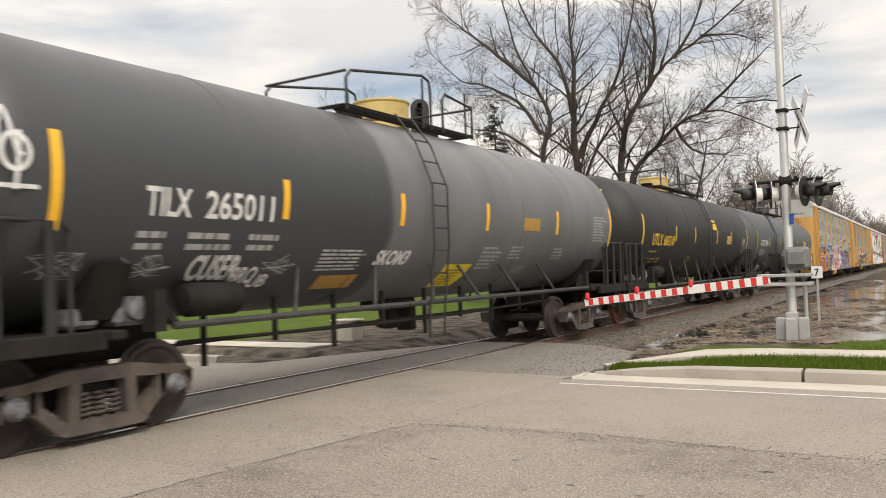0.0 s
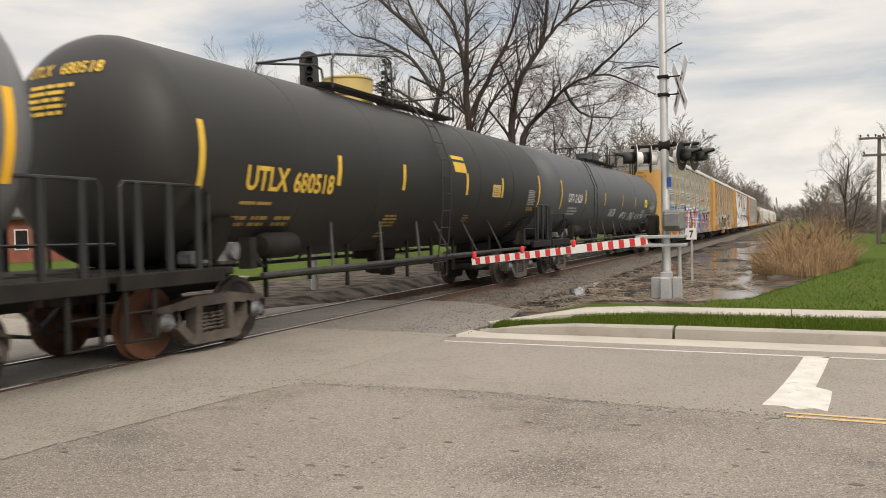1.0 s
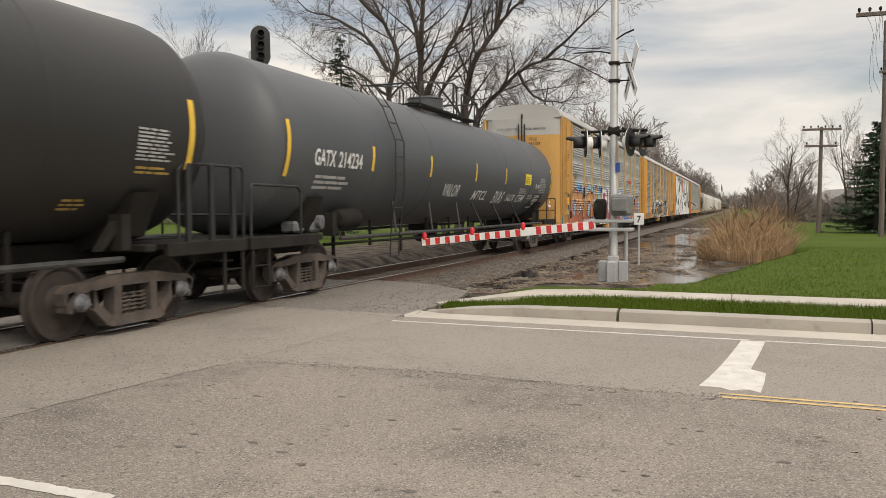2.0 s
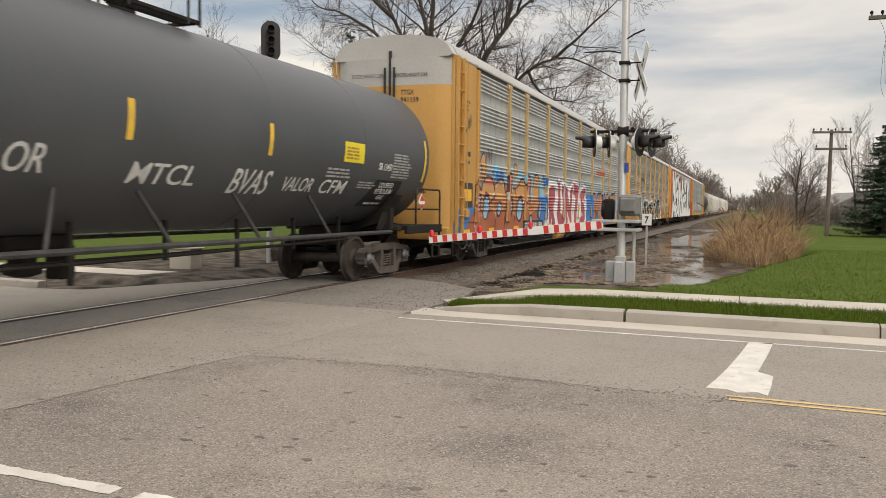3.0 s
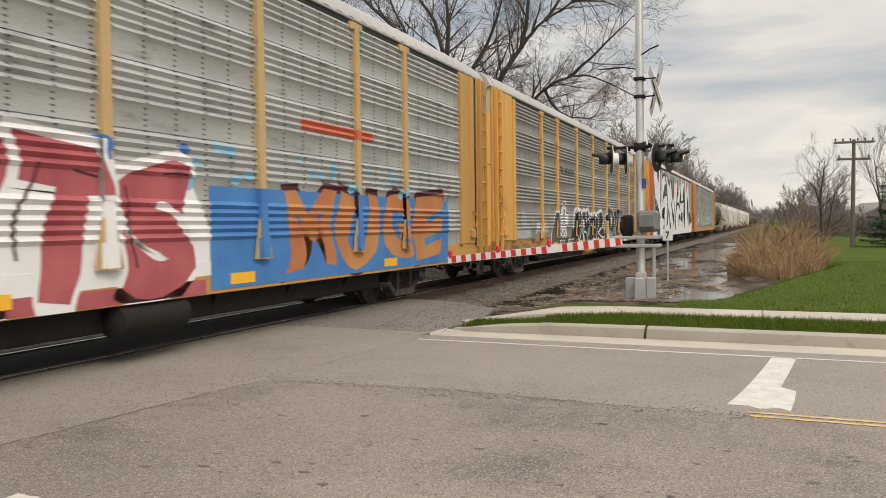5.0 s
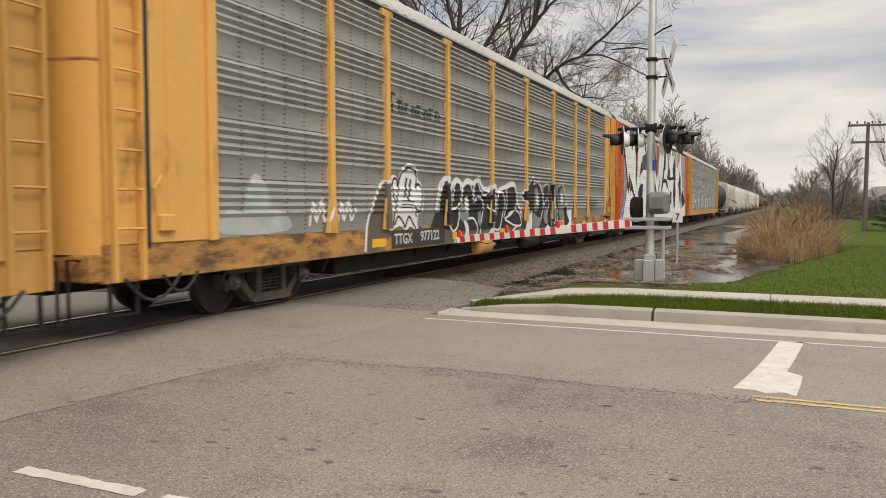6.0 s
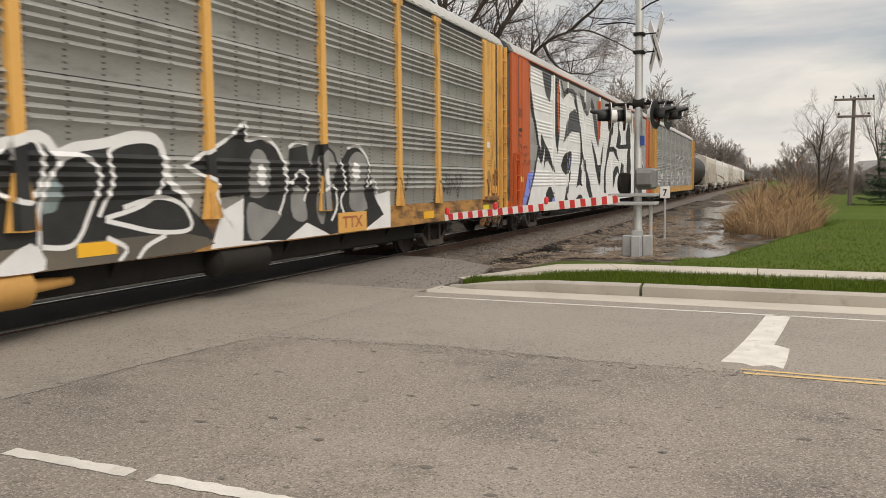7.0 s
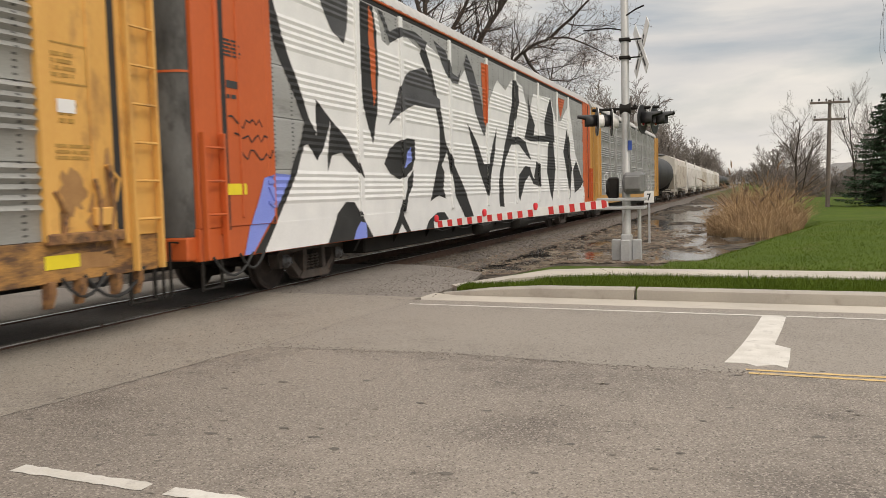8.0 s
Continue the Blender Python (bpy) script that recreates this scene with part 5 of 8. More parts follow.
M_ROOF = mat("roof_grey_white", (0.43, 0.42, 0.40), (0.36, 0.35, 0.335), rough=0.6, scale=0.6, fine=20, bump=0.05, stretch=(1, 0.6, 1), dirt=(0.3, 0.28, 0.26), dirt_at=0.66)
M_GRIMY = mat("grimy_yellow_sill", (0.50, 0.26, 0.07), (0.36, 0.18, 0.055), rough=0.75, scale=1.6, fine=30, bump=0.15, stretch=(1, 0.6, 2), dirt=(0.10, 0.055, 0.032), dirt_at=0.52, grain=0.3)
M_GASKET_GAP = mat("black_rubber_and_gap_shade", (0.02, 0.02, 0.02), (0.03, 0.03, 0.03), rough=0.8)
M_SOOT = mat("sooty_grey", (0.13, 0.135, 0.135), (0.03, 0.03, 0.03), rough=0.8, scale=1.6, stretch=(1, 1, 0.4), dirt=(0.02, 0.02, 0.02), dirt_at=0.55)
M_STAKE = mat("faded_stake_paint", (0.52, 0.36, 0.17), (0.44, 0.30, 0.14), rough=0.65, scale=0.8, fine=30, bump=0.04, stretch=(1, 1, 0.4), dirt=(0.24, 0.15, 0.08), dirt_at=0.66, grain=0.12)

# shared meshes
PANEL_MESHES = {}


def panel_mesh(w, material, deep=1.0):
    key = (round(w, 3), material.name, deep)
    if key not in PANEL_MESHES:
        g = Geo()
        prof = []
        for z in ZB + [PANEL_Z0 + ROWS * PANEL_H]:
            if any(abs(z - PANEL_Z0 - r * PANEL_H) < 1e-4 for r in range(1, ROWS)):
                prof += [(z - 0.0015, -0.02), (z + 0.010, -0.02), (z + 0.0105, 0.004)]
            else:
                prof.append((z, side_depth(z, deep)))
        zs = [q[0] for q in prof]
        n = len(zs)
        g.v = [(AX + dx, y, z) for y in (-w / 2, w / 2) for z, dx in prof] + [(AX - 0.03, y, z) for y in (-w / 2, w / 2) for z in (zs[0], zs[-1])]
        g.f = [(i, n + i, n + i + 1, i + 1) for i in range(n - 1)]
        b = 2 * n
        g.f += [(b, b + 1, b + 3, b + 2)]
        PANEL_MESHES[key] = g.mesh("side_panel", material, angle=60)
    return PANEL_MESHES[key]


def auto_rack(s, label, frame_m, stake_m, sheet_m, door_m, top_m, full=True, ladder_m=None, leaf_m=None, slim=False):
    leaf_m = leaf_m or door_m
    car = rail_car("auto_carrier", s, label, "railway car carrier")
    ladder_m = ladder_m or frame_m
    depth = SLIM_X if slim else STAKE_X
    if slim:
        SLIM.append(car)
    ty = BODY / 2 - 3.75
    for sg in (-1, 1):
        truck(car, sg * ty, full)
        coupler(car, sg * (BODY / 2 + 0.05), sg)
    half = BODY / 2
    for sx in (1, -1):
        part("side_sill", Geo().box(sx * (AX - 0.12), -half + 0.05, 0.70, sx * (AX + 0.012), half - 0.05, PANEL_Z0 - 0.006, 0.008), frame_m, car)
    # sill and floor; the wide low box is added for the shade under the car
    part("floor_frame_shade_box", Geo().box(-0.35, -half + 0.3, 0.50, 0.35, half - 0.3, 1.05, 0.02).box(-1.30, -half + 5.3, 0.385, 1.30, half - 5.3, 1.04, 0.03).box(-AX + 0.13, -half + 0.1, 0.98, AX - 0.13, half - 0.1, 1.06), M_DARK, car, "dark underframe and floor with a low box for shade")
    if full:
        for k in range(11):
            y = -half + 4.9 + k * (2 * half - 9.8) / 10
            part("cross_bearer", Geo().prism([(AX - 0.12, 0.98), (AX - 0.12, 0.72), (1.28, 0.46), (-1.28, 0.46), (-AX + 0.12, 0.72), (-AX + 0.12, 0.98)], y - 0.05, y + 0.05, "y"), M_DARK, car, fix=True)
        part("brake_cylinder", Geo().lathe([(-0.5, 0.1), (-0.45, 0.2), (0.3, 0.2), (0.34, 0.08), (0.9, 0.05)], "y", 18, (1.40, -1.6, 0.55)), M_YELLOW if frame_m != M_ORANGE else M_DARK, car, "yellow brake cylinder", fix=True)
        part("air_reservoir", Geo().lathe([(-0.6, 0.08), (-0.55, 0.2), (0.55, 0.2), (0.6, 0.08)], "y", 18, (1.40, 2.2, 0.52)), M_DARK, car, fix=True)
    # panels bay by bay
    for y0, w in zip(STAKES, BAYS):
        for sx in (0, 180):
            part("side_panel", panel_mesh(w - 0.01, sheet_m, SHALLOW if slim else 1.0), None, car, "corrugated galvanised side panel" if sx == 0 and y0 == STAKES[0] else "", m=pose(0, y0 + w / 2, 0, 0, 0, sx))
    ztop = PANEL_Z0 + ROWS * PANEL_H
    st = Geo().prism([(AX - 0.03, PANEL_Z0 - 0.02), (AX + STAKE_X + 0.03, PANEL_Z0 - 0.02), (AX + STAKE_X, PANEL_Z0 + 0.7), (AX + STAKE_X, ztop + 0.02), (AX - 0.03, ztop + 0.02)], -STAKE_W + 0.002, STAKE_W - 0.002, "y")
    st.prism([(-0.19, PANEL_Z0 - 0.015), (0.19, PANEL_Z0 - 0.015), (0.076, PANEL_Z0 + 0.55), (-0.076, PANEL_Z0 + 0.55)], AX + 0.04, AX + STAKE_X - 0.003, "x")
    st.box(AX - 0.02, -0.2, ztop - 0.08, AX + STAKE_X - 0.01, 0.2, ztop + 0.05, 0.01)
    if slim:
        st = Geo().box(AX - 0.03, -STAKE_W + 0.002, PANEL_Z0 - 0.02, AX + SLIM_X, STAKE_W - 0.002, ztop + 0.02, 0.006)
    st_me = st.mesh("stake", stake_m, fix=True, angle=25)
    for y in STAKES[1:-1]:
        for sx in (0, 180):
            part("stake", st_me, None, car, m=pose(0, y, 0, 0, 0, sx))
    # vent slot, its shade drawn as a solid black strip, and roof
    for sx in (1, -1):
        part("vent_slot_shade", Geo().box(sx * (AX - 0.05), STAKES[0], ztop, sx * (AX + 0.01), STAKES[-1], ztop + 0.09), M_GASKET_GAP, car, "black strip for the shaded ventilation gap under the eaves", smooth=False)
        part("eave", Geo().box(sx * (AX - 0.08), -half + 0.25, ztop + 0.088, sx * (AX + 0.045), half - 0.25, ztop + 0.13, 0.01), M_ORANGE if slim else M_ROOF, car)
    arch = [(AX + 0.03, ztop + 0.13), (AX - 0.08, ztop + 0.34), (AX - 0.30, ztop + 0.50), (0.8, ztop + 0.60), (0.0, ztop + 0.65)]
    arch = arch + [(-x, z) for x, z in arch[:-1]][::-1]
    g = Geo()
    n = len(arch)
    ys = [-half + 0.25 + i * (2 * half - 0.5) / 260 for i in range(261)]
    for i, y in enumerate(ys):
        d = 0.012 if i % 4 in (1, 2) else 0.0
        g.v += [(x * (1 + d * 0.4), y, z + d) for x, z in arch]
    g.f = [(i * n + j, i * n + j + 1, (i + 1) * n + j + 1, (i + 1) * n + j) for i in range(260) for j in range(n - 1)]
    k = len(g.v)
    g.f += [tuple(range(n)), tuple(range(260 * n, 261 * n))[::-1]]
    part("roof", g, M_ROOF, car, "grey-white ribbed arched roof", fix=True, angle=40)
    # ends: corner sheets, clamshell doors, ladders
    for sg in (-1, 1):
        e = sg * half
        i_ = sg * (half - ENDW)
        for sx in (1, -1):
            end = Geo().box(sx * (AX - 0.05), e - sg * 0.05, PANEL_Z0 - 0.01, sx * (AX + 0.03), i_, ztop + 0.10, 0.01)
            part("end_post", Geo().box(sx * (AX + 0.01), i_ - sg * 0.16 if sg < 0 else i_, PANEL_Z0 - 0.02, sx * (AX + (0.032 if slim else depth)), i_ if sg < 0 else i_ + 0.16, ztop + 0.02, 0.01), door_m, car)
            part("door_edge", Geo().box(sx * (AX + 0.0), e - sg * 0.58, PANEL_Z0 - 0.1, sx * (AX + 0.055), e - sg * 0.50, ztop + 0.1, 0.01), door_m, car)
            part("end_sheet", end, door_m, car)
            # no opening here: a flat black strip stands for the slot's shade
            part("door_gap_shade", Geo().box(sx * (AX + 0.02), e - sg * 0.70, PANEL_Z0 - 0.05, sx * (AX + 0.036), e - sg * 0.60, ztop + 0.08), M_GASKET_GAP, car, "black strip for the shaded gap beside the end door", smooth=False)
            part("door_rib", Geo().box(sx * (AX + 0.02), e - sg * 1.02, PANEL_Z0 + 0.1, sx * (AX + 0.05), e - sg * 0.98, ztop + 0.05, 0.008), door_m, car)
            lad = Geo()
            for dy in (0.08, 0.50):
                lad.box(sx * (AX + 0.06), e - sg * dy - 0.025, 0.72, sx * (AX + 0.14), e - sg * dy + 0.02, 2.35 if door_m == M_ORANGE else ztop + 0.1, 0.005)
            lr = part("ladder", lad, ladder_m, car)
            z = 1.3
            while z < (2.4 if door_m == M_ORANGE else ztop + 0.05):
                part("rung", Geo().tube([(sx * (AX + 0.12), e - sg * 0.08, z), (sx * (AX + 0.12), e - sg * 0.50, z)], 0.017, 6), ladder_m, lr)
                z += 0.43
            step = Geo()
            for dy in (0.1, 0.5):
                step.box(sx * (AX - 0.02), e - sg * dy - 0.025, 0.32, sx * (AX + 0.01), e - sg * dy + 0.025, 0.74, 0.005)
            step.tube([(sx * AX, e - sg * 0.1, 0.34), (sx * AX, e - sg * 0.5, 0.34)], 0.016, 6)
            part("sill_step", step, M_DARK, car)
            if full and door_m != M_ORANGE:
                part("door_lock", Geo().box(sx * (AX + 0.02), e - sg * 1.05, 1.25, sx * (AX + 0.10), e - sg * 0.80, 1.45, 0.015).tube([(sx * (AX + 0.07), e - sg * 0.75, 1.5), (sx * (AX + 0.09), e - sg * 0.70, 1.75), (sx * (AX + 0.06), e - sg * 0.85, 1.9)], 0.02, 6), door_m, car, "dirty door lock")
            if full:
                for a, b, low in ((1.5, 0.9, 0.52), (1.2, 0.3, 0.46)):
                    part("air_hose", Geo().tube([(sx * (AX + 0.02), e - sg * (a + (b - a) * k / 6), 0.74 - (0.74 - low) * (1 - (k / 3 - 1) ** 2)) for k in range(7)], 0.02, 6), M_GASKET_GAP, car, "black rubber air hose")
        # two curved door leaves
        for sx in (1, -1):
            pts = [(AX - 0.02, e - sg * 0.10), (AX - 0.14, e + sg * 0.04), (AX - 0.42, e + sg * 0.13), (0.03, e + sg * 0.20)]
            pin = [(x * 0.97 if i < 3 else x, y - sg * 0.05) for i, (x, y) in enumerate(pts)][::-1]
            pr = [(sx * x, y) for x, y in pts + pin]
            part("end_door", Geo().prism(pr, 1.02, 4.42, "z"), leaf_m, car, "curved folding end door", fix=True, angle=50)
            part("door_top", Geo().prism(pr, 4.422, 5.08, "z"), top_m, car, "pale upper door sheet", fix=True, angle=50)
            part("door_joint", Geo().prism(pr, 3.10, 3.13, "z"), frame_m, car, fix=True, m=Matrix.Diagonal((1.004, 1.0, 1.0, 1)) @ pose(0, sg * 0.004, 0))
        cap = [(x * 0.985, z) for x, z in arch] + [(-AX + 0.06, 5.08), (AX - 0.06, 5.08)]
        part("roof_end", Geo().prism(cap, e - sg * 0.26, e + sg * 0.10, "y"), top_m, car, "white curved roof end", fix=True, angle=50)
        part("door_seam", Geo().box(-0.03, e + sg * 0.15, 1.02, 0.03, e + sg * 0.215, 5.25), M_GASKET_GAP, car, "black rubber seam between the doors", smooth=False)
        for x in (-0.12, 0.12):
            rod = Geo()
            rod.tube([(x, e + sg * 0.235, 4.15), (x, e + sg * 0.235, 4.85)], 0.03, 8)
            part("door_rod", rod, M_GASKET_GAP, car, "black door bar")
        part("end_beam", Geo().box(-AX + 0.02, e - sg * 0.25, 0.72, AX - 0.05, e + sg * 0.12, 1.02, 0.02), frame_m, car)
        part("end_hand_rail", Geo().tube([(1.35, e + sg * 0.02, 0.95), (1.35, e + sg * 0.28, 0.98), (1.35, e + sg * 0.28, 0.3)], 0.02, 6), M_DARK, car)
    return car


FRONT = 59.06                                # front corner of the first carrier at the start
PITCH = 28.34
carriers = []
for i, (lab, fm, sm, sh, dm, full) in enumerate((
        ("yellow and silver car carrier with orange and maroon graffiti", M_YELLOW, M_STAKE, M_SHEET, M_YELLOW, True),
        ("yellow and dull silver car carrier with black graffiti", M_GRIMY, M_YELLOW_L, M_SHEET_B, M_YELLOW_L, True),
        ("orange car carrier covered in white graffiti", M_ORANGE, M_SPRAY_W, M_SHEET_W, M_ORANGE, True),
        ("yellow and silver car carrier in plain condition", M_YELLOW, M_SHEET_W, M_SHEET_W, M_YELLOW, False))):
    carriers.append(auto_rack(FRONT + BODY / 2 + i * PITCH, lab, fm, sm, sh, dm, M_ROOF if i != 2 else M_SOOT, full, ladder_m=M_YELLOW_L if i == 1 else None, leaf_m=M_SOOT if i == 2 else None, slim=i == 2))
rack_a, rack_b, rack_c, rack_d = carriers


# ---- markings and graffiti on the carriers ----
H = BODY / 2


def oval(u, v, ru, rv, n=20, lean=0.0):
    return [(u + ru * math.cos(6.2832 * i / n) + lean * rv * math.sin(6.2832 * i / n), v + rv * math.sin(6.2832 * i / n)) for i in range(n)]


def wobble(u, v):
    """The uneven swing of sprayed letters."""
    return (u + 0.11 * math.sin(3.4 * v + 1.9 * u) + 0.05 * math.sin(7.0 * v), v + 0.07 * math.sin(2.3 * u + 0.7) + 0.035 * math.sin(5.3 * u) * (v - 0.7))


def bubble_word(car, body, u, v, width, height, fill, edge, back, lean=0.05, label="", grow_by=0.07, shine=None):
    """Fat sprayed letters: a backing, an outline and a fill, laid one over the other."""
    n = len(body)
    w = width / n
    for i, ch in enumerate(body):
        x, k = u + i * w, (0.04 if i % 2 else -0.02)
        if back is not None:
            spray(car, "letter_halo", Paint().text(ch, x - 0.10, v - 0.05, w + 0.16, height * 1.07 + k, grow_by + 0.06, lean), back, out=0.004, warp=wobble)
        spray(car, "letter_outline", Paint().text(ch, x - 0.02, v - 0.02, w + 0.02, height + 0.03 + k, grow_by + 0.03, lean), edge, out=0.006 + 0.001 * (i % 2), warp=wobble)
        spray(car, "graffiti_letter", Paint().text(ch, x + 0.05, v + 0.03, w - 0.12, height - 0.06 + k, grow_by - 0.01, lean), fill, label, out=0.009 + 0.001 * (i % 2), warp=wobble)
        if shine is not None:
            spray(car, "letter_highlight", Paint().stroke([(x + 0.14 * w, v + height * 0.2), (x + 0.13 * w, v + height * 0.55), (x + 0.17 * w, v + height * 0.85)], 0.035).stroke([(x + 0.6 * w, v + height * 0.92), (x + 0.85 * w, v + height * 0.86)], 0.03), shine, out=0.013, warp=wobble)


# first carrier: orange word, maroon word, small orange word on blue
A = rack_a
blue = Paint()
blue.poly([(-H + 0.1, 0.72), (-H + 1.6, 0.72), (-H + 1.6, 1.45), (-H + 1.25, 1.85), (-H + 0.95, 1.3), (-H + 0.55, 1.55), (-H + 0.1, 1.15)])
r8 = random.Random(18)
for k in range(30):
    x = r8.choice((r8.uniform(3.2, 4.4), r8.uniform(8.6, 9.6), r8.uniform(10.4, 16.6)))
    blue.blob(-H + x, 2.30 + r8.uniform(0, 0.25), r8.uniform(0.08, 0.2), r8.uniform(0.06, 0.14), 12, 0.1, k)
blue.rect(-H + 8.3, 0.95, -H + 9.5, 1.9)
blue.rect(-H + 17.0, 0.75, -H + 25.2, 2.1)
spray(A, "graffiti_backing", blue, M_SPRAY_B, "blue sprayed cloud", out=0.003)
haze = Paint()
for k in range(40):
    haze.blob(-H + 1.5 + r8.uniform(0, 22.5), 2.1 + r8.uniform(0, 0.5), r8.uniform(0.04, 0.16), r8.uniform(0.04, 0.11), 10, 0.15, k)
spray(A, "graffiti_backing", haze, M_SPRAY_C, "light blue sprayed dots", out=0.0035)


def at_front(pts):
    """Places counted from the front end of a carrier's body."""
    return [(-H + u, v) for u, v in pts]


M_SPRAY_T = mat("spray_tan", (0.50, 0.25, 0.085), (0.58, 0.32, 0.13), rough=0.6, scale=1.6)
M_SPRAY_PK = mat("spray_pink", (0.62, 0.20, 0.17), (0.68, 0.27, 0.24), rough=0.6, scale=2)
M_SPRAY_S = mat("spray_pale_blue", (0.36, 0.50, 0.60), (0.20, 0.38, 0.55), rough=0.6, scale=3)
mass = at_front([(1.59, 0.71), (1.62, 1.5), (1.75, 2.22), (1.95, 2.15), (2.24, 1.98), (2.33, 2.17), (2.57, 2.33), (2.84, 2.36), (3.13, 2.3), (3.42, 2.13), (3.65, 2.27), (3.95, 2.32), (4.26, 2.25), (4.53, 1.9), (4.67, 2.5), (5.09, 2.5), (5.15, 2.15), (5.64, 2.1), (5.97, 2.35), (6.39, 2.37), (6.65, 2.15), (6.85, 2.55), (7.26, 2.45), (7.28, 1.5), (7.8, 2.55), (8.36, 2.52), (8.55, 1.72), (8.96, 1.88), (9.05, 0.71)])
spray(A, "graffiti_letters", Paint().poly(mass), M_SPRAY_T, "tan-orange bubble letters with dark outline", out=0.005)
low = at_front([(1.6, 0.71), (1.62, 1.42), (2.3, 1.25), (3.0, 1.5), (3.6, 1.3), (4.3, 1.5), (4.8, 1.7), (5.4, 1.3), (6.2, 1.25), (6.8, 1.55), (7.4, 1.3), (8.2, 1.45), (9.0, 1.3), (9.05, 0.71)])
spray(A, "graffiti_letters", Paint().curve(low), M_SPRAY_R, "rust-red lower half of the letters", out=0.0065)
spray(A, "graffiti_letters", Paint().curve(at_front([(1.7, 1.45), (2.2, 1.3), (3.1, 1.6), (3.7, 1.38), (4.4, 1.6), (5.4, 1.42), (6.3, 1.36), (6.9, 1.66), (7.5, 1.45), (8.4, 1.56), (8.4, 1.72), (6.9, 1.8), (5.2, 1.62), (3.4, 1.72), (2.3, 1.45), (1.75, 1.6)])), M_SPRAY_O, "orange band across the letters", out=0.008)
pink = Paint().curve(at_front([(2.6, 2.25), (2.85, 2.3), (3.15, 2.22), (3.3, 2.05), (3.0, 2.14), (2.7, 2.12)])).curve(at_front([(4.72, 2.42), (5.02, 2.42), (5.02, 2.05), (4.76, 1.95)]))
pink.curve(at_front([(6.88, 2.42), (7.18, 2.36), (7.15, 2.0), (6.9, 2.05)])).curve(at_front([(1.75, 2.05), (1.86, 2.0), (1.86, 1.0), (1.72, 0.95)]))
spray(A, "graffiti_highlights", pink, M_SPRAY_PK, "pink sprayed highlight", out=0.0095)
edge = Paint()
edge.swing(at_front([(1.62, 1.3), (1.66, 1.9), (1.75, 2.22), (2.0, 2.12), (2.24, 1.97), (2.37, 2.19), (2.65, 2.34), (3.03, 2.32), (3.33, 2.15), (3.45, 1.85), (3.11, 1.7), (2.83, 1.55)]), 0.055)
edge.swing(at_front([(3.42, 2.13), (3.66, 2.26), (4.01, 2.32), (4.32, 2.21), (4.5, 1.89), (4.54, 1.5), (4.42, 1.1), (4.36, 0.8)]), 0.055)
edge.swing(at_front([(4.53, 1.89), (4.64, 2.05), (4.67, 2.49), (5.09, 2.5), (5.13, 2.07), (5.24, 1.66), (5.14, 1.25), (4.88, 1.15)]), 0.055)
edge.swing(at_front([(5.15, 2.11), (5.64, 2.09), (6.05, 2.35), (6.44, 2.35), (6.74, 2.04), (6.83, 1.72), (6.29, 1.56)]), 0.055)
edge.swing(at_front([(6.65, 2.13), (6.85, 2.53), (7.26, 2.45), (7.28, 2.01), (7.25, 1.48)]), 0.055)
edge.swing(at_front([(7.4, 1.48), (7.55, 2.0), (7.8, 2.54), (8.36, 2.51), (8.5, 2.0), (8.55, 1.7), (8.25, 1.47)]), 0.055)
edge.swing(at_front([(3.5, 1.7), (3.55, 1.3), (3.4, 0.8)]), 0.055)
edge.swing(at_front([(5.55, 2.05), (5.6, 1.5), (5.5, 1.1)]), 0.055)
edge.swing(at_front([(8.9, 1.8), (8.5, 1.6), (8.35, 1.2)]), 0.055)
for u, v, ru, rv in ((2.62, 1.55, 0.31, 0.39), (3.84, 1.47, 0.24, 0.24), (5.0, 1.5, 0.2, 0.36), (6.05, 1.48, 0.4, 0.42), (7.45, 1.12, 0.2, 0.2), (8.62, 1.4, 0.22, 0.3)):
    edge.poly(oval(-H + u, v, ru, rv, 18, 0.08))
edge.poly(at_front([(1.86, 1.9), (2.2, 1.86), (2.12, 1.5), (2.02, 1.12), (1.82, 1.18), (1.88, 1.5)]))
spray(A, "graffiti_lines", edge, M_SPRAY_P, "dark purple sprayed outline", out=0.011)
eyes = Paint()
for u, v, ru, rv in ((2.6, 1.5, 0.22, 0.3), (3.84, 1.47, 0.16, 0.17), (5.0, 1.48, 0.12, 0.27), (6.02, 1.45, 0.28, 0.32), (7.45, 1.1, 0.13, 0.13), (8.62, 1.4, 0.14, 0.22)):
    eyes.poly(oval(-H + u, v, ru, rv, 16, 0.08))
eyes.poly(at_front([(1.93, 1.82), (2.1, 1.78), (2.02, 1.5), (1.96, 1.22), (1.88, 1.24), (1.95, 1.5)])).curve(at_front([(7.42, 2.4), (7.6, 2.5), (7.54, 1.7), (7.36, 1.66)]))
spray(A, "graffiti_highlights", eyes, M_SPRAY_S, "pale blue letter centres", out=0.013)
gleam = Paint()
gleam.swing(at_front([(2.75, 1.66), (3.05, 1.8), (3.4, 1.92)]), 0.026)
gleam.swing(at_front([(2.8, 1.5), (3.0, 1.52)]), 0.026)
gleam.swing(at_front([(6.25, 1.62), (6.7, 1.78)]), 0.026)
gleam.swing(at_front([(3.52, 2.08), (3.95, 2.24), (4.3, 2.12)]), 0.026)
gleam.swing(at_front([(3.5, 1.2), (3.58, 1.6)]), 0.026)
gleam.swing(at_front([(5.2, 1.98), (5.22, 2.3)]), 0.026)
gleam.swing(at_front([(6.9, 2.0), (6.92, 2.4)]), 0.026)
gleam.swing(at_front([(7.7, 2.1), (7.9, 2.46)]), 0.026)
gleam.swing(at_front([(4.6, 1.4), (4.62, 1.95)]), 0.026)
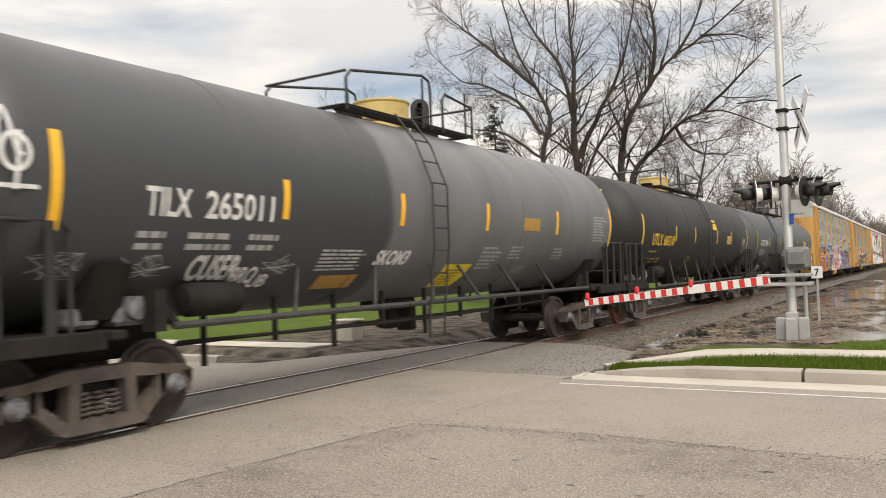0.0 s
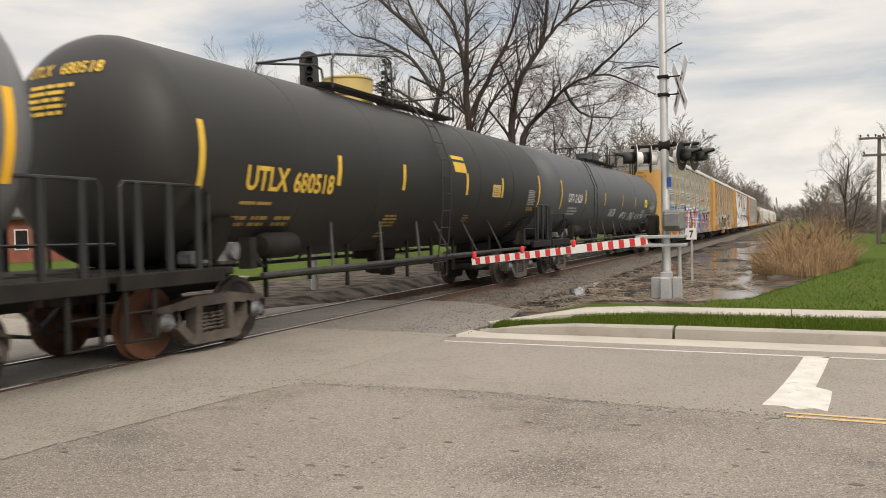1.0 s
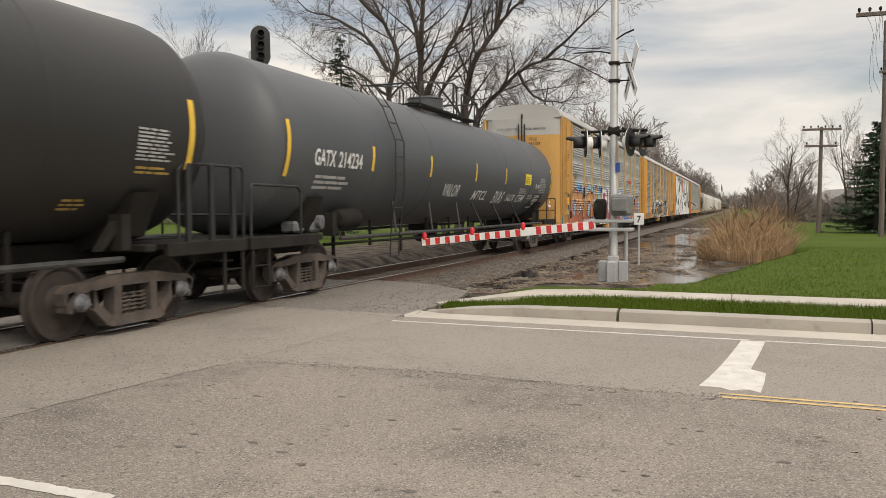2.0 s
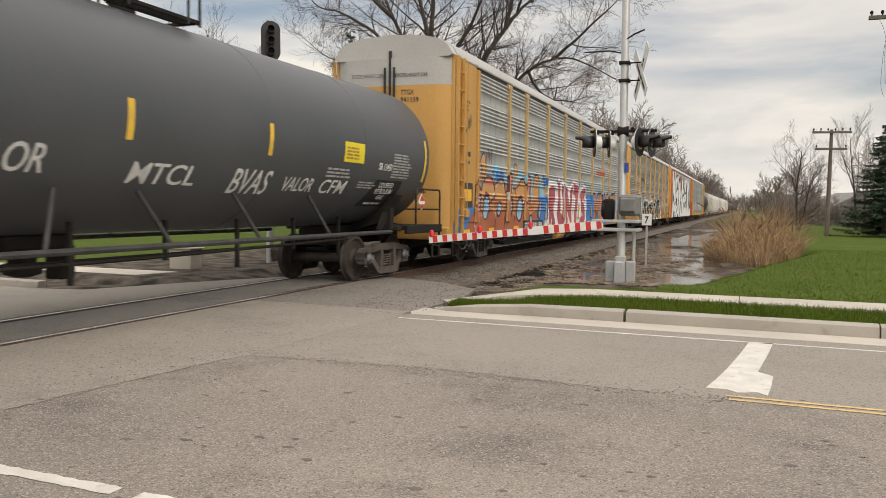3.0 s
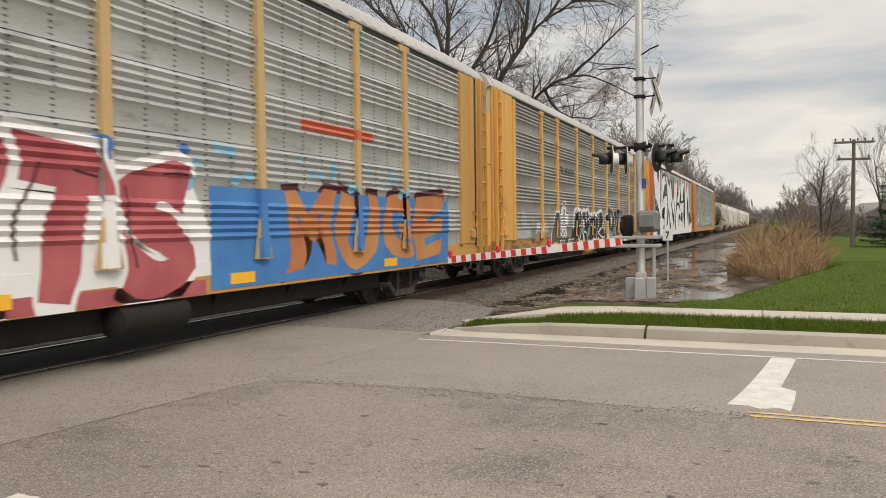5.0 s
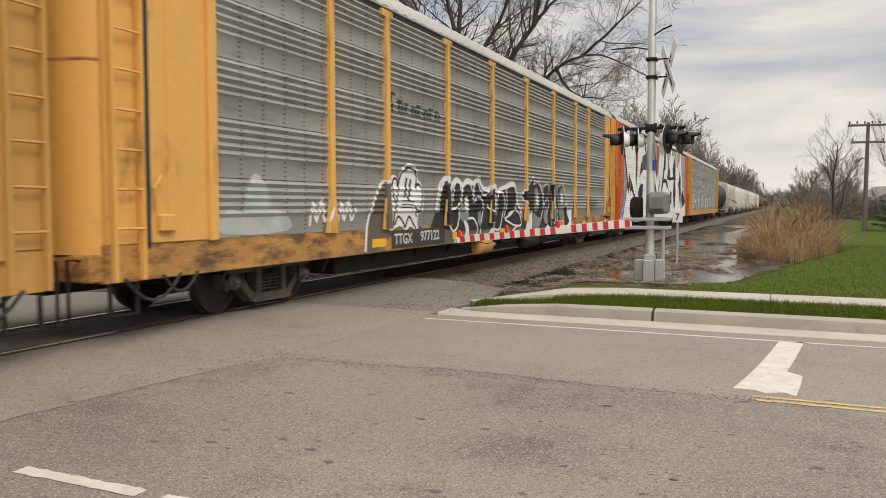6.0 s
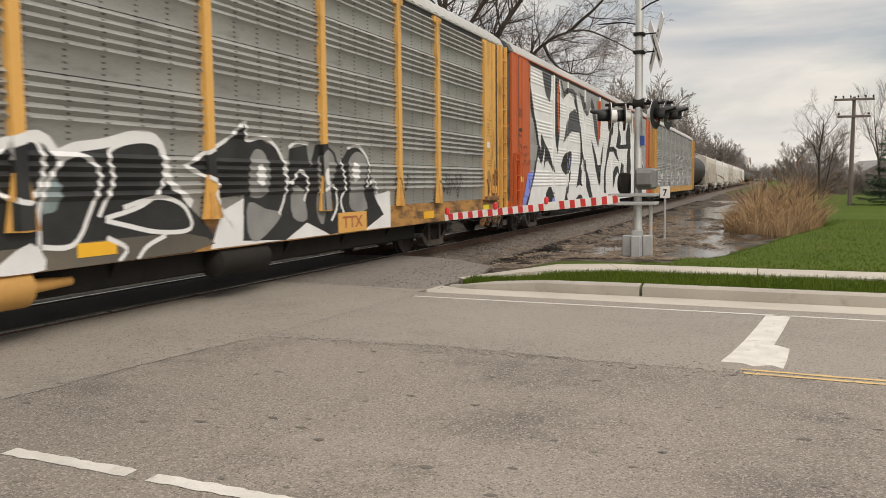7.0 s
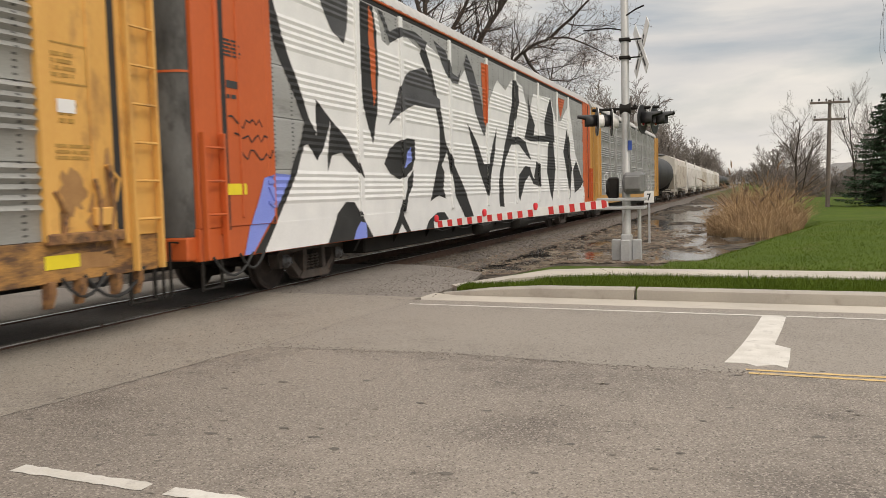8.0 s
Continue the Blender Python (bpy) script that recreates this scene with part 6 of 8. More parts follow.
gleam.swing(at_front([(1.66, 1.0), (1.7, 1.9)]), 0.026)
gleam.swing(at_front([(7.3, 1.3), (7.5, 1.34)]), 0.026)
gleam.swing(at_front([(8.5, 1.6), (8.75, 1.75)]), 0.026)
spray(A, "graffiti_lines", gleam, M_SPRAY_W, "thin white sprayed glints", out=0.015)
fig = Paint().curve(at_front([(2.05, 2.25), (2.2, 2.5), (2.12, 2.7), (2.38, 2.95), (2.56, 2.8), (2.56, 2.5), (2.3, 2.25)])).curve(at_front([(5.28, 2.58), (5.43, 2.8), (5.69, 2.78), (5.72, 2.48), (5.42, 2.4)]))
spray(A, "graffiti_letters", fig, M_SPRAY_T, "tan sprayed figure", out=0.006)
figl = Paint()
figl.swing(at_front([(2.05, 2.25), (2.2, 2.5), (2.12, 2.7), (2.38, 2.95), (2.56, 2.8), (2.56, 2.5), (2.3, 2.25)]), 0.035)
figl.swing(at_front([(5.28, 2.58), (5.43, 2.8), (5.69, 2.78), (5.72, 2.48)]), 0.035)
figl.swing(at_front([(2.62, 2.7), (2.75, 3.1), (2.9, 2.8), (3.05, 3.1), (3.1, 2.7)]), 0.035)
spray(A, "graffiti_lines", figl, M_SPRAY_P, "dark sprayed outline", out=0.008)
puffs = Paint()
for u, v, r_ in ((3.4, 2.5, 0.22), (3.65, 2.55, 0.2), (4.45, 2.3, 0.14), (5.2, 2.62, 0.16), (5.8, 2.45, 0.2), (6.1, 2.52, 0.16), (6.7, 2.42, 0.15), (7.35, 2.55, 0.14), (8.7, 2.2, 0.2), (8.95, 1.95, 0.25)):
    puffs.blob(-H + u, v, r_ * 1.2, r_ * 0.8, 14, 0.15, int(u * 9))
spray(A, "graffiti_backing", puffs, M_SPRAY_C, "light blue sprayed puffs", out=0.0045)
spray(A, "graffiti_backing", Paint().poly([(-H + 9.45, 2.0), (-H + 9.6, 2.5), (-H + 11.3, 2.45), (-H + 13.0, 2.38), (-H + 14.6, 2.34), (-H + 16.6, 2.25), (-H + 17.0, 1.5), (-H + 17.2, 0.95), (-H + 14, 0.9), (-H + 9.5, 0.92), (-H + 9.3, 1.3), (-H + 9.9, 1.7)]), M_SPRAY_W, "white sprayed ground", out=0.005)
bubble_word(A, "RUNTS", -H + 9.85, 0.90, 6.9, 1.42, M_SPRAY_M, M_SPRAY_W, None, 0.0, "maroon block letters with white outline", 0.085, shine=M_SPRAY_P)
spray(A, "graffiti_letters", Paint().rect(-H + 11.6, 0.72, -H + 16.9, 0.90), M_SPRAY_M, "maroon sprayed base", out=0.006)
spray(A, "graffiti_backing", Paint().poly([(-H + 9.35, 0.72), (-H + 11.6, 0.72), (-H + 11.5, 1.08), (-H + 9.35, 1.10)]), M_SPRAY_W, out=0.008)
bubble_word(A, "MUGE", -H + 18.7, 0.95, 6.2, 1.15, M_SPRAY_O, M_SPRAY_P, None, 0.02, "orange letters on a blue ground", 0.07)
spray(A, "graffiti_dash", Paint().rect(-H + 19.2, 3.05, -H + 21.6, 3.22), mat("spray_coral", (0.62, 0.14, 0.08), rough=0.6), "coral sprayed dash", out=0.006)
for u in (-H + 0.75, -H + 2.9, -H + 5.4, -H + 9.75, -H + 13.5, -H + 17.4, -H + 22.0):
    spray(A, "reflector", Paint().rect(u, 0.80, u + 0.55, 0.95), M_REFL, "yellow reflective strip", out=0.011)
spray(A, "number_panel", Paint().rect(-H + 6.45, 0.72, -H + 9.1, 1.10), M_TXT_K, "black number panel", out=0.010)
spray(A, "car_number", Paint().text("TTGX", -H + 6.65, 0.80, 0.80, 0.24, 0.02).text("941159", -H + 7.75, 0.80, 1.15, 0.24, 0.02), M_TXT_W, "white stencilled reporting mark", out=0.014)
spray(A, "car_class", Paint().text("R1", -H + 10.45, 0.79, 0.35, 0.22, 0.02), M_TXT_K, out=0.014)
spray(A, "black_frame", Paint().rect(-H + 0.55, 1.50, -H + 1.45, 2.12), M_TXT_K, "black frame round a reflector", out=0.006)
spray(A, "reflector", Paint().rect(-H + 0.68, 1.66, -H + 1.35, 1.96), M_REFL, "orange reflective plate", out=0.010)
spray(A, "end_print", Paint().rect(-H + 0.95, 2.78, -H + 1.25, 2.90).lines(-H + 0.95, 2.6, 0.32, 0.13, 1, 3).lines(-H + 0.95, 3.9, 0.25, 0.3, 3, 4, 0.6), M_TXT_K, out=0.006)
lg = Paint()
r9 = random.Random(2)
lg.stroke([(-H + 0.85 + r9.uniform(0, 0.5), 3.35 + r9.uniform(0, 0.5)) for i in range(14)], 0.03)
spray(A, "faded_emblem", lg, M_SPRAY_G, "faded dark scrawl over an emblem", out=0.006)


def end_mark(car, name, paint, material, x_out, label=""):
    """Lettering on the near leaf of a front end door, which faces -y."""
    def place(u, v, um, vm):
        f = (u - 0.03) / (AX - 0.45)
        return (u, -H - 0.20 + 0.07 * f - x_out, v)
    return lay(car, name, paint, place, [], [], material, label)


end_mark(A, "end_number", Paint().text("TTGX", 0.28, 4.20, 0.34, 0.12, 0.01).text("941159", 0.28, 4.02, 0.46, 0.12, 0.01), M_TXT_K, 0.012, "black stencilled end number")
end_mark(A, "end_notice", Paint().text("EXCESS HEIGHT CAR", 0.14, 4.62, 0.82, 0.09, 0.008).text("EXCESS HEIGHT CAR", -0.98, 4.62, 0.82, 0.09, 0.008), M_TXT_K, 0.012, "black stencilled notice")
end_mark(A, "end_print", Paint().lines(0.55, 1.85, 0.4, 0.14, 3, 2), M_TXT_K, 0.016)

# second carrier: white character shape and black-and-white bubble letters
B = rack_b


def b_u(y65):
    return y65 - 0.5 - H


S0 = b_u(7.17)
for u in (S0 - 0.55, S0 + 3.2, S0 + 6.4, S0 + 12.0, S0 + 15.5):
    spray(B, "reflector", Paint().rect(u, 0.80, u + 0.55, 0.95), M_REFL, "yellow reflective strip", out=0.011)
spray(B, "number_panel", Paint().rect(S0 + 0.22, 0.74, S0 + 1.25, 1.08).rect(S0 + 1.25, 0.74, S0 + 2.75, 1.08), M_TXT_K, "black number panel", out=0.010)
spray(B, "car_number", Paint().text("TTGX", S0 + 0.32, 0.82, 0.8, 0.2, 0.02).text("977122", S0 + 1.5, 0.84, 0.95, 0.2, 0.02), M_TXT_W, "white stencilled reporting mark", out=0.014)
M_MARK = mat("dark_green_mark", (0.035, 0.06, 0.05), (0.05, 0.07, 0.06), rough=0.7)
brand = Paint()
for k, h in enumerate((0.36, 0.24, 0.22, 0.2, 0.24, 0.2, 0.24, 0.22)):
    brand.rect(S0 + 0.2 + k * 0.29, 3.28, S0 + 0.28 + k * 0.29, 3.28 + h).rect(S0 + 0.2 + k * 0.29, 3.28 + h - 0.06, S0 + 0.42 + k * 0.29, 3.28 + h)
    if k % 2:
        brand.rect(S0 + 0.36 + k * 0.29, 3.28, S0 + 0.43 + k * 0.29, 3.28 + h)
spray(B, "maker_mark", brand, M_MARK, "faded dark green maker's mark", out=0.006)
ghost = at_front([(6.80, 1.08), (6.9, 1.48), (6.82, 1.65), (6.79, 1.9), (6.92, 2.1), (7.13, 2.08), (7.18, 1.95), (7.3, 2.24), (7.63, 2.36), (7.97, 2.28), (8.08, 2.05), (8.2, 2.0), (8.34, 1.75), (8.26, 1.42), (8.06, 1.33), (8.04, 1.05), (7.7, 1.14), (7.52, 1.06), (7.25, 1.16)])
spray(B, "graffiti_character", Paint().curve(ghost), M_SPRAY_W, "white sprayed blob with black lines", out=0.005)
ln = Paint()
ln.swing(at_front([(7.0, 1.62), (6.92, 1.82), (6.96, 2.0), (7.08, 2.05), (7.15, 1.9), (7.08, 1.6), (7.0, 1.18), (7.19, 1.34), (7.41, 1.21), (7.48, 1.13), (7.65, 1.33), (7.83, 1.2), (7.95, 1.1)]), 0.05)
ln.swing(at_front([(7.15, 1.85), (7.3, 2.13), (7.54, 2.26), (7.82, 2.24), (7.99, 2.12), (7.96, 1.91)]), 0.05)
ln.swing(at_front([(7.93, 1.88), (8.08, 1.97), (8.24, 1.84), (8.22, 1.57), (8.1, 1.41), (7.94, 1.5), (7.99, 1.33)]), 0.05)
ln.stroke(at_front([(7.55, 2.05), (7.42, 1.72)]), 0.08).stroke(at_front([(7.73, 2.03), (7.57, 1.64)]), 0.08)
for v in (1.5, 1.56, 1.63):
    ln.stroke(at_front([(7.3, v), (7.5, v + 0.01), (7.85, v - 0.01)]), 0.018)
spray(B, "graffiti_lines", ln, M_SPRAY_K, "black sprayed lines", out=0.009)
spray(B, "graffiti_backing", Paint().curve(at_front([(5.9, 0.76), (5.98, 1.2), (6.15, 1.55), (6.35, 1.8), (6.55, 1.95), (6.8, 1.95), (6.8, 1.1), (6.4, 0.76)])), M_SPRAY_G, "grey-brown sprayed shape", out=0.004)
halo = Paint().swing(at_front([(5.88, 0.76), (5.93, 1.15), (6.1, 1.49), (6.3, 1.78), (6.51, 1.95), (6.83, 1.99)]), 0.07)
spray(B, "graffiti_lines", halo, M_SPRAY_W, "white sprayed outline", out=0.007)
dark = at_front([(9.0, 0.71), (9.02, 1.46), (9.2, 1.9), (9.54, 2.07), (9.78, 1.87), (10.07, 2.05), (10.3, 2.02), (10.5, 1.93), (10.79, 2.06), (11.19, 2.0), (11.5, 2.13), (11.77, 1.92), (12.16, 1.88), (12.66, 2.0), (12.86, 1.82), (13.13, 1.9), (13.54, 1.96), (14.02, 2.07), (14.34, 2.0), (14.46, 1.57), (14.84, 1.3), (14.9, 0.71)])
spray(B, "graffiti_backing", Paint().swing(dark[1:-1], 0.22), M_SPRAY_W, "white sprayed halo", out=0.004)
spray(B, "graffiti_letters", Paint().curve(dark), M_SPRAY_K, "black bubble letters outlined in white", out=0.006)
spray(B, "graffiti_letters", Paint().curve(at_front([(9.02, 0.72), (9.1, 1.05), (10.0, 0.98), (11.5, 0.95), (13.0, 0.96), (14.8, 0.95), (14.85, 0.72)])), M_SPRAY_G, "grey-brown lower part of the letters", out=0.0075)
rim = Paint()
rim.swing(at_front([(9.06, 1.4), (9.19, 1.84), (9.54, 2.05), (9.76, 1.83), (9.77, 1.49), (10.16, 1.53), (10.38, 1.76), (10.32, 2.03), (10.08, 2.04), (9.9, 1.83), (9.85, 1.61)]), 0.055)
rim.swing(at_front([(9.79, 1.49), (9.7, 1.17), (9.91, 0.98), (10.16, 1.08), (10.29, 1.32), (10.16, 1.53)]), 0.055)
rim.swing(at_front([(10.38, 1.5), (10.44, 1.89), (10.78, 2.05), (11.04, 1.97), (11.15, 1.62), (11.41, 1.75), (11.72, 1.66), (11.81, 1.43), (11.71, 1.14)]), 0.055)
rim.swing(at_front([(11.15, 1.69), (11.22, 1.97), (11.46, 2.11), (11.67, 1.86), (11.96, 1.79), (12.35, 1.96), (12.64, 1.99), (12.68, 1.67), (12.46, 1.39), (12.04, 1.55)]), 0.055)
rim.swing(at_front([(10.85, 1.24), (11.2, 1.23), (11.44, 1.0), (11.31, 0.8), (11.2, 0.72)]), 0.055)
rim.swing(at_front([(9.91, 0.98), (10.04, 0.85), (10.0, 0.72)]), 0.055)
rim.swing(at_front([(12.6, 0.93), (12.65, 1.43), (12.91, 1.8), (13.19, 1.87), (13.42, 1.67), (13.27, 1.27), (13.02, 0.94), (12.62, 0.95)]), 0.055)
rim.swing(at_front([(13.4, 1.23), (13.6, 1.6), (13.58, 1.93), (14.05, 2.06), (14.38, 1.98), (14.38, 1.57), (14.07, 1.33), (13.5, 1.2)]), 0.055)
rim.swing(at_front([(13.77, 1.31), (14.32, 1.41), (14.76, 1.29), (14.86, 1.01), (14.3, 1.0), (13.8, 1.1), (13.5, 1.17)]), 0.055)
rim.swing(at_front([(13.5, 0.98), (13.77, 0.85), (13.66, 0.72)]), 0.055)
rim.swing(at_front([(11.64, 0.97), (11.6, 0.74), (12.13, 0.78), (12.46, 0.94)]), 0.055)
rim.swing(at_front([(14.4, 0.95), (14.1, 0.85), (13.95, 0.72)]), 0.055)
rim.curve(at_front([(10.55, 1.2), (10.8, 1.12), (10.85, 0.9), (10.7, 0.72), (10.45, 0.72), (10.66, 0.95)])).curve(at_front([(10.62, 1.42), (10.55, 1.65), (10.68, 1.76), (10.8, 1.62), (10.78, 1.38)])).curve(at_front([(12.05, 0.72), (12.5, 1.0), (12.66, 0.72)]))
spray(B, "graffiti_lines", rim, M_SPRAY_W, "white sprayed outline", out=0.010)
cool = Paint().blob(-H + 10.6, 1.36, 0.3, 0.2, 16, 0.2, 3).blob(-H + 11.6, 1.25, 0.14, 0.2, 14, 0.2, 4).blob(-H + 12.75, 1.45, 0.14, 0.2, 14, 0.2, 5)
spray(B, "graffiti_tint", cool, mat("spray_dull_teal", (0.16, 0.22, 0.23), (0.26, 0.31, 0.31), rough=0.6, scale=4), "dull teal sprayed haze", out=0.009)
# arrow and grey letters
spray(B, "graffiti_backing", Paint().poly(at_front([(15.25, 0.72), (15.5, 1.2), (16.1, 1.4), (17.4, 1.3), (18.6, 1.2), (20.6, 1.4), (20.6, 0.72)])), M_SPRAY_W, "white sprayed ground", out=0.0045)
body = at_front([(15.94, 0.78), (16.0, 1.4), (16.03, 2.14), (16.44, 2.18), (16.79, 2.08), (17.02, 1.77), (17.07, 1.69), (17.17, 2.08), (17.65, 2.15), (17.72, 1.8), (17.91, 2.16), (18.22, 2.2), (18.53, 2.06), (18.64, 1.85), (19.02, 2.17), (19.39, 2.15), (19.7, 1.9), (19.76, 1.62), (20.02, 1.24), (20.3, 0.97), (19.6, 0.75), (18.3, 0.72), (17.6, 0.95), (17.0, 0.72)])
spray(B, "graffiti_letters", Paint().poly(body), M_SPRAY_K, "black and grey letters outlined in white", out=0.006)
spray(B, "graffiti_letters", Paint().poly(at_front([(14.79, 1.78), (15.14, 1.92), (15.61, 2.1), (16.04, 2.34), (16.05, 1.84), (15.99, 1.41), (15.51, 1.38), (15.31, 1.43), (15.46, 1.54), (15.15, 1.68)])), M_SPRAY_K, "black sprayed arrow", out=0.0075)
M_SPRAY_LG = mat("spray_light_grey", (0.28, 0.28, 0.27), (0.20, 0.20, 0.195), rough=0.6, scale=2)
grey = Paint().curve(at_front([(16.1, 1.45), (16.14, 1.84), (16.3, 2.04), (16.53, 1.98), (16.62, 1.68), (16.5, 1.4), (16.24, 1.36)])).curve(at_front([(17.96, 1.5), (17.94, 1.87), (18.17, 2.1), (18.46, 2.03), (18.52, 1.79), (18.3, 1.46), (18.1, 0.9), (17.9, 1.1)]))
grey.curve(at_front([(19.0, 1.5), (18.97, 1.89), (19.27, 2.1), (19.58, 2.02), (19.65, 1.8), (19.5, 1.45), (19.65, 1.1), (19.05, 1.1)])).curve(at_front([(16.1, 1.3), (16.5, 1.2), (16.9, 1.1), (16.3, 0.75), (16.05, 0.9)])).curve(at_front([(17.2, 1.5), (17.5, 1.45), (17.6, 1.0), (17.2, 1.05)]))
spray(B, "graffiti_highlights", grey, M_SPRAY_LG, "light grey letter faces", out=0.008)
spray(B, "graffiti_highlights", Paint().poly(oval(-H + 16.4, 1.68, 0.11, 0.16, 14)).poly(oval(-H + 19.22, 1.75, 0.14, 0.17, 14)).poly(oval(-H + 18.15, 1.66, 0.1, 0.14, 12)), M_SPRAY_W, "white letter centre", out=0.0105)
rim = Paint()
rim.swing(at_front([(14.79, 1.78), (15.14, 1.94), (15.61, 2.13), (16.04, 2.4), (16.07, 2.16), (16.45, 2.21), (16.79, 2.1), (17.02, 1.79), (17.0, 1.39), (16.84, 1.12)]), 0.055)
rim.swing(at_front([(14.79, 1.78), (15.12, 1.67), (15.44, 1.54), (15.29, 1.42), (15.5, 1.22), (15.75, 1.0)]), 0.055)
rim.swing(at_front([(16.95, 1.77), (17.15, 1.56), (17.39, 1.75), (17.63, 1.6), (17.54, 1.3)]), 0.055)
rim.swing(at_front([(17.96, 1.42), (18.41, 1.52), (18.57, 1.22), (18.36, 0.95)]), 0.055)
rim.swing(at_front([(18.7, 1.9), (18.84, 1.5), (18.69, 1.27), (18.8, 1.0)]), 0.055)
rim.swing(at_front([(18.95, 2.15), (19.35, 2.19), (19.72, 1.92), (19.62, 1.5), (19.89, 1.62), (20.11, 1.29), (20.5, 1.4)]), 0.055)
rim.swing(at_front([(17.15, 2.1), (17.35, 2.18), (17.66, 2.17)]), 0.055)
spray(B, "graffiti_lines", rim, M_SPRAY_W, "white sprayed outline", out=0.012)
spray(B, "owner_panel", Paint().rect(-H + 18.57, 0.72, -H + 19.6, 1.06), M_YELLOW_L, "yellow owner panel", out=0.013)
spray(B, "car_owner", Paint().text("TTX", -H + 18.72, 0.8, 0.72, 0.2, 0.02), M_SPRAY_R, "rust-red stencilled owner mark", out=0.016)
scr = Paint()
r6 = random.Random(12)
for u0 in (20.75, 22.9, 23.7):
    scr.swing(at_front([(u0 + 0.09 * i, 1.5 + r6.uniform(-0.25, 0.3)) for i in range(9)]), 0.03)
spray(B, "graffiti_tag", scr, M_SPRAY_K, "small dark handwriting tag", out=0.006)
M_SPRAY_F = mat("faded_pale_spray", (0.44, 0.46, 0.45), (0.30, 0.36, 0.36), rough=0.7, scale=3)
spray(B, "graffiti_character", Paint().curve(at_front([(2.45, 1.3), (2.5, 1.75), (2.75, 2.0), (3.0, 1.75), (3.05, 1.3)])), M_SPRAY_F, "faint pale sprayed figure", out=0.005)
spray(B, "graffiti_backing", Paint().curve(at_front([(2.0, 1.18), (2.1, 1.5), (2.6, 1.42), (3.1, 1.5), (3.5, 1.4), (3.5, 1.18)])), M_SPRAY_F, "faint pale sprayed haze", out=0.004)
for u in (4.1, 4.95):
    spray(B, "graffiti_tag", Paint().swing(at_front([(u, 1.25), (u + 0.08, 1.6), (u + 0.2, 1.3), (u + 0.32, 1.65), (u + 0.44, 1.3), (u + 0.58, 1.5)]), 0.06), M_SPRAY_W, "white sprayed scrawl", out=0.006)
E1 = H - 1.15
spray(B, "framed_notice", Paint().stroke([(E1 - 0.45, 2.72), (E1 + 0.12, 2.72), (E1 + 0.12, 3.12), (E1 - 0.45, 3.12), (E1 - 0.45, 2.72)], 0.02).lines(E1 - 0.40, 2.78, 0.44, 0.28, 4, 3), M_LABEL_O, "framed printed notice", out=0.006)
spray(B, "small_print", Paint().lines(E1 - 0.28, 2.32, 0.25, 0.24, 3, 4).lines(E1 - 0.35, 1.95, 0.5, 0.18, 3, 5), M_LABEL_O, out=0.006)
spray(B, "white_label", Paint().rect(E1 - 0.30, 2.42, E1 - 0.06, 2.56), M_SPRAY_W, out=0.009)
M_STAIN = mat("rust_stain", (0.30, 0.155, 0.06), (0.38, 0.21, 0.08), rough=0.8, scale=5)
for k, (du, z, ru, rv) in enumerate(((-0.15, 1.62, 0.16, 0.22), (0.18, 1.30, 0.14, 0.3), (-0.35, 1.25, 0.1, 0.2), (0.35, 1.75, 0.05, 0.35), (-0.05, 0.9, 0.5, 0.1))):
    spray(B, "rust_stain", Paint().blob(E1 + du, z, ru, rv, 22, 0.35, k), M_STAIN, "rust stain round the lock", out=0.004)
M_GEAR = mat("rust_streaked_steel", (0.20, 0.095, 0.045), (0.34, 0.18, 0.065), rough=0.85, scale=5, fine=40, bump=0.3, dirt=(0.06, 0.035, 0.025), dirt_at=0.55)
for k, pts in enumerate(([(0.10, 1.75), (0.16, 1.55), (0.13, 1.2)], [(0.32, 1.9), (0.36, 1.5), (0.3, 1.2), (0.34, 1.0)], [(-0.45, 1.62), (-0.3, 1.4), (-0.36, 1.12)])):
    part("lock_rod", Geo().tube([(AX + 0.09, E1 + u, z) for u, z in pts], 0.026, 7), M_GEAR, B, "rust-streaked lock rod")
part("lock_plate", Geo().box(AX + 0.03, E1 - 0.55, 1.08, AX + 0.10, E1 + 0.5, 1.2, 0.015), M_GEAR, B, "rust-streaked lock plate")
for u in (-0.5, -0.1, 0.42, 0.75):
    part("sill_bracket", Geo().prism([(AX - 0.06, 0.72), (AX + 0.06, 0.72), (AX + 0.06, 0.6), (AX, 0.45), (AX - 0.06, 0.45)], E1 + u - 0.04, E1 + u + 0.04, "y"), M_GEAR, B, "rusty hanging bracket", fix=True)
spray(B, "reflector", Paint().rect(E1 - 0.55, 0.84, E1 - 0.1, 0.98), M_LABEL_Y, "yellow reflective strip", out=0.008)

# third carrier: one large white piece with black shards
C = rack_c
M_SPRAY_CH = mat("spray_charcoal", (0.045, 0.045, 0.048), (0.085, 0.085, 0.09), rough=0.6, scale=1.5)
white = at_front([(1.95, 4.98), (1.95, 4.2), (2.85, 2.68), (2.65, 2.27), (2.0, 1.32), (1.3, 0.71), (26.0, 0.71), (26.2, 1.1), (25.5, 2.05), (24.2, 2.95), (23.2, 4.8), (21.6, 4.0), (20.8, 3.95), (20.0, 4.7), (17.5, 4.6), (16.9, 3.85), (16.1, 4.7), (15.0, 4.8), (14.25, 4.37), (13.4, 4.56), (12.7, 3.98), (12.2, 2.97), (11.7, 3.81), (11.0, 4.7), (10.25, 4.22), (9.65, 4.18), (9.1, 4.53), (8.15, 4.72), (7.85, 4.51), (7.0, 4.67), (6.4, 4.56), (6.1, 4.36), (5.8, 4.42), (5.6, 4.9), (5.4, 4.98)])
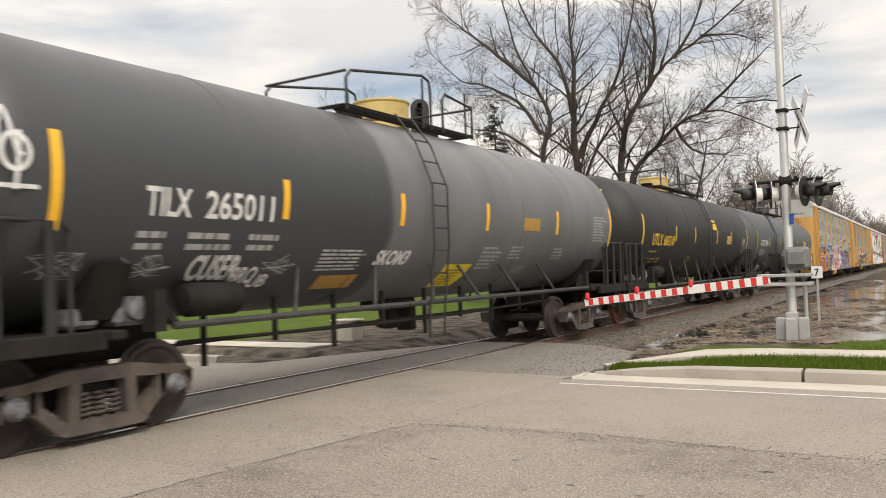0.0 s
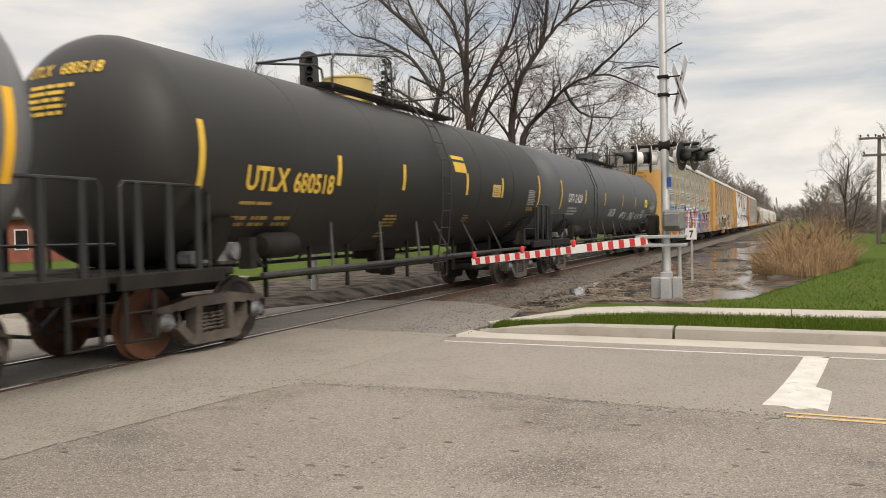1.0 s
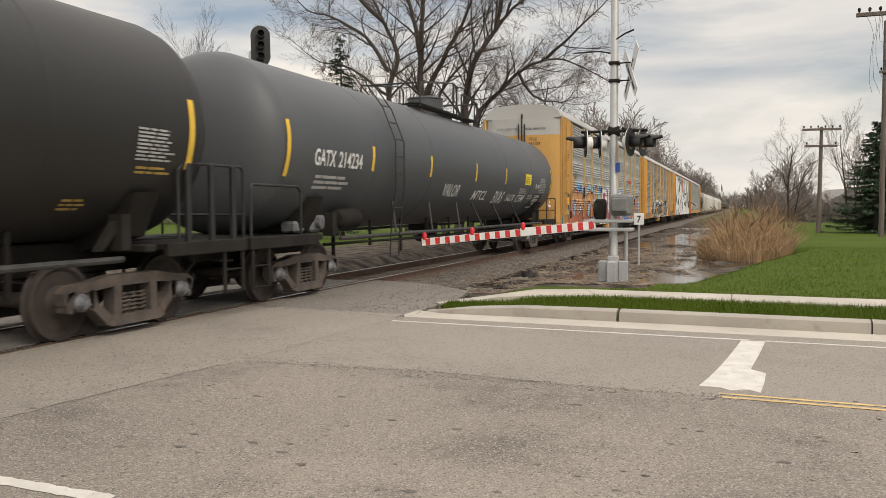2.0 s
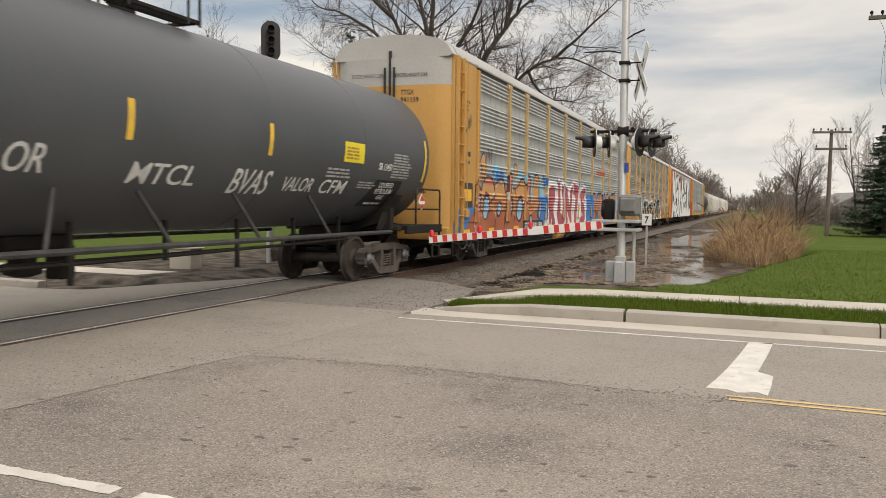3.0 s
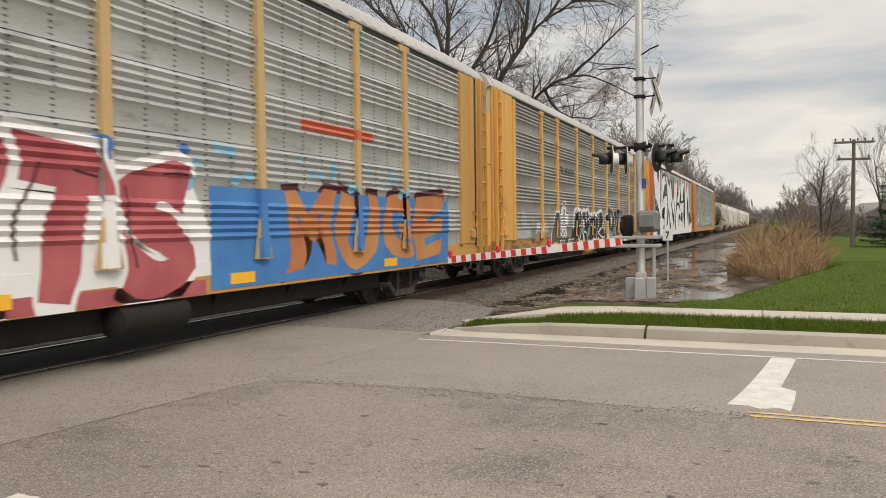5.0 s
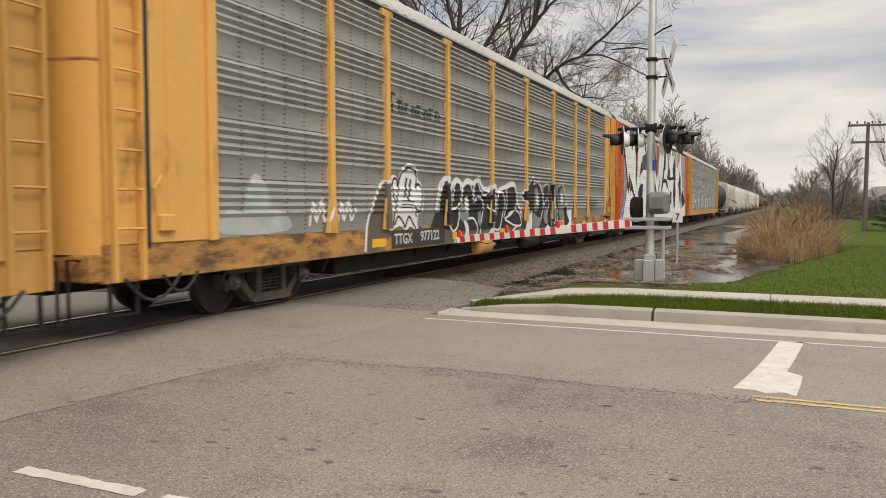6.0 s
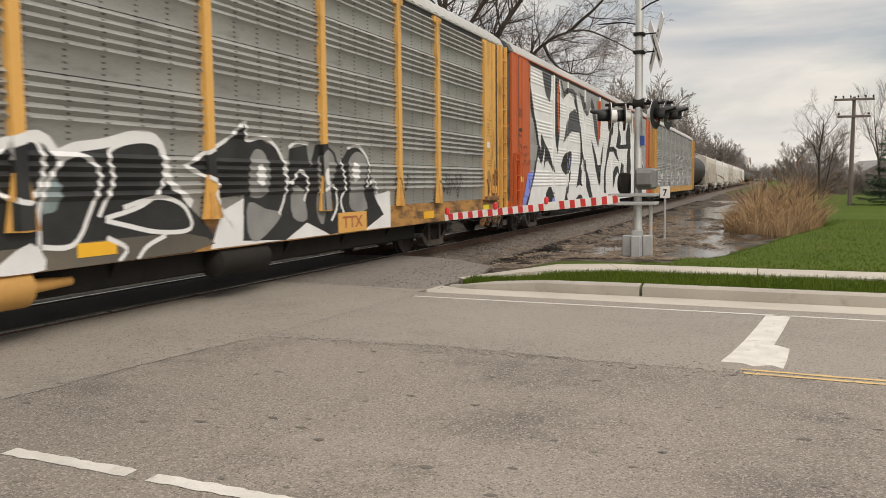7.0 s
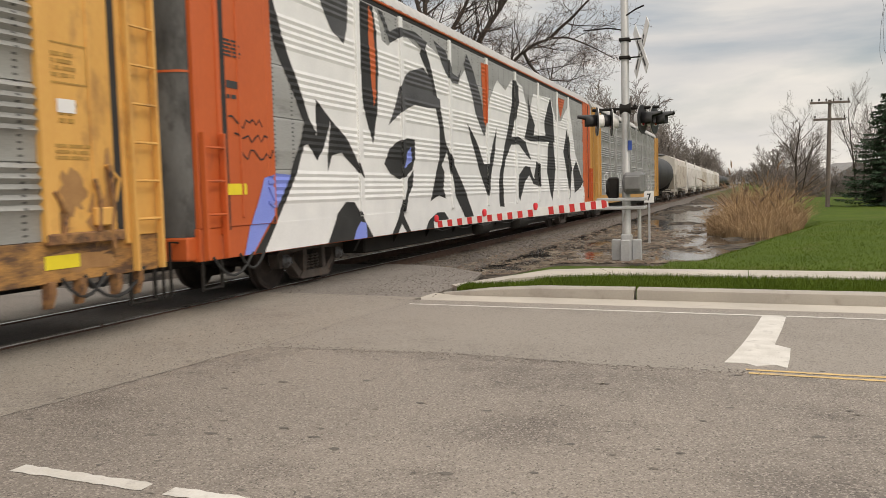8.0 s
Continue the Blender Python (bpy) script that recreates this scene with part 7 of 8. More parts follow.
spray(C, "graffiti_letters", Paint().poly(white), M_SPRAY_W, "large white jagged letters over corrugated panels", out=0.004)
shards = Paint()
shards.poly(at_front([(1.75, 4.6), (1.95, 4.5), (2.2, 3.9), (2.63, 3.23), (2.95, 2.7), (3.14, 2.52), (2.95, 2.36), (2.73, 2.29), (2.53, 1.92), (2.0, 1.28), (1.5, 0.71), (1.25, 0.71), (1.67, 1.09), (2.28, 1.83), (2.66, 2.4), (2.76, 2.67), (2.38, 3.2), (1.95, 3.77)]))
shards.poly(at_front([(3.15, 3.06), (3.7, 2.74), (4.2, 2.48), (4.6, 2.1), (4.83, 1.75), (4.48, 1.98), (3.96, 2.23), (3.65, 2.17), (3.49, 1.89), (3.5, 2.22), (3.64, 2.76), (3.37, 2.3), (3.15, 2.07), (2.91, 2.27), (2.71, 2.41), (2.89, 2.57), (3.14, 2.47)]))
shards.poly(at_front([(3.4, 0.71), (3.56, 0.9), (3.78, 1.19), (4.1, 1.38), (4.43, 1.37), (4.75, 1.09), (5.15, 0.71)]))
shards.poly(at_front([(4.86, 4.98), (4.75, 3.77), (4.9, 3.08), (5.26, 2.43), (5.48, 3.02), (5.58, 3.77), (5.56, 4.5), (5.4, 4.98)]))
shards.poly(at_front([(5.74, 2.08), (5.97, 2.36), (6.4, 2.54), (6.9, 2.62), (7.3, 2.61), (7.28, 2.23), (7.14, 1.99), (6.77, 1.85), (6.42, 1.78), (6.0, 1.89)]))
shards.poly(at_front([(7.2, 1.99), (7.1, 1.64), (6.73, 1.32), (6.6, 1.05), (6.95, 0.71), (6.72, 0.71), (6.49, 0.89), (6.3, 0.71), (6.0, 0.71), (6.27, 0.95), (6.55, 1.3), (6.85, 1.78)]))
shards.poly(at_front([(7.78, 0.71), (8.0, 0.9), (8.5, 1.05), (8.96, 1.04), (9.3, 0.84), (9.4, 0.71)]))
shards.poly(at_front([(7.9, 4.73), (8.28, 4.35), (8.52, 3.89), (8.91, 3.3), (9.19, 2.61), (9.7, 2.17), (10.52, 1.49), (11.18, 0.76), (10.47, 0.82), (9.65, 1.5), (9.22, 2.44), (8.86, 2.12), (9.03, 1.96), (8.93, 1.57), (9.1, 1.35), (8.62, 1.43), (8.12, 1.31), (8.4, 1.79), (8.72, 2.27), (8.8, 2.9), (8.56, 3.4), (8.13, 4.09), (7.7, 4.45)]))
shards.poly(at_front([(10.73, 3.2), (11.47, 2.78), (12.05, 2.2), (12.46, 2.23), (13.27, 3.26), (13.12, 2.68), (12.76, 2.05), (12.34, 1.35), (11.87, 1.77), (11.35, 2.38)]))
shards.poly(at_front([(15.0, 4.8), (15.64, 4.66), (15.73, 4.15), (15.18, 3.6), (14.75, 3.05), (15.53, 3.12), (16.39, 3.0), (17.07, 2.44), (16.5, 2.57), (15.64, 2.88), (14.75, 2.84), (14.1, 2.39), (13.78, 1.78), (13.9, 1.03), (13.44, 1.05), (13.38, 1.77), (13.9, 2.58), (14.5, 3.42), (14.9, 4.1)]))
shards.poly(at_front([(16.8, 4.5), (17.1, 3.96), (17.67, 3.6), (17.42, 3.25), (19.1, 3.34), (18.96, 3.82), (19.9, 4.7), (20.3, 4.2), (20.5, 3.18), (17.04, 3.05), (16.26, 3.1), (16.8, 3.72)]))
shards.poly(at_front([(15.34, 1.4), (15.57, 1.95), (16.27, 2.24), (16.9, 2.22), (17.4, 1.82), (17.74, 2.42), (18.28, 2.32), (18.4, 1.56), (17.3, 1.68), (16.8, 1.96), (16.23, 1.75), (15.65, 1.16)]))
shards.poly(at_front([(19.26, 2.18), (19.64, 1.47), (20.06, 1.07), (20.6, 2.2), (20.23, 3.41), (19.5, 3.05)]))
shards.poly(at_front([(22.0, 2.9), (22.76, 1.8), (23.03, 1.01), (23.56, 2.25), (22.7, 3.8)]))
shards.poly(at_front([(24.38, 2.6), (25.9, 1.76), (25.26, 1.53), (24.06, 1.3), (23.78, 2.25)]))
spray(C, "graffiti_shards", shards, M_SPRAY_K, "black sprayed shards and outlines", out=0.007)
grey = Paint()
grey.poly(at_front([(5.6, 4.98), (5.88, 4.72), (6.18, 4.43), (6.75, 4.66), (7.43, 4.7), (7.96, 4.53), (8.14, 4.75), (7.44, 4.86), (6.56, 4.8), (6.14, 4.64), (5.84, 4.95)]))
grey.poly(at_front([(6.0, 2.83), (6.3, 3.2), (6.68, 3.77), (7.08, 4.0), (7.87, 4.18), (8.32, 3.97), (8.44, 3.66), (8.86, 3.6), (8.9, 3.4), (8.14, 3.34), (7.33, 3.34), (6.63, 3.14)]))
grey.poly(at_front([(10.78, 4.9), (11.37, 4.49), (11.9, 3.9), (12.27, 3.15), (12.1, 2.93), (11.52, 3.39), (11.06, 4.04), (10.58, 4.6)]))
grey.poly(at_front([(8.53, 4.86), (9.3, 4.75), (9.66, 4.31), (10.14, 4.25), (10.5, 4.59), (10.77, 4.89), (10.41, 4.5), (10.13, 4.08), (9.57, 4.06), (9.07, 4.4)]))
grey.poly(at_front([(3.25, 4.98), (3.45, 4.6), (3.8, 4.25), (4.2, 4.1), (4.35, 4.4), (4.4, 4.98)]))
spray(C, "graffiti_shards", grey, M_SPRAY_CH, "charcoal sprayed shading", out=0.0085)
orange = Paint().poly(at_front([(5.22, 4.98), (5.39, 4.78), (5.46, 4.17), (5.45, 3.34), (5.34, 3.12), (5.24, 3.83), (5.2, 4.44)])).poly(at_front([(21.0, 4.85), (21.6, 4.1), (22.3, 4.85)])).poly(at_front([(11.95, 4.85), (12.1, 3.3), (12.3, 3.2), (12.55, 4.85)]))
spray(C, "graffiti_tint", orange, M_ORANGE, "bare orange paint between the letters", out=0.010)
tint = Paint().poly(at_front([(4.34, 0.71), (4.44, 0.87), (4.63, 1.02), (4.86, 0.98), (4.87, 0.71)])).poly(at_front([(1.0, 0.71), (1.2, 0.71), (1.85, 1.31), (2.3, 1.83), (1.88, 1.85), (1.54, 1.78), (1.4, 1.5), (1.2, 1.2)])).poly(at_front([(6.6, 2.0), (7.1, 2.15), (7.05, 2.45), (6.8, 2.3)]))
spray(C, "graffiti_tint", tint, M_SPRAY_V, "violet-blue sprayed tint", out=0.0115)
spray(C, "reflector", Paint().rect(-H + 0.62, 1.55, -H + 1.10, 1.70), M_LABEL_Y, "yellow reflective strip", out=0.008)
tg = Paint()
r7 = random.Random(6)
for row in range(3):
    tg.stroke([(-H + 0.75 + row * 0.12 + 0.08 * i, 2.55 - row * 0.22 + r7.uniform(-0.09, 0.09)) for i in range(11)], 0.025)
spray(C, "graffiti_tag", tg, M_SPRAY_K, "small dark handwriting tag", out=0.006)
spray(C, "end_print", Paint().rect(-H + 0.72, 2.98, -H + 1.0, 3.08).lines(-H + 0.72, 2.84, 0.3, 0.1, 1, 4).lines(-H + 0.70, 3.4, 0.4, 0.25, 5, 5), M_TXT_K, out=0.006)

# fourth carrier: a few pale tags low on the side
for k in range(6):
    spray(rack_d, "graffiti_tag", Paint().stroke(oval(-H + 3.6 + k * 3.7, 1.75, 0.6, 0.45, 16), 0.12).stroke([(-H + 4.4 + k * 3.7, 1.3), (-H + 4.8 + k * 3.7, 2.2)], 0.12), M_SPRAY_W, "pale sprayed letters", out=0.006)


# ---- cars further back ----
M_HOPPER = mat("hopper_pale_grey", (0.66, 0.64, 0.61), (0.55, 0.53, 0.50), rough=0.7, scale=0.8, dirt=(0.25, 0.2, 0.16), dirt_at=0.62)
M_HOPPER_B = mat("hopper_tan", (0.55, 0.51, 0.45), (0.44, 0.41, 0.36), rough=0.7, scale=0.8, dirt=(0.2, 0.15, 0.12), dirt_at=0.6)


def hopper_car(s, skin, label):
    """A covered hopper with ribbed, bulging sides and sloping ends."""
    car = rail_car("hopper_car", s, label, "hopper car")
    half = 7.9
    prof = [(-1.3, 1.15), (-1.52, 1.8), (-1.55, 3.4), (-1.35, 4.1), (-0.8, 4.4), (0.8, 4.4), (1.35, 4.1), (1.55, 3.4), (1.52, 1.8), (1.3, 1.15)]
    g = Geo()
    n = len(prof)
    rows = ((-half, 2.6), (-half + 1.6, 1.15), (half - 1.6, 1.15), (half, 2.6))
    for y, zmin in rows:
        g.v += [(x, y, max(z, zmin)) for x, z in prof]
    g.f = [(i * n + j, i * n + (j + 1) % n, (i + 1) * n + (j + 1) % n, (i + 1) * n + j) for i in range(3) for j in range(n)]
    g.f += [tuple(range(n))[::-1], tuple(range(3 * n, 4 * n))]
    part("body", g, skin, car, fix=True, angle=25)
    for k in range(10):
        y = -half + 1.7 + k * (2 * half - 3.4) / 9
        for sx in (1, -1):
            part("rib", Geo().box(sx * 1.54, y - 0.05, 1.3, sx * 1.62, y + 0.05, 3.5, 0.01), skin, car)
    for k in (-1, 0, 1):
        part("discharge_chute", Geo().prism([(k * 4.2 - 1.6, 1.3), (k * 4.2 + 1.6, 1.3), (k * 4.2 + 0.35, 0.45), (k * 4.2 - 0.35, 0.45)], -0.8, 0.8, "x"), skin, car, fix=True)
    part("sill", Geo().box(-1.5, -half - 0.25, 0.85, 1.5, -half + 2.0, 1.1, 0.02).box(-1.5, half - 2.0, 0.85, 1.5, half + 0.25, 1.1, 0.02).box(-0.3, -half, 0.75, 0.3, half, 1.0, 0.02), skin, car)
    part("running_board", Geo().box(-0.45, -half - 0.3, 4.48, 0.45, half + 0.3, 4.53, 0.01).box(-0.2, -half + 1, 4.38, 0.2, half - 1, 4.48, 0.01), M_GALV, car)
    for sg in (-1, 1):
        part("ladder", Geo().box(1.40, sg * half - 0.25, 0.5, 1.46, sg * half - 0.2, 4.4, 0.005).box(1.40, sg * half + 0.2, 0.5, 1.46, sg * half + 0.25, 4.4, 0.005), skin, car)
        truck(car, sg * (half - 1.6), False)
        coupler(car, sg * (half + 0.35), sg)
    return car


tail = FRONT + 4 * PITCH - 0.35
s = tail + 8.4
tank_car(s, 7.2, [], 7.9, 12.6, M_TANK_BLACK, "plain black tank car far down the train", 0, (0, 0), M_TXT_Y, 0, False, 1.0, far=True)
s += 16.9
for i in range(8):
    hopper_car(s, M_HOPPER if i % 3 else M_HOPPER_B, "pale grey covered hopper car" if i % 3 else "tan covered hopper car")
    s += 16.6
for i in range(8):
    tank_car(s, 7.2, [], 7.9, 12.6, M_TANK_BLACK, "plain black tank car far down the train", 0, (0, 0), M_TXT_Y, 0, False, 1.0, far=True)
    s += 16.9


# ---- crossing signal and gate ----
GX, GY = 5.26, 16.1
sig = empty("crossing_signal", pose(GX, GY, 0), "aluminium crossing signal mast with a lowered red and white gate arm", "crossing signal")
M_HOOD = mat("signal_black", (0.012, 0.012, 0.013), (0.02, 0.02, 0.02), rough=0.55)
part("mast", Geo().lathe([(0.10, 0.085), (0.9, 0.085), (0.92, 0.078), (8.2, 0.068), (8.21, 0.02)], "z", 20), M_ALU, sig, fix=True)
part("foundation", Geo().lathe([(-0.3, 0.36), (0.08, 0.36), (0.10, 0.33), (0.11, 0.1)], "z", 20), M_CONC, sig, "round concrete footing", fix=True)
jb = Geo()
jb.box(-0.10, -0.10, 0.10, 0.10, 0.10, 0.62, 0.02)
for dx, dy in ((-0.19, 0), (0.19, 0), (0, -0.19), (0, 0.19)):
    jb.box(dx - 0.085, dy - 0.085, 0.12, dx + 0.085, dy + 0.085, 0.52, 0.015)
part("junction_base", jb, M_GALV, sig, "cast junction box base")
part("conduit", Geo().tube([(0.22, 0.16, 0.0), (0.22, 0.16, 1.1)], 0.035, 8), M_ALU, sig)
mech = Geo().box(-0.02, -0.30, 1.38, 0.34, 0.22, 1.78, 0.05).box(0.0, -0.36, 1.45, 0.3, -0.28, 1.72, 0.03)
part("gate_mechanism", mech, mat("dull_grey_casing", (0.22, 0.22, 0.215), (0.15, 0.15, 0.148), rough=0.6, metal=0.3, scale=5), sig, "grey gate motor housing")
cw = Geo().box(-0.34, -0.10, 1.30, -0.14, 0.10, 1.70, 0.03).lathe([(-0.16, 0.15), (-0.10, 0.15)], "x", 16, (-0.2, 0, 1.5))
part("gate_gear", cw, M_DARK, sig, "dark gate pivot gear", fix=True)
for z in (1.12, 1.28):
    for b in ((-0.52, -0.28, 0.36, -0.22), (-0.52, 0.22, 0.36, 0.28), (0.302, -0.218, 0.358, 0.218)):
        part("bracket_bar", Geo().box(b[0], b[1], z - 0.03, b[2], b[3], z + 0.03, 0.01), M_GALV, sig, "galvanised gate arm bracket bar")
# the arm lies over the road towards the track's near side
TIP = Vector((1.60 - GX, 15.45 - GY, 0.86))
ROOT = Vector((-0.30, -0.25, 1.20))
d = (TIP - ROOT).normalized()
side = Vector((-d.y, d.x, 0)).normalized()
up = d.cross(side) if d.cross(side).z > 0 else -d.cross(side)
L = (TIP - ROOT).length


def arm_box(a, b, h0, h1, w):
    vs = [ROOT + d * k + up * h + side * q for k in (a, b) for h in (h0, h1) for q in (-w, w)]
    return vs, [(0, 1, 3, 2), (4, 6, 7, 5), (0, 4, 5, 1), (2, 3, 7, 6), (0, 2, 6, 4), (1, 5, 7, 3)]


g = Geo()
g.add(*arm_box(0, L * 0.42, -0.07, 0.09, 0.02))
g.add(*arm_box(L * 0.40, L, -0.065, 0.075, 0.014))
arm = part("gate_arm", g, M_WHITE, sig, "white fibreglass gate arm", smooth=False, fix=True)
n = 17
for k in range(n):
    a, b = L * (k + 0.15) / n, L * (k + 0.62) / n
    if a < L * 0.40 < b + 0.1:
        continue
    lo, hi, w = (-0.065, 0.085, 0.0225) if a < L * 0.4 else (-0.06, 0.070, 0.0165)
    st = Geo()
    st.add(*arm_box(a, b, lo, hi, w))
    part("red_stripe", st, M_RED, arm, "red reflective stripe", smooth=False, fix=True)
for k in (0.985, 0.70, 0.405):
    p = ROOT + d * (L * k)
    lamp = Geo().lathe([(0.05, 0.025), (0.07, 0.042), (0.15, 0.046), (0.18, 0.035), (0.195, 0.01)], "z", 12, tuple(p))
    part("arm_lamp", lamp, M_LAMP_RED, arm, "small glowing red arm lamp", fix=True)
part("arm_cable", Geo().tube([ROOT + d * (L * q) + Vector((0, 0, -0.07 - 0.06 * math.sin(q * 25) ** 2)) for q in [i / 40 for i in range(41)]], 0.009, 5), M_BLACK, arm)
# cross-arm with four flashing-light heads
part("light_bar", Geo().tube([(-0.62, 0.0, 2.98), (0.62, 0.0, 2.98)], 0.028, 8).tube([(-0.10, 0, 2.98), (0.10, 0, 2.98)], 0.10, 12).tube([(0.2, -0.25, 3.0), (0.2, 0.25, 3.0)], 0.03, 8), M_DARK, sig)


def light_head(x, y, yaw):
    m = pose(x, y, 2.76, 0, 0, yaw)
    h = Geo().lathe([(-0.14, 0.07), (-0.12, 0.12), (0.0, 0.13), (0.02, 0.13)], "y", 20)
    head = part("light_head", h, M_WHITE, sig, "flashing light with a white back and black front", m=m, fix=True)
    part("back_plate", Geo().lathe([(-0.022, 0.05), (-0.020, 0.262), (-0.008, 0.266), (-0.007, 0.05)], "y", 28), M_WHITE, head, "white rear of the backboard", fix=True)
    part("backboard", Geo().lathe([(-0.005, 0.05), (-0.004, 0.27), (0.008, 0.27), (0.009, 0.05)], "y", 28), M_HOOD, head, fix=True)
    part("lens", Geo().lathe([(0.012, 0.125), (0.03, 0.115), (0.045, 0.06), (0.05, 0.01)], "y", 20), M_LENS_RED, head, "unlit red lens", fix=True)
    hood = Geo()
    for i in range(17):
        a = radians(-40 + 260 * i / 16)
        for y_, r in ((0.01, 0.135), (0.36 if 4 < i < 12 else 0.22, 0.128)):
            hood.v.append((r * math.cos(a), y_, r * math.sin(a)))
    hood.f = [(2 * i, 2 * i + 1, 2 * i + 3, 2 * i + 2) for i in range(16)]
    ob = part("hood", hood, M_HOOD, head, "long black visor")
    so = ob.modifiers.new("thickness", "SOLIDIFY")
    so.thickness = 0.012
    part("head_strap", Geo().tube([(0, -0.06, 0.16), (0, -0.06, 0.24)], 0.03, 8), M_DARK, head)


light_head(-0.52, -0.10, 106)
light_head(-0.28, 0.10, 104)
light_head(0.32, -0.12, -102)
light_head(0.52, 0.10, -100)
# crossbuck
cb = empty("crossbuck", pose(GX + 0.30, GY - 0.02, 4.07, 0, 0, -68), "white crossbuck sign seen nearly edge-on", "crossing sign")
for a in (45, -45):
    b = part("blade", Geo().box(-0.115, -0.006, -0.61, 0.115, 0.006, 0.61, 0.004), M_WHITE, cb, m=pose(0, 0.008 if a > 0 else -0.008, 0, 0, a, 0))
    lt = Paint()
    lt.lines(-0.5, -0.06, 1.0, 0.12, 1, int(a))
    g = Geo()
    g.v, g.f = [(v, -0.009, u) for u, v in lt.v], lt.f
    part("blade_lettering", g, M_TXT_K, b, smooth=False)
for z in (4.25, 3.92):
    part("sign_clamp", Geo().box(-0.10, -0.10, z - 0.03, 0.10, 0.10, z + 0.03, 0.01).tube([(0.08, 0, z), (0.34, -0.02, z)], 0.014, 6), M_DARK, sig, "dark sign clamp")
part("guy_wire", Geo().tube([(-0.06, 0, 4.44), (-0.3, 0.02, 4.5), (-0.78, 0.05, 4.5)], 0.013, 6), M_DARK, sig)
part("hook", Geo().tube([(-0.05, 0, 4.46), (0.02, -0.05, 4.68), (0.2, -0.06, 4.78), (0.36, -0.06, 4.84)], 0.016, 6), M_DARK, sig)
part("blue_tag", Geo().box(0.05, -0.09, 2.2, 0.12, -0.03, 2.38, 0.005), mat("blue_enamel", (0.03, 0.08, 0.35), rough=0.4), sig, "small blue number plate")

# small numbered marker beside the signal
mk = empty("marker_post", pose(4.62, 26.3, -0.36), "white marker plate on a thin steel post", "trackside sign")
part("post", Geo().box(-0.03, -0.03, 0.0, 0.03, 0.03, 1.45, 0.005), M_GALV, mk)
plate = part("plate", Geo().box(-0.15, -0.05, 1.36, 0.15, -0.035, 1.72, 0.004), M_WHITE, mk)
v, f, w = flat_text("7", 0.03)
g = Geo()
g.v, g.f = [(p[0] / w * 0.12 - 0.06, -0.053, 1.43 + p[1] * 0.30) for p in v], f
part("digit", g, M_TXT_K, plate, smooth=False)

# railway signal across the track
rs = empty("railway_signal", pose(-3.84, 18.2, -0.1), "black oval railway signal head on a white-boxed mast", "railway signal")
part("mast", Geo().lathe([(0, 0.09), (5.2, 0.08), (5.25, 0.02)], "z", 14, (0.0, 0.05, 0)), M_ALU, rs, fix=True)
tg = Geo()
ov = [(0.24 * math.cos(a), 5.68 + (0.26 if math.sin(a) > 0 else -0.26) + 0.24 * math.sin(a)) for a in [i * math.pi / 12 for i in range(24)]]
tgt = part("target", Geo().prism(ov, -0.02, 0.03, "y"), M_HOOD, rs, "tall rounded black backboard", m=pose(0.12, -0.1, 0, 0, 0, 35), fix=True)
for z in (5.95, 5.68, 5.41):
    hood = Geo().lathe([(-0.02, 0.10), (-0.25, 0.095), (-0.25, 0.085), (-0.03, 0.085)], "y", 16, (0, 0, z))
    part("hood", hood, M_HOOD, tgt, fix=True)
part("relay_box", Geo().box(-0.28, -0.02, 5.22, -0.05, 0.22, 5.62, 0.02), M_WHITE, rs, "pale grey relay box")
rc = tagged(part("relay_cabinet", Geo().box(-0.30, -0.22, 0.0, 0.30, 0.22, 0.55, 0.03).box(-0.34, -0.26, 0.53, 0.34, 0.26, 0.58, 0.015), M_CONC, m=pose(-4.6, 15.9, -0.05)), "low grey concrete cable box beside the track", "cable box")


# ---- trees, reeds, poles and houses ----
M_BARK = mat("grey_bark", (0.075, 0.06, 0.05), (0.042, 0.035, 0.03), rough=0.95, scale=3, fine=25, bump=0.6, stretch=(3, 3, 0.6))
M_TWIG = mat("twigs", (0.06, 0.045, 0.037), (0.042, 0.033, 0.028), rough=0.95, scale=1, fine=6, bump=0)
M_BUD = mat("red_brown_buds", (0.24, 0.13, 0.085), (0.17, 0.10, 0.06), rough=0.9, scale=0.7, fine=6, bump=0)
# distant twigs: the haze of distance is put into this paler colour
M_FAR_TWIG_HAZE = mat("far_twigs_hazed", (0.19, 0.162, 0.147), (0.15, 0.128, 0.115), rough=0.95, scale=0.3, fine=3, bump=0)
M_NEEDLE = mat("spruce_needles", (0.022, 0.05, 0.022), (0.04, 0.075, 0.035), rough=0.8, scale=1.5, fine=9, bump=0)
M_REED = mat("dry_reeds", (0.42, 0.28, 0.15), (0.22, 0.14, 0.075), rough=0.9, scale=1.2, fine=9, bump=0)
M_PLUME = mat("reed_plumes", (0.16, 0.10, 0.065), (0.24, 0.16, 0.10), rough=0.95, scale=2, bump=0)
M_POLE = mat("weathered_pole", (0.16, 0.13, 0.11), (0.10, 0.08, 0.07), rough=0.9, scale=2, stretch=(4, 4, 0.4), bump=0.4)


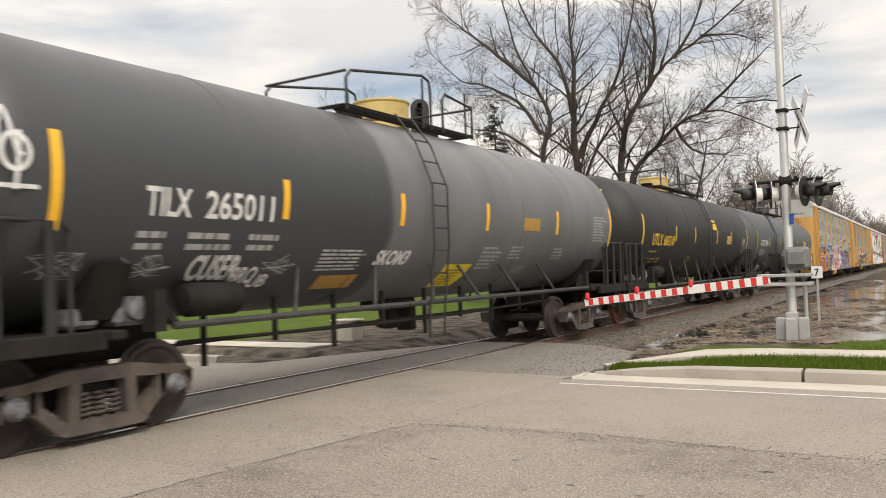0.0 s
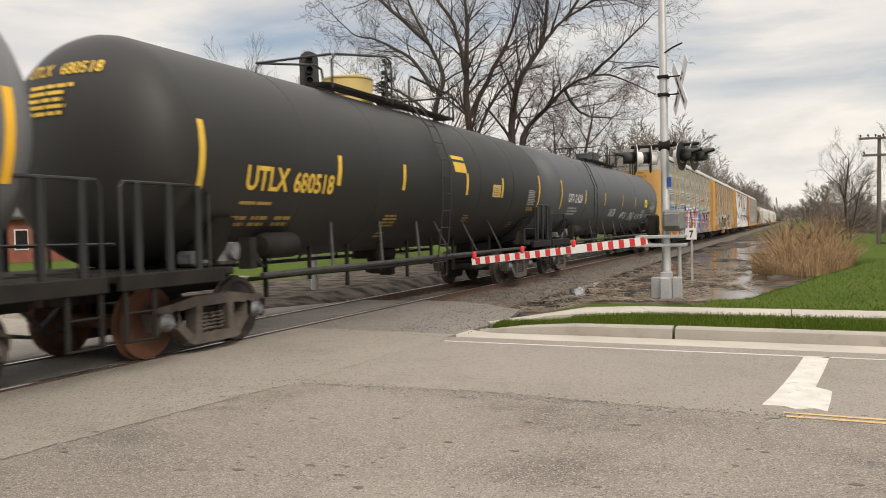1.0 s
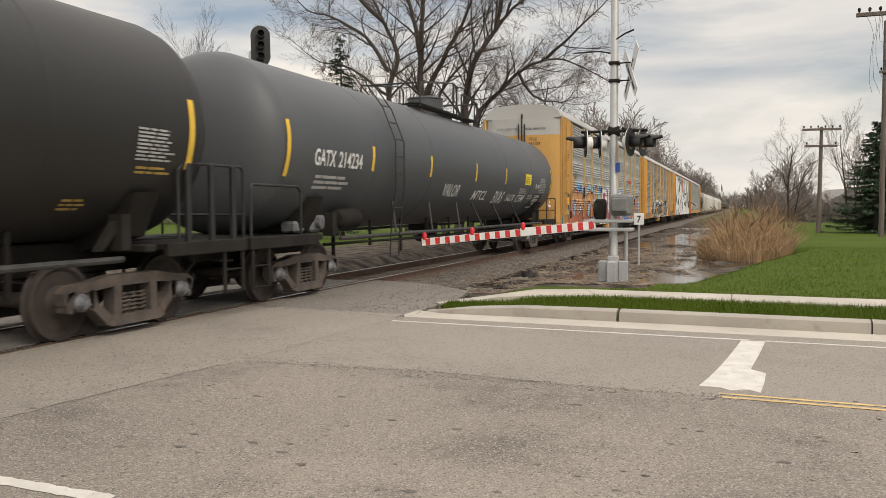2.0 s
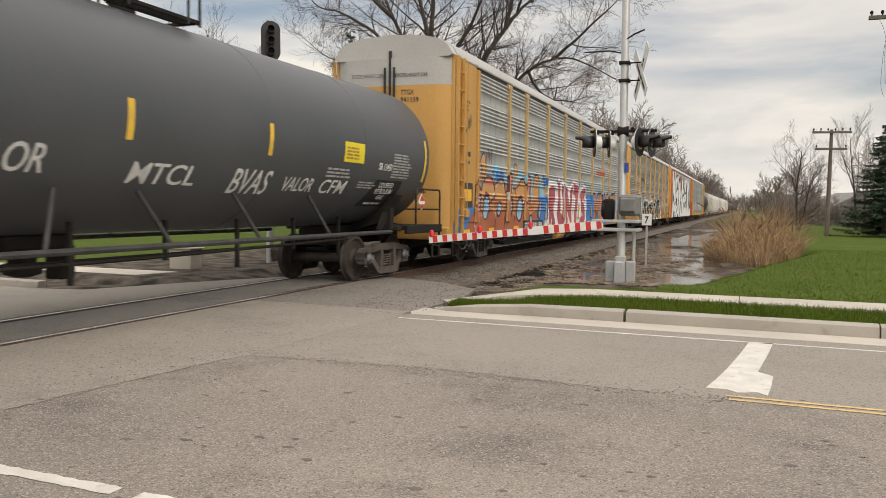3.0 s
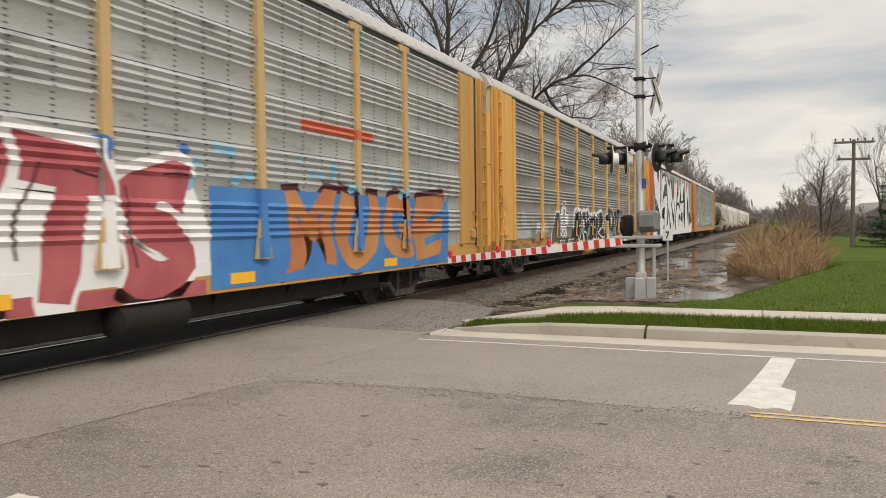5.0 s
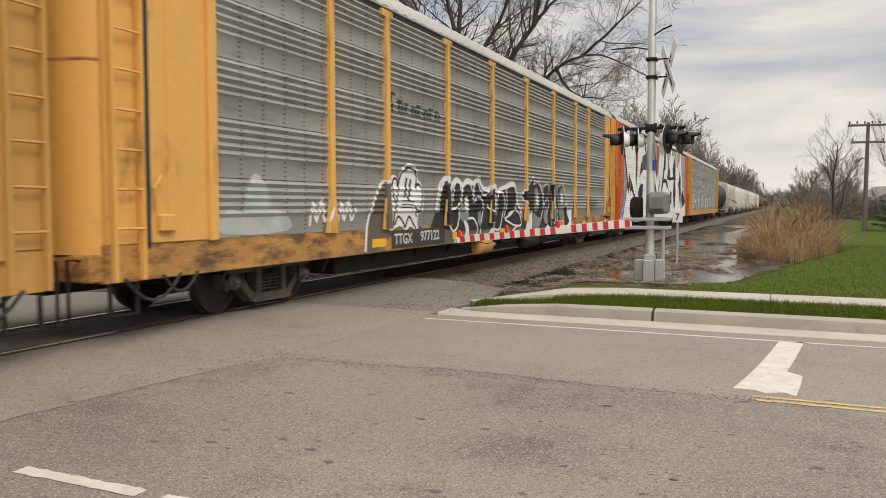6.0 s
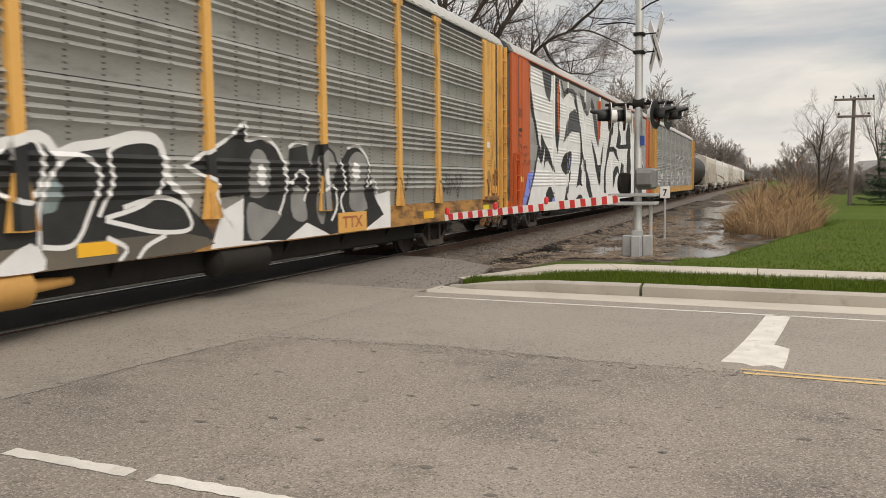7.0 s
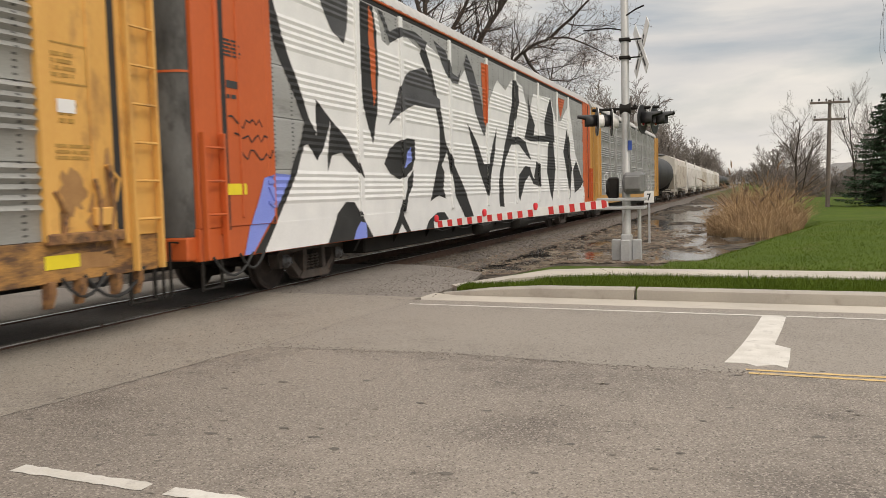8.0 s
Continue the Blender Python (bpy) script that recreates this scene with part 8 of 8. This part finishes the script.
def grow(wood, twigs, buds, p, d, length, r, level, top, rnd, spread, droop, thin=0.004):
    """One limb and, from it, its branches down to the twigs."""
    n = (9, 7, 5, 4, 3)[level]
    pts, rs = [p.copy()], [r]
    step = length / n
    bend = (0.09, 0.13, 0.18, 0.26, 0.32)[level]
    lift = (0.05, 0.07, 0.05, 0.03, 0.02)[level] - (droop if level >= 2 else 0)
    for i in range(n):
        d = (d + Vector((rnd.uniform(-bend, bend), rnd.uniform(-bend, bend), rnd.uniform(-bend, bend) * 0.7 + lift))).normalized()
        p = p + d * step
        pts.append(p.copy())
        rs.append(max(thin, r * (1 - 0.82 * (i + 1) / n)))
    g = wood if level < 2 else twigs
    g.tube(pts, rs, (10, 7, 5, 3, 3)[level], caps=False)
    if level >= top:
        if buds is not None:
            for q in pts[1:]:
                if rnd.random() < 0.75:
                    s = rnd.uniform(0.010, 0.026)
                    o = Vector((rnd.uniform(-0.04, 0.04), rnd.uniform(-0.04, 0.04), rnd.uniform(-0.04, 0.04)))
                    u = Vector((rnd.uniform(-1, 1), rnd.uniform(-1, 1), rnd.uniform(-1, 1))).normalized() * s
                    w = u.orthogonal().normalized() * s * 0.8
                    c = q + o
                    buds.add([c - u, c - w, c + u, c + w], [(0, 1, 2, 3)])
        return
    kids = (9, 8, 7, 6)[level]
    start = (0.22, 0.18, 0.12, 0.1)[level]
    for k in range(kids):
        f = start + (1 - start) * (k + rnd.uniform(0.1, 0.9)) / kids
        x = f * n
        i = min(int(x), n - 1)
        q = pts[i].lerp(pts[i + 1], x - i)
        t = (pts[i + 1] - pts[i]).normalized()
        a = t.orthogonal().normalized()
        a.rotate(Matrix.Rotation(rnd.uniform(0, 6.2832), 3, t))
        ang = radians(rnd.uniform(24, 52)) * spread
        dd = (t * math.cos(ang) + a * math.sin(ang)).normalized()
        ll = length * (1.05 - 0.55 * f) * rnd.uniform(0.5, 0.72)
        grow(wood, twigs, buds, q, dd, ll, max(thin * 1.5, (r * (1 - 0.8 * f)) * rnd.uniform(0.45, 0.65)), level + 1, top, rnd, spread, droop, thin)


def bare_tree(place, stems, seed, label, top=4, buds=True, spread=1.0, twig_mat=None, droop=0.0, group="", thin=0.0038):
    """A leafless tree; stems are (lean x, lean y, length, radius, foot x, foot y)."""
    rnd = random.Random(seed)
    tree = empty("bare_tree", pose(*place), label, "tree", group)
    wood, twigs, bg = Geo(), Geo(), Geo() if buds else None
    for lx, ly, length, r, fx, fy in stems:
        grow(wood, twigs, bg, Vector((fx, fy, -0.2)), Vector((lx, ly, 1)).normalized(), length, r, 0, top, rnd, spread, droop, thin)
    part("trunk", wood, M_BARK, tree, angle=80)
    part("crown", twigs, twig_mat or M_TWIG, tree, "bare twiggy crown", angle=80)
    if buds:
        part("bud_haze", bg, M_BUD, tree, "tiny red-brown spring buds", smooth=False)
    return tree


def limb(wood, twigs, buds, guide, r, rnd, foot, per_metre=1.8):
    """A heavy limb that follows a few places (x, z) and throws out branches on all sides."""
    def depth(q):
        """Limbs lean out of one plane, and meet where they fork."""
        return foot + 1.1 * math.sin(0.55 * q.x) + 0.5 * math.sin(0.45 * q.z)

    pts = []
    n = len(guide)
    for i in range(n - 1):
        a, b, c, d = (Vector((guide[min(max(i + j, 0), n - 1)][0], 0, guide[min(max(i + j, 0), n - 1)][1])) for j in (-1, 0, 1, 2))
        for j in range(4):
            t = j / 4
            q = 0.5 * (2 * b + (c - a) * t + (2 * a - 5 * b + 4 * c - d) * t * t + (3 * b - a - 3 * c + d) * t ** 3)
            pts.append(q + Vector((rnd.uniform(-0.04, 0.04), depth(q), rnd.uniform(-0.04, 0.04))))
    tip = Vector((guide[-1][0], 0, guide[-1][1]))
    pts.append(tip + Vector((0, depth(tip), 0)))
    m = len(pts)
    rs = [max(0.012, r * (1 - 0.9 * (i / (m - 1)) ** 0.8)) for i in range(m)]
    wood.tube(pts, rs, 9, caps=False)
    total = sum((b - a).length for a, b in zip(pts, pts[1:]))
    for k in range(int(total * per_metre)):
        f = 0.12 + 0.88 * (k + rnd.random()) / int(total * per_metre)
        x = min(f * (m - 1), m - 1.001)
        i = int(x)
        q, t = pts[i].lerp(pts[i + 1], x - i), (pts[i + 1] - pts[i]).normalized()
        if q.z < 4.5:
            continue
        a = t.orthogonal().normalized()
        a.rotate(Matrix.Rotation(rnd.uniform(0, 6.2832), 3, t))
        ang = radians(rnd.uniform(28, 65))
        d = (t * math.cos(ang) + a * math.sin(ang) + Vector((0, 0, 0.12))).normalized()
        grow(wood, twigs, buds, q, d, rnd.uniform(1.6, 3.6) * (1.15 - 0.45 * f), max(0.014, rs[i] * rnd.uniform(0.35, 0.5)), 2, 4, rnd, 1.15, 0.0, 0.0042)


def spreading_tree(place, foot_depth, limbs, seed, label):
    """A broad old tree built limb by limb; each limb is its radius and its way in (x, z)."""
    rnd = random.Random(seed)
    tree = empty("bare_tree", pose(*place), label, "tree")
    wood, twigs, buds = Geo(), Geo(), Geo()
    for r, guide in limbs:
        limb(wood, twigs, buds, [(x - place[0], z - place[2]) for x, z in guide], r, rnd, foot_depth)
    part("trunk", wood, M_BARK, tree, "dark ridged trunk and limbs", angle=80)
    part("crown", twigs, M_TWIG, tree, "bare twiggy crown", angle=80)
    part("bud_haze", buds, M_BUD, tree, "tiny red-brown spring buds", smooth=False)
    return tree


spreading_tree((-7.2, 38.0, -0.1), 0.0, [
    (0.28, [(-6.8, -0.2), (-6.9, 3.1), (-7.2, 6.4), (-7.1, 9.2), (-7.0, 11.2), (-7.2, 13.2), (-7.6, 18.5)]),
    (0.21, [(-7.4, -0.1), (-8.0, 3.1), (-8.6, 6.9), (-8.1, 8.9), (-8.8, 10.9), (-9.7, 12.8), (-11.4, 18.0)]),
    (0.11, [(-8.5, 8.2), (-9.5, 9.8), (-11.4, 11.0), (-13.7, 11.9), (-16.4, 14.3)]),
    (0.13, [(-7.1, 9.0), (-7.6, 11.5), (-9.0, 13.8), (-10.5, 17.5)]),
    (0.15, [(-7.1, 7.0), (-5.9, 9.3), (-5.1, 10.9), (-4.6, 12.7), (-4.1, 17.0)]),
    (0.12, [(-8.7, 10.6), (-11.3, 13.0), (-13.9, 15.0), (-16.5, 17.2)]),
    (0.08, [(-8.6, 7.0), (-10.4, 8.4), (-12.6, 9.0), (-14.4, 10.2)])], 4, "broad bare maple with spreading limbs and reddish buds")
spreading_tree((-5.2, 38.0, -0.1), 0.4, [
    (0.27, [(-5.4, -0.2), (-5.3, 3.0), (-5.1, 6.5), (-4.6, 8.6), (-3.5, 10.3), (-2.4, 11.5), (1.3, 13.3)]),
    (0.13, [(-3.6, 10.1), (-3.3, 12.5), (-3.7, 14.7), (-3.9, 17.0)]),
    (0.15, [(-5.9, -0.1), (-6.7, 3.1), (-6.6, 6.1), (-5.4, 8.2), (-4.6, 9.2), (-3.2, 13.3)]),
    (0.18, [(-5.0, -0.1), (-4.8, 3.0), (-4.7, 5.9), (-3.5, 7.3), (-2.5, 8.2), (-1.2, 8.6), (0.1, 8.3), (2.0, 7.2)]),
    (0.10, [(-2.5, 11.4), (-1.4, 13.2), (-0.5, 17.0)]),
    (0.09, [(-1.3, 8.6), (0.2, 9.5), (1.4, 10.3), (2.4, 10.9)]),
    (0.07, [(-1.2, 12.2), (0.3, 11.8), (1.7, 11.0)]),
    (0.09, [(-2.6, 8.1), (-1.9, 7.0), (-0.7, 6.6), (0.5, 6.7)])], 9, "broad bare maple leaning towards the track")
bare_tree((-9.8, 42.5, -0.1), [(-0.1, 0.1, 9.0, 0.2, 0, 0)], 12, "slimmer bare tree behind the maples", top=3, spread=1.0)
bare_tree((-4.3, 45.0, -0.3), [(0.10, 0.1, 9.0, 0.17, 0, 0), (-0.2, 0.0, 8.0, 0.14, 0.3, 0)], 15, "bare tree with drooping fine twigs", spread=1.1, droop=0.08)
bare_tree((-18.9, 37.0, 0), [(0.05, 0, 9.0, 0.09, 0, 0), (-0.15, 0, 8.5, 0.08, 0.5, 0), (0.25, 0, 7.5, 0.07, -0.4, 0)], 21, "slender bare saplings behind the track", top=3, buds=False, spread=0.6)
bare_tree((-13.7, 37.5, 0), [(0.15, 0, 8.2, 0.10, 0, 0), (0.35, 0, 7.0, 0.07, 0.3, 0)], 22, "slender bare saplings behind the track", top=3, buds=False, spread=0.7)
bare_tree((11.0, 62.0, -0.1), [(0.02, 0, 6.0, 0.13, 0, 0), (0.2, 0, 4.6, 0.08, 0.1, 0)], 31, "bare tree behind the reeds", top=3, spread=1.1, buds=False, twig_mat=M_FAR_TWIG_HAZE)
bare_tree((15.2, 66.0, -0.1), [(-0.05, 0, 7.0, 0.09, 0, 0), (0.1, 0, 6.0, 0.08, 0.4, 0)], 32, "slender bare tree behind the spruces", top=3, spread=0.6, buds=False, twig_mat=M_FAR_TWIG_HAZE)

# woods along the line: a few trees copied to many places
kinds = [
    bare_tree((-9, 120, -0.2), [(0.05, 0, 11.5, 0.2, 0, 0), (-0.25, 0.1, 9, 0.14, 0.5, 0)], 41, "bare tree in the woods along the line", top=3, buds=False, twig_mat=M_FAR_TWIG_HAZE, thin=0.026, group="woods along the line"),
    bare_tree((-13, 135, -0.2), [(-0.1, 0, 12.5, 0.22, 0, 0), (0.3, 0.1, 9, 0.14, 0.5, 0)], 42, "bare tree in the woods along the line", top=3, buds=False, twig_mat=M_FAR_TWIG_HAZE, thin=0.026, group="woods along the line"),
]
bushes = [
    bare_tree((10.8, 84, -2.0), [(0.1, 0, 4.2, 0.06, 0, 0), (-0.4, 0.1, 3.6, 0.05, 0.5, 0), (0.5, -0.1, 3.4, 0.05, -0.5, 0), (-0.1, 0.3, 4.5, 0.05, 1.2, 0)], 43, "bare grey-brown thicket beside the line", top=3, buds=False, twig_mat=M_FAR_TWIG_HAZE, thin=0.012, group="thicket beside the line"),
    bare_tree((12.9, 88, -2.0), [(0.3, 0, 4.0, 0.06, 0, 0), (-0.2, 0.1, 4.6, 0.05, 0.7, 0), (-0.6, -0.1, 3.2, 0.05, -0.5, 0), (0.1, 0.3, 4.2, 0.05, -1.2, 0)], 44, "bare grey-brown thicket beside the line", top=3, buds=False, twig_mat=M_FAR_TWIG_HAZE, thin=0.012, group="thicket beside the line"),
]
rnd = random.Random(77)
for i in range(46):
    y = 105 + 420 * (i / 46) ** 1.25 + rnd.uniform(-4, 4)
    x = -5.5 - rnd.uniform(0, 11) + y * 0.004
    copy_thing(kinds[i % 2], pose(x, y, -0.2, 0, 0, rnd.uniform(0, 360)))
for i in range(22):
    y = 150 + 420 * i / 22
    x = 10 + rnd.uniform(0, 10) + (y - 150) * 0.016
    copy_thing(bushes[i % 2], pose(x, y, -0.6, 0, 0, rnd.uniform(0, 360)))
for i in range(20):
    y = rnd.uniform(72, 125)
    x = 9.2 + (y - 72) * 0.03 + rnd.uniform(0, 16)
    copy_thing(bushes[i % 2], pose(x, y, -2.3, 0, 0, rnd.uniform(0, 360)))
for x, y in ((15.5, 150), (24, 120), (30, 112), (12.5, 230), (16, 260), (36, 105), (20, 190)):
    copy_thing(kinds[int(x) % 2], pose(x, y, -4.0, 0, 0, rnd.uniform(0, 360)))
for i in range(26):
    copy_thing(kinds[i % 2], pose(-22 + 2.4 * i, 640 + rnd.uniform(-25, 25), -3.0, 0, 0, rnd.uniform(0, 360)))
# behind the train and the camera's left
for i in range(14):
    copy_thing(kinds[i % 2], pose(-30 - rnd.uniform(0, 40), 48 + rnd.uniform(0, 50), -4.5, 0, 0, rnd.uniform(0, 360)))


def spruce(place, h, r, seed, label, thin=1.0):
    rnd = random.Random(seed)
    t = empty("spruce", pose(*place), label, "spruce tree")
    part("trunk", Geo().tube([(0, 0, -0.2), (0, 0, h * 0.6), (0, 0, h)], [0.13, 0.07, 0.01], 8), M_BARK, t)
    g, w = Geo(), Geo()
    n = int(150 * thin * h / 6)
    for i in range(n):
        f = (i + rnd.random()) / n
        z = h * (0.05 + 0.95 * f)
        l = r * (1 - f) ** 0.85 * rnd.uniform(0.65, 1.1) + 0.12
        a = rnd.uniform(0, 6.2832)
        d = Vector((math.cos(a), math.sin(a), 0))
        pts = [Vector((0, 0, z)) + d * l * q + Vector((0, 0, -0.28 * l * q + 0.22 * l * q * q)) for q in (0, 0.35, 0.7, 1.0)]
        w.tube(pts, [0.02, 0.014, 0.009, 0.004], 3, caps=False)
        for k in range(int(10 + 34 * l)):
            q = rnd.uniform(0.12, 1.0)
            p = Vector((0, 0, z)) + d * l * q + Vector((0, 0, -0.28 * l * q + 0.22 * l * q * q))
            s = d.cross(Vector((0, 0, 1))) * rnd.choice((-1, 1))
            tip = p + (d * rnd.uniform(0.3, 1.0) + s * rnd.uniform(0.2, 1.0)).normalized() * rnd.uniform(0.14, 0.34) * (1.15 - 0.5 * q) + Vector((0, 0, rnd.uniform(-0.16, 0.02)))
            u = (tip - p).cross(Vector((0, 0, 1))).normalized() * rnd.uniform(0.02, 0.05)
            m_ = p.lerp(tip, 0.5) + Vector((0, 0, 0.03))
            g.add([p, m_ - u, tip, m_ + u], [(0, 1, 2, 3)])
    part("branchwork", w, M_BARK, t)
    part("needles", g, M_NEEDLE, t, "drooping dark green needle sprays", smooth=False)
    return t


spruce((14.6, 50.0, -0.05), 6.2, 2.7, 1, "dense dark green spruce on the lawn", 1.5)
spruce((17.6, 53.0, -0.05), 6.8, 2.8, 2, "dense dark green spruce on the lawn", 1.2)
spruce((15.8, 57.5, -0.05), 5.4, 2.0, 5, "smaller green spruce among the others")
spruce((-10.9, 36.6, -0.1), 10.2, 2.0, 3, "ragged narrow pine among bare trees", 0.5)

# dry reeds
rnd = random.Random(8)
g, pl_ = Geo(), Geo()
for i in range(5200):
    a, q = rnd.uniform(0, 6.2832), math.sqrt(rnd.random())
    x, y = 7.75 + 1.62 * q * math.cos(a), 32.0 + 3.6 * q * math.sin(a)
    z = ground_height(x, y)
    h = rnd.uniform(0.7, 2.25) * (1.12 - 0.62 * q * q) * (0.9 + 0.75 * noise.noise((x * 1.6, y * 1.1, 2.0)))
    if x < 7.0:
        h *= 0.72
    lean = Vector((rnd.gauss(0, 0.42) + (x - 7.75) * 0.10, rnd.gauss(0, 0.2), 0))
    p = Vector((x, y, z))
    w = Vector((rnd.uniform(-1, 1), rnd.uniform(-0.4, 0.4), 0)).normalized() * rnd.uniform(0.005, 0.011)
    mid, tip = p + lean * 0.3 * h + Vector((0, 0, h * 0.55)), p + lean * h + Vector((0, 0, h * rnd.uniform(0.85, 1.0)))
    g.add([p - w, p + w, mid + w * 0.8, mid - w * 0.8, tip], [(0, 1, 2, 3), (3, 2, 4)])
    for k in range(2):
        q0 = mid.lerp(tip, rnd.uniform(-0.6, 0.7))
        e = q0 + Vector((rnd.uniform(-0.3, 0.3), rnd.uniform(-0.3, 0.3), rnd.uniform(-0.12, 0.2)))
        g.add([q0 - w, q0 + w, e], [(0, 1, 2)])
    if rnd.random() < 0.07 and h > 1.2:
        u = (tip - mid).normalized()
        pl_.tube([tip - u * 0.10, tip, tip + u * 0.12, tip + u * 0.2 + lean * 0.1], [0.008, 0.03, 0.022, 0.004], 5, caps=False)
reeds = tagged(part("reed_bed", g, M_REED, smooth=False), "clump of tall dry tan reeds beside the water", "reeds", kind="stuff")
part("plumes", pl_, M_PLUME, reeds, "dark brown seed heads")


def utility_pole(place, h, arms, label, lean=0.0):
    t = empty("utility_pole", pose(*place, 0, lean, 0), label, "utility pole")
    part("pole", Geo().tube([(0, 0, -0.3), (0, 0, h * 0.5), (0, 0, h)], [0.125, 0.11, 0.085], 12), M_POLE, t)
    for z, w, n in arms:
        a = part("crossarm", Geo().box(-w / 2, -0.16, z - 0.06, w / 2, -0.05, z + 0.06, 0.01), M_POLE, t)
        for k in range(n):
            x = -w / 2 + 0.08 + k * (w - 0.16) / (n - 1)
            part("insulator", Geo().lathe([(0.06, 0.015), (0.10, 0.02), (0.11, 0.045), (0.15, 0.04), (0.16, 0.05), (0.20, 0.035), (0.22, 0.01)], "z", 8, (x, -0.1, z)), M_DARK, a, fix=True)
    return t


utility_pole((11.72, 49.3, -0.1), 6.0, ((5.85, 1.95, 6), (4.95, 1.6, 2)), "old wooden trackside pole with two crossarms", lean=0.7)
near_pole = utility_pole((12.45, 28.2, -0.1), 7.9, ((7.42, 3.3, 12),), "tall wooden pole with a long insulator crossarm")
utility_pole((14.0, 44.0, -0.1), 10.4, ((8.0, 0.5, 2),), "tall plain wooden utility pole")
rnd = random.Random(4)
for k in range(5):
    x = -1.35 + k * 0.12
    pts = [(x + 0.10 * math.sin(i * 0.7 + k) + 0.03 * i, -0.1 + 0.05 * math.cos(i + k), 7.35 - i * rnd.uniform(0.18, 0.32)) for i in range(9)]
    part("loose_wire", Geo().tube(pts, 0.006, 4), M_BLACK, near_pole, "thin wire hanging from the crossarm")


def house(place, w, d, h, yaw, wall_m, roof_m, label):
    t = empty("house", pose(*place, 0, 0, yaw), label, "house")
    part("wall", Geo().prism([(-w / 2, 0), (w / 2, 0), (w / 2, h), (0, h + w * 0.28), (-w / 2, h)], -d / 2, d / 2, "y"), wall_m, t, fix=True, smooth=False)
    for sx in (-1, 1):
        part("roof", Geo().prism([(sx * (w / 2 + 0.4), h - 0.2), (0, h + w * 0.28 + 0.05), (0, h + w * 0.28 + 0.22), (sx * (w / 2 + 0.45), h - 0.02)], -d / 2 - 0.35, d / 2 + 0.35, "y"), roof_m, t, fix=True, smooth=False)
    for k in range(3):
        x = -w / 3 + k * w / 3
        wi = part("window", Geo().box(x - 0.5, -d / 2 - 0.05, 0.9, x + 0.5, -d / 2 - 0.01, 2.2, 0.01), M_WHITE, t, "white-framed window")
        part("pane", Geo().box(x - 0.42, -d / 2 - 0.065, 0.98, x + 0.42, -d / 2 - 0.052, 2.12), M_DARK, wi)
    for k in range(3):
        y = -d / 3 + k * d / 3
        wi = part("window", Geo().box(w / 2 + 0.01, y - 0.5, 0.9, w / 2 + 0.05, y + 0.5, 2.2, 0.01), M_WHITE, t, "white-framed window")
        part("pane", Geo().box(w / 2 + 0.052, y - 0.42, 0.98, w / 2 + 0.065, y + 0.42, 2.12), M_DARK, wi)
    return t


M_BRICK = mat("red_brick", (0.30, 0.10, 0.07), (0.22, 0.075, 0.055), rough=0.9, scale=2, fine=14, bump=0.3)
M_SHINGLE = mat("dark_shingles", (0.07, 0.065, 0.06), (0.10, 0.09, 0.08), rough=0.95, scale=1, fine=10, bump=0.4)
M_SIDING = mat("grey_siding", (0.26, 0.26, 0.27), (0.20, 0.20, 0.21), rough=0.8, scale=1, fine=10)
house((-41.0, 40.0, -0.1), 9.0, 11.0, 3.0, 0, M_BRICK, M_SHINGLE, "single-storey red brick house with a dark roof")
house((23.5, 150.0, -0.6), 8.0, 8.0, 2.6, 20, M_SIDING, mat("pale_shingles", (0.20, 0.19, 0.18), (0.26, 0.25, 0.24), rough=0.95, scale=1, fine=10, bump=0.4), "small grey house behind bare trees")


# ---- what moves ----
def motions():
    ts = [i * 0.5 for i in range(17)]
    for ob, s in CARS:
        walk(ob, [(t, TRACK_FRAME @ pose(TRACK, s - travelled(t), 0)) for t in ts])
    for ob, y in WHEELS:
        rows = []
        for k in range(0, 241):
            t = k / 30
            rows.append((t, pose(0, y, R_WHEEL, math.degrees(travelled(t) / R_WHEEL) % 360.0, 0, 0)))
        walk(ob, rows)


motions()
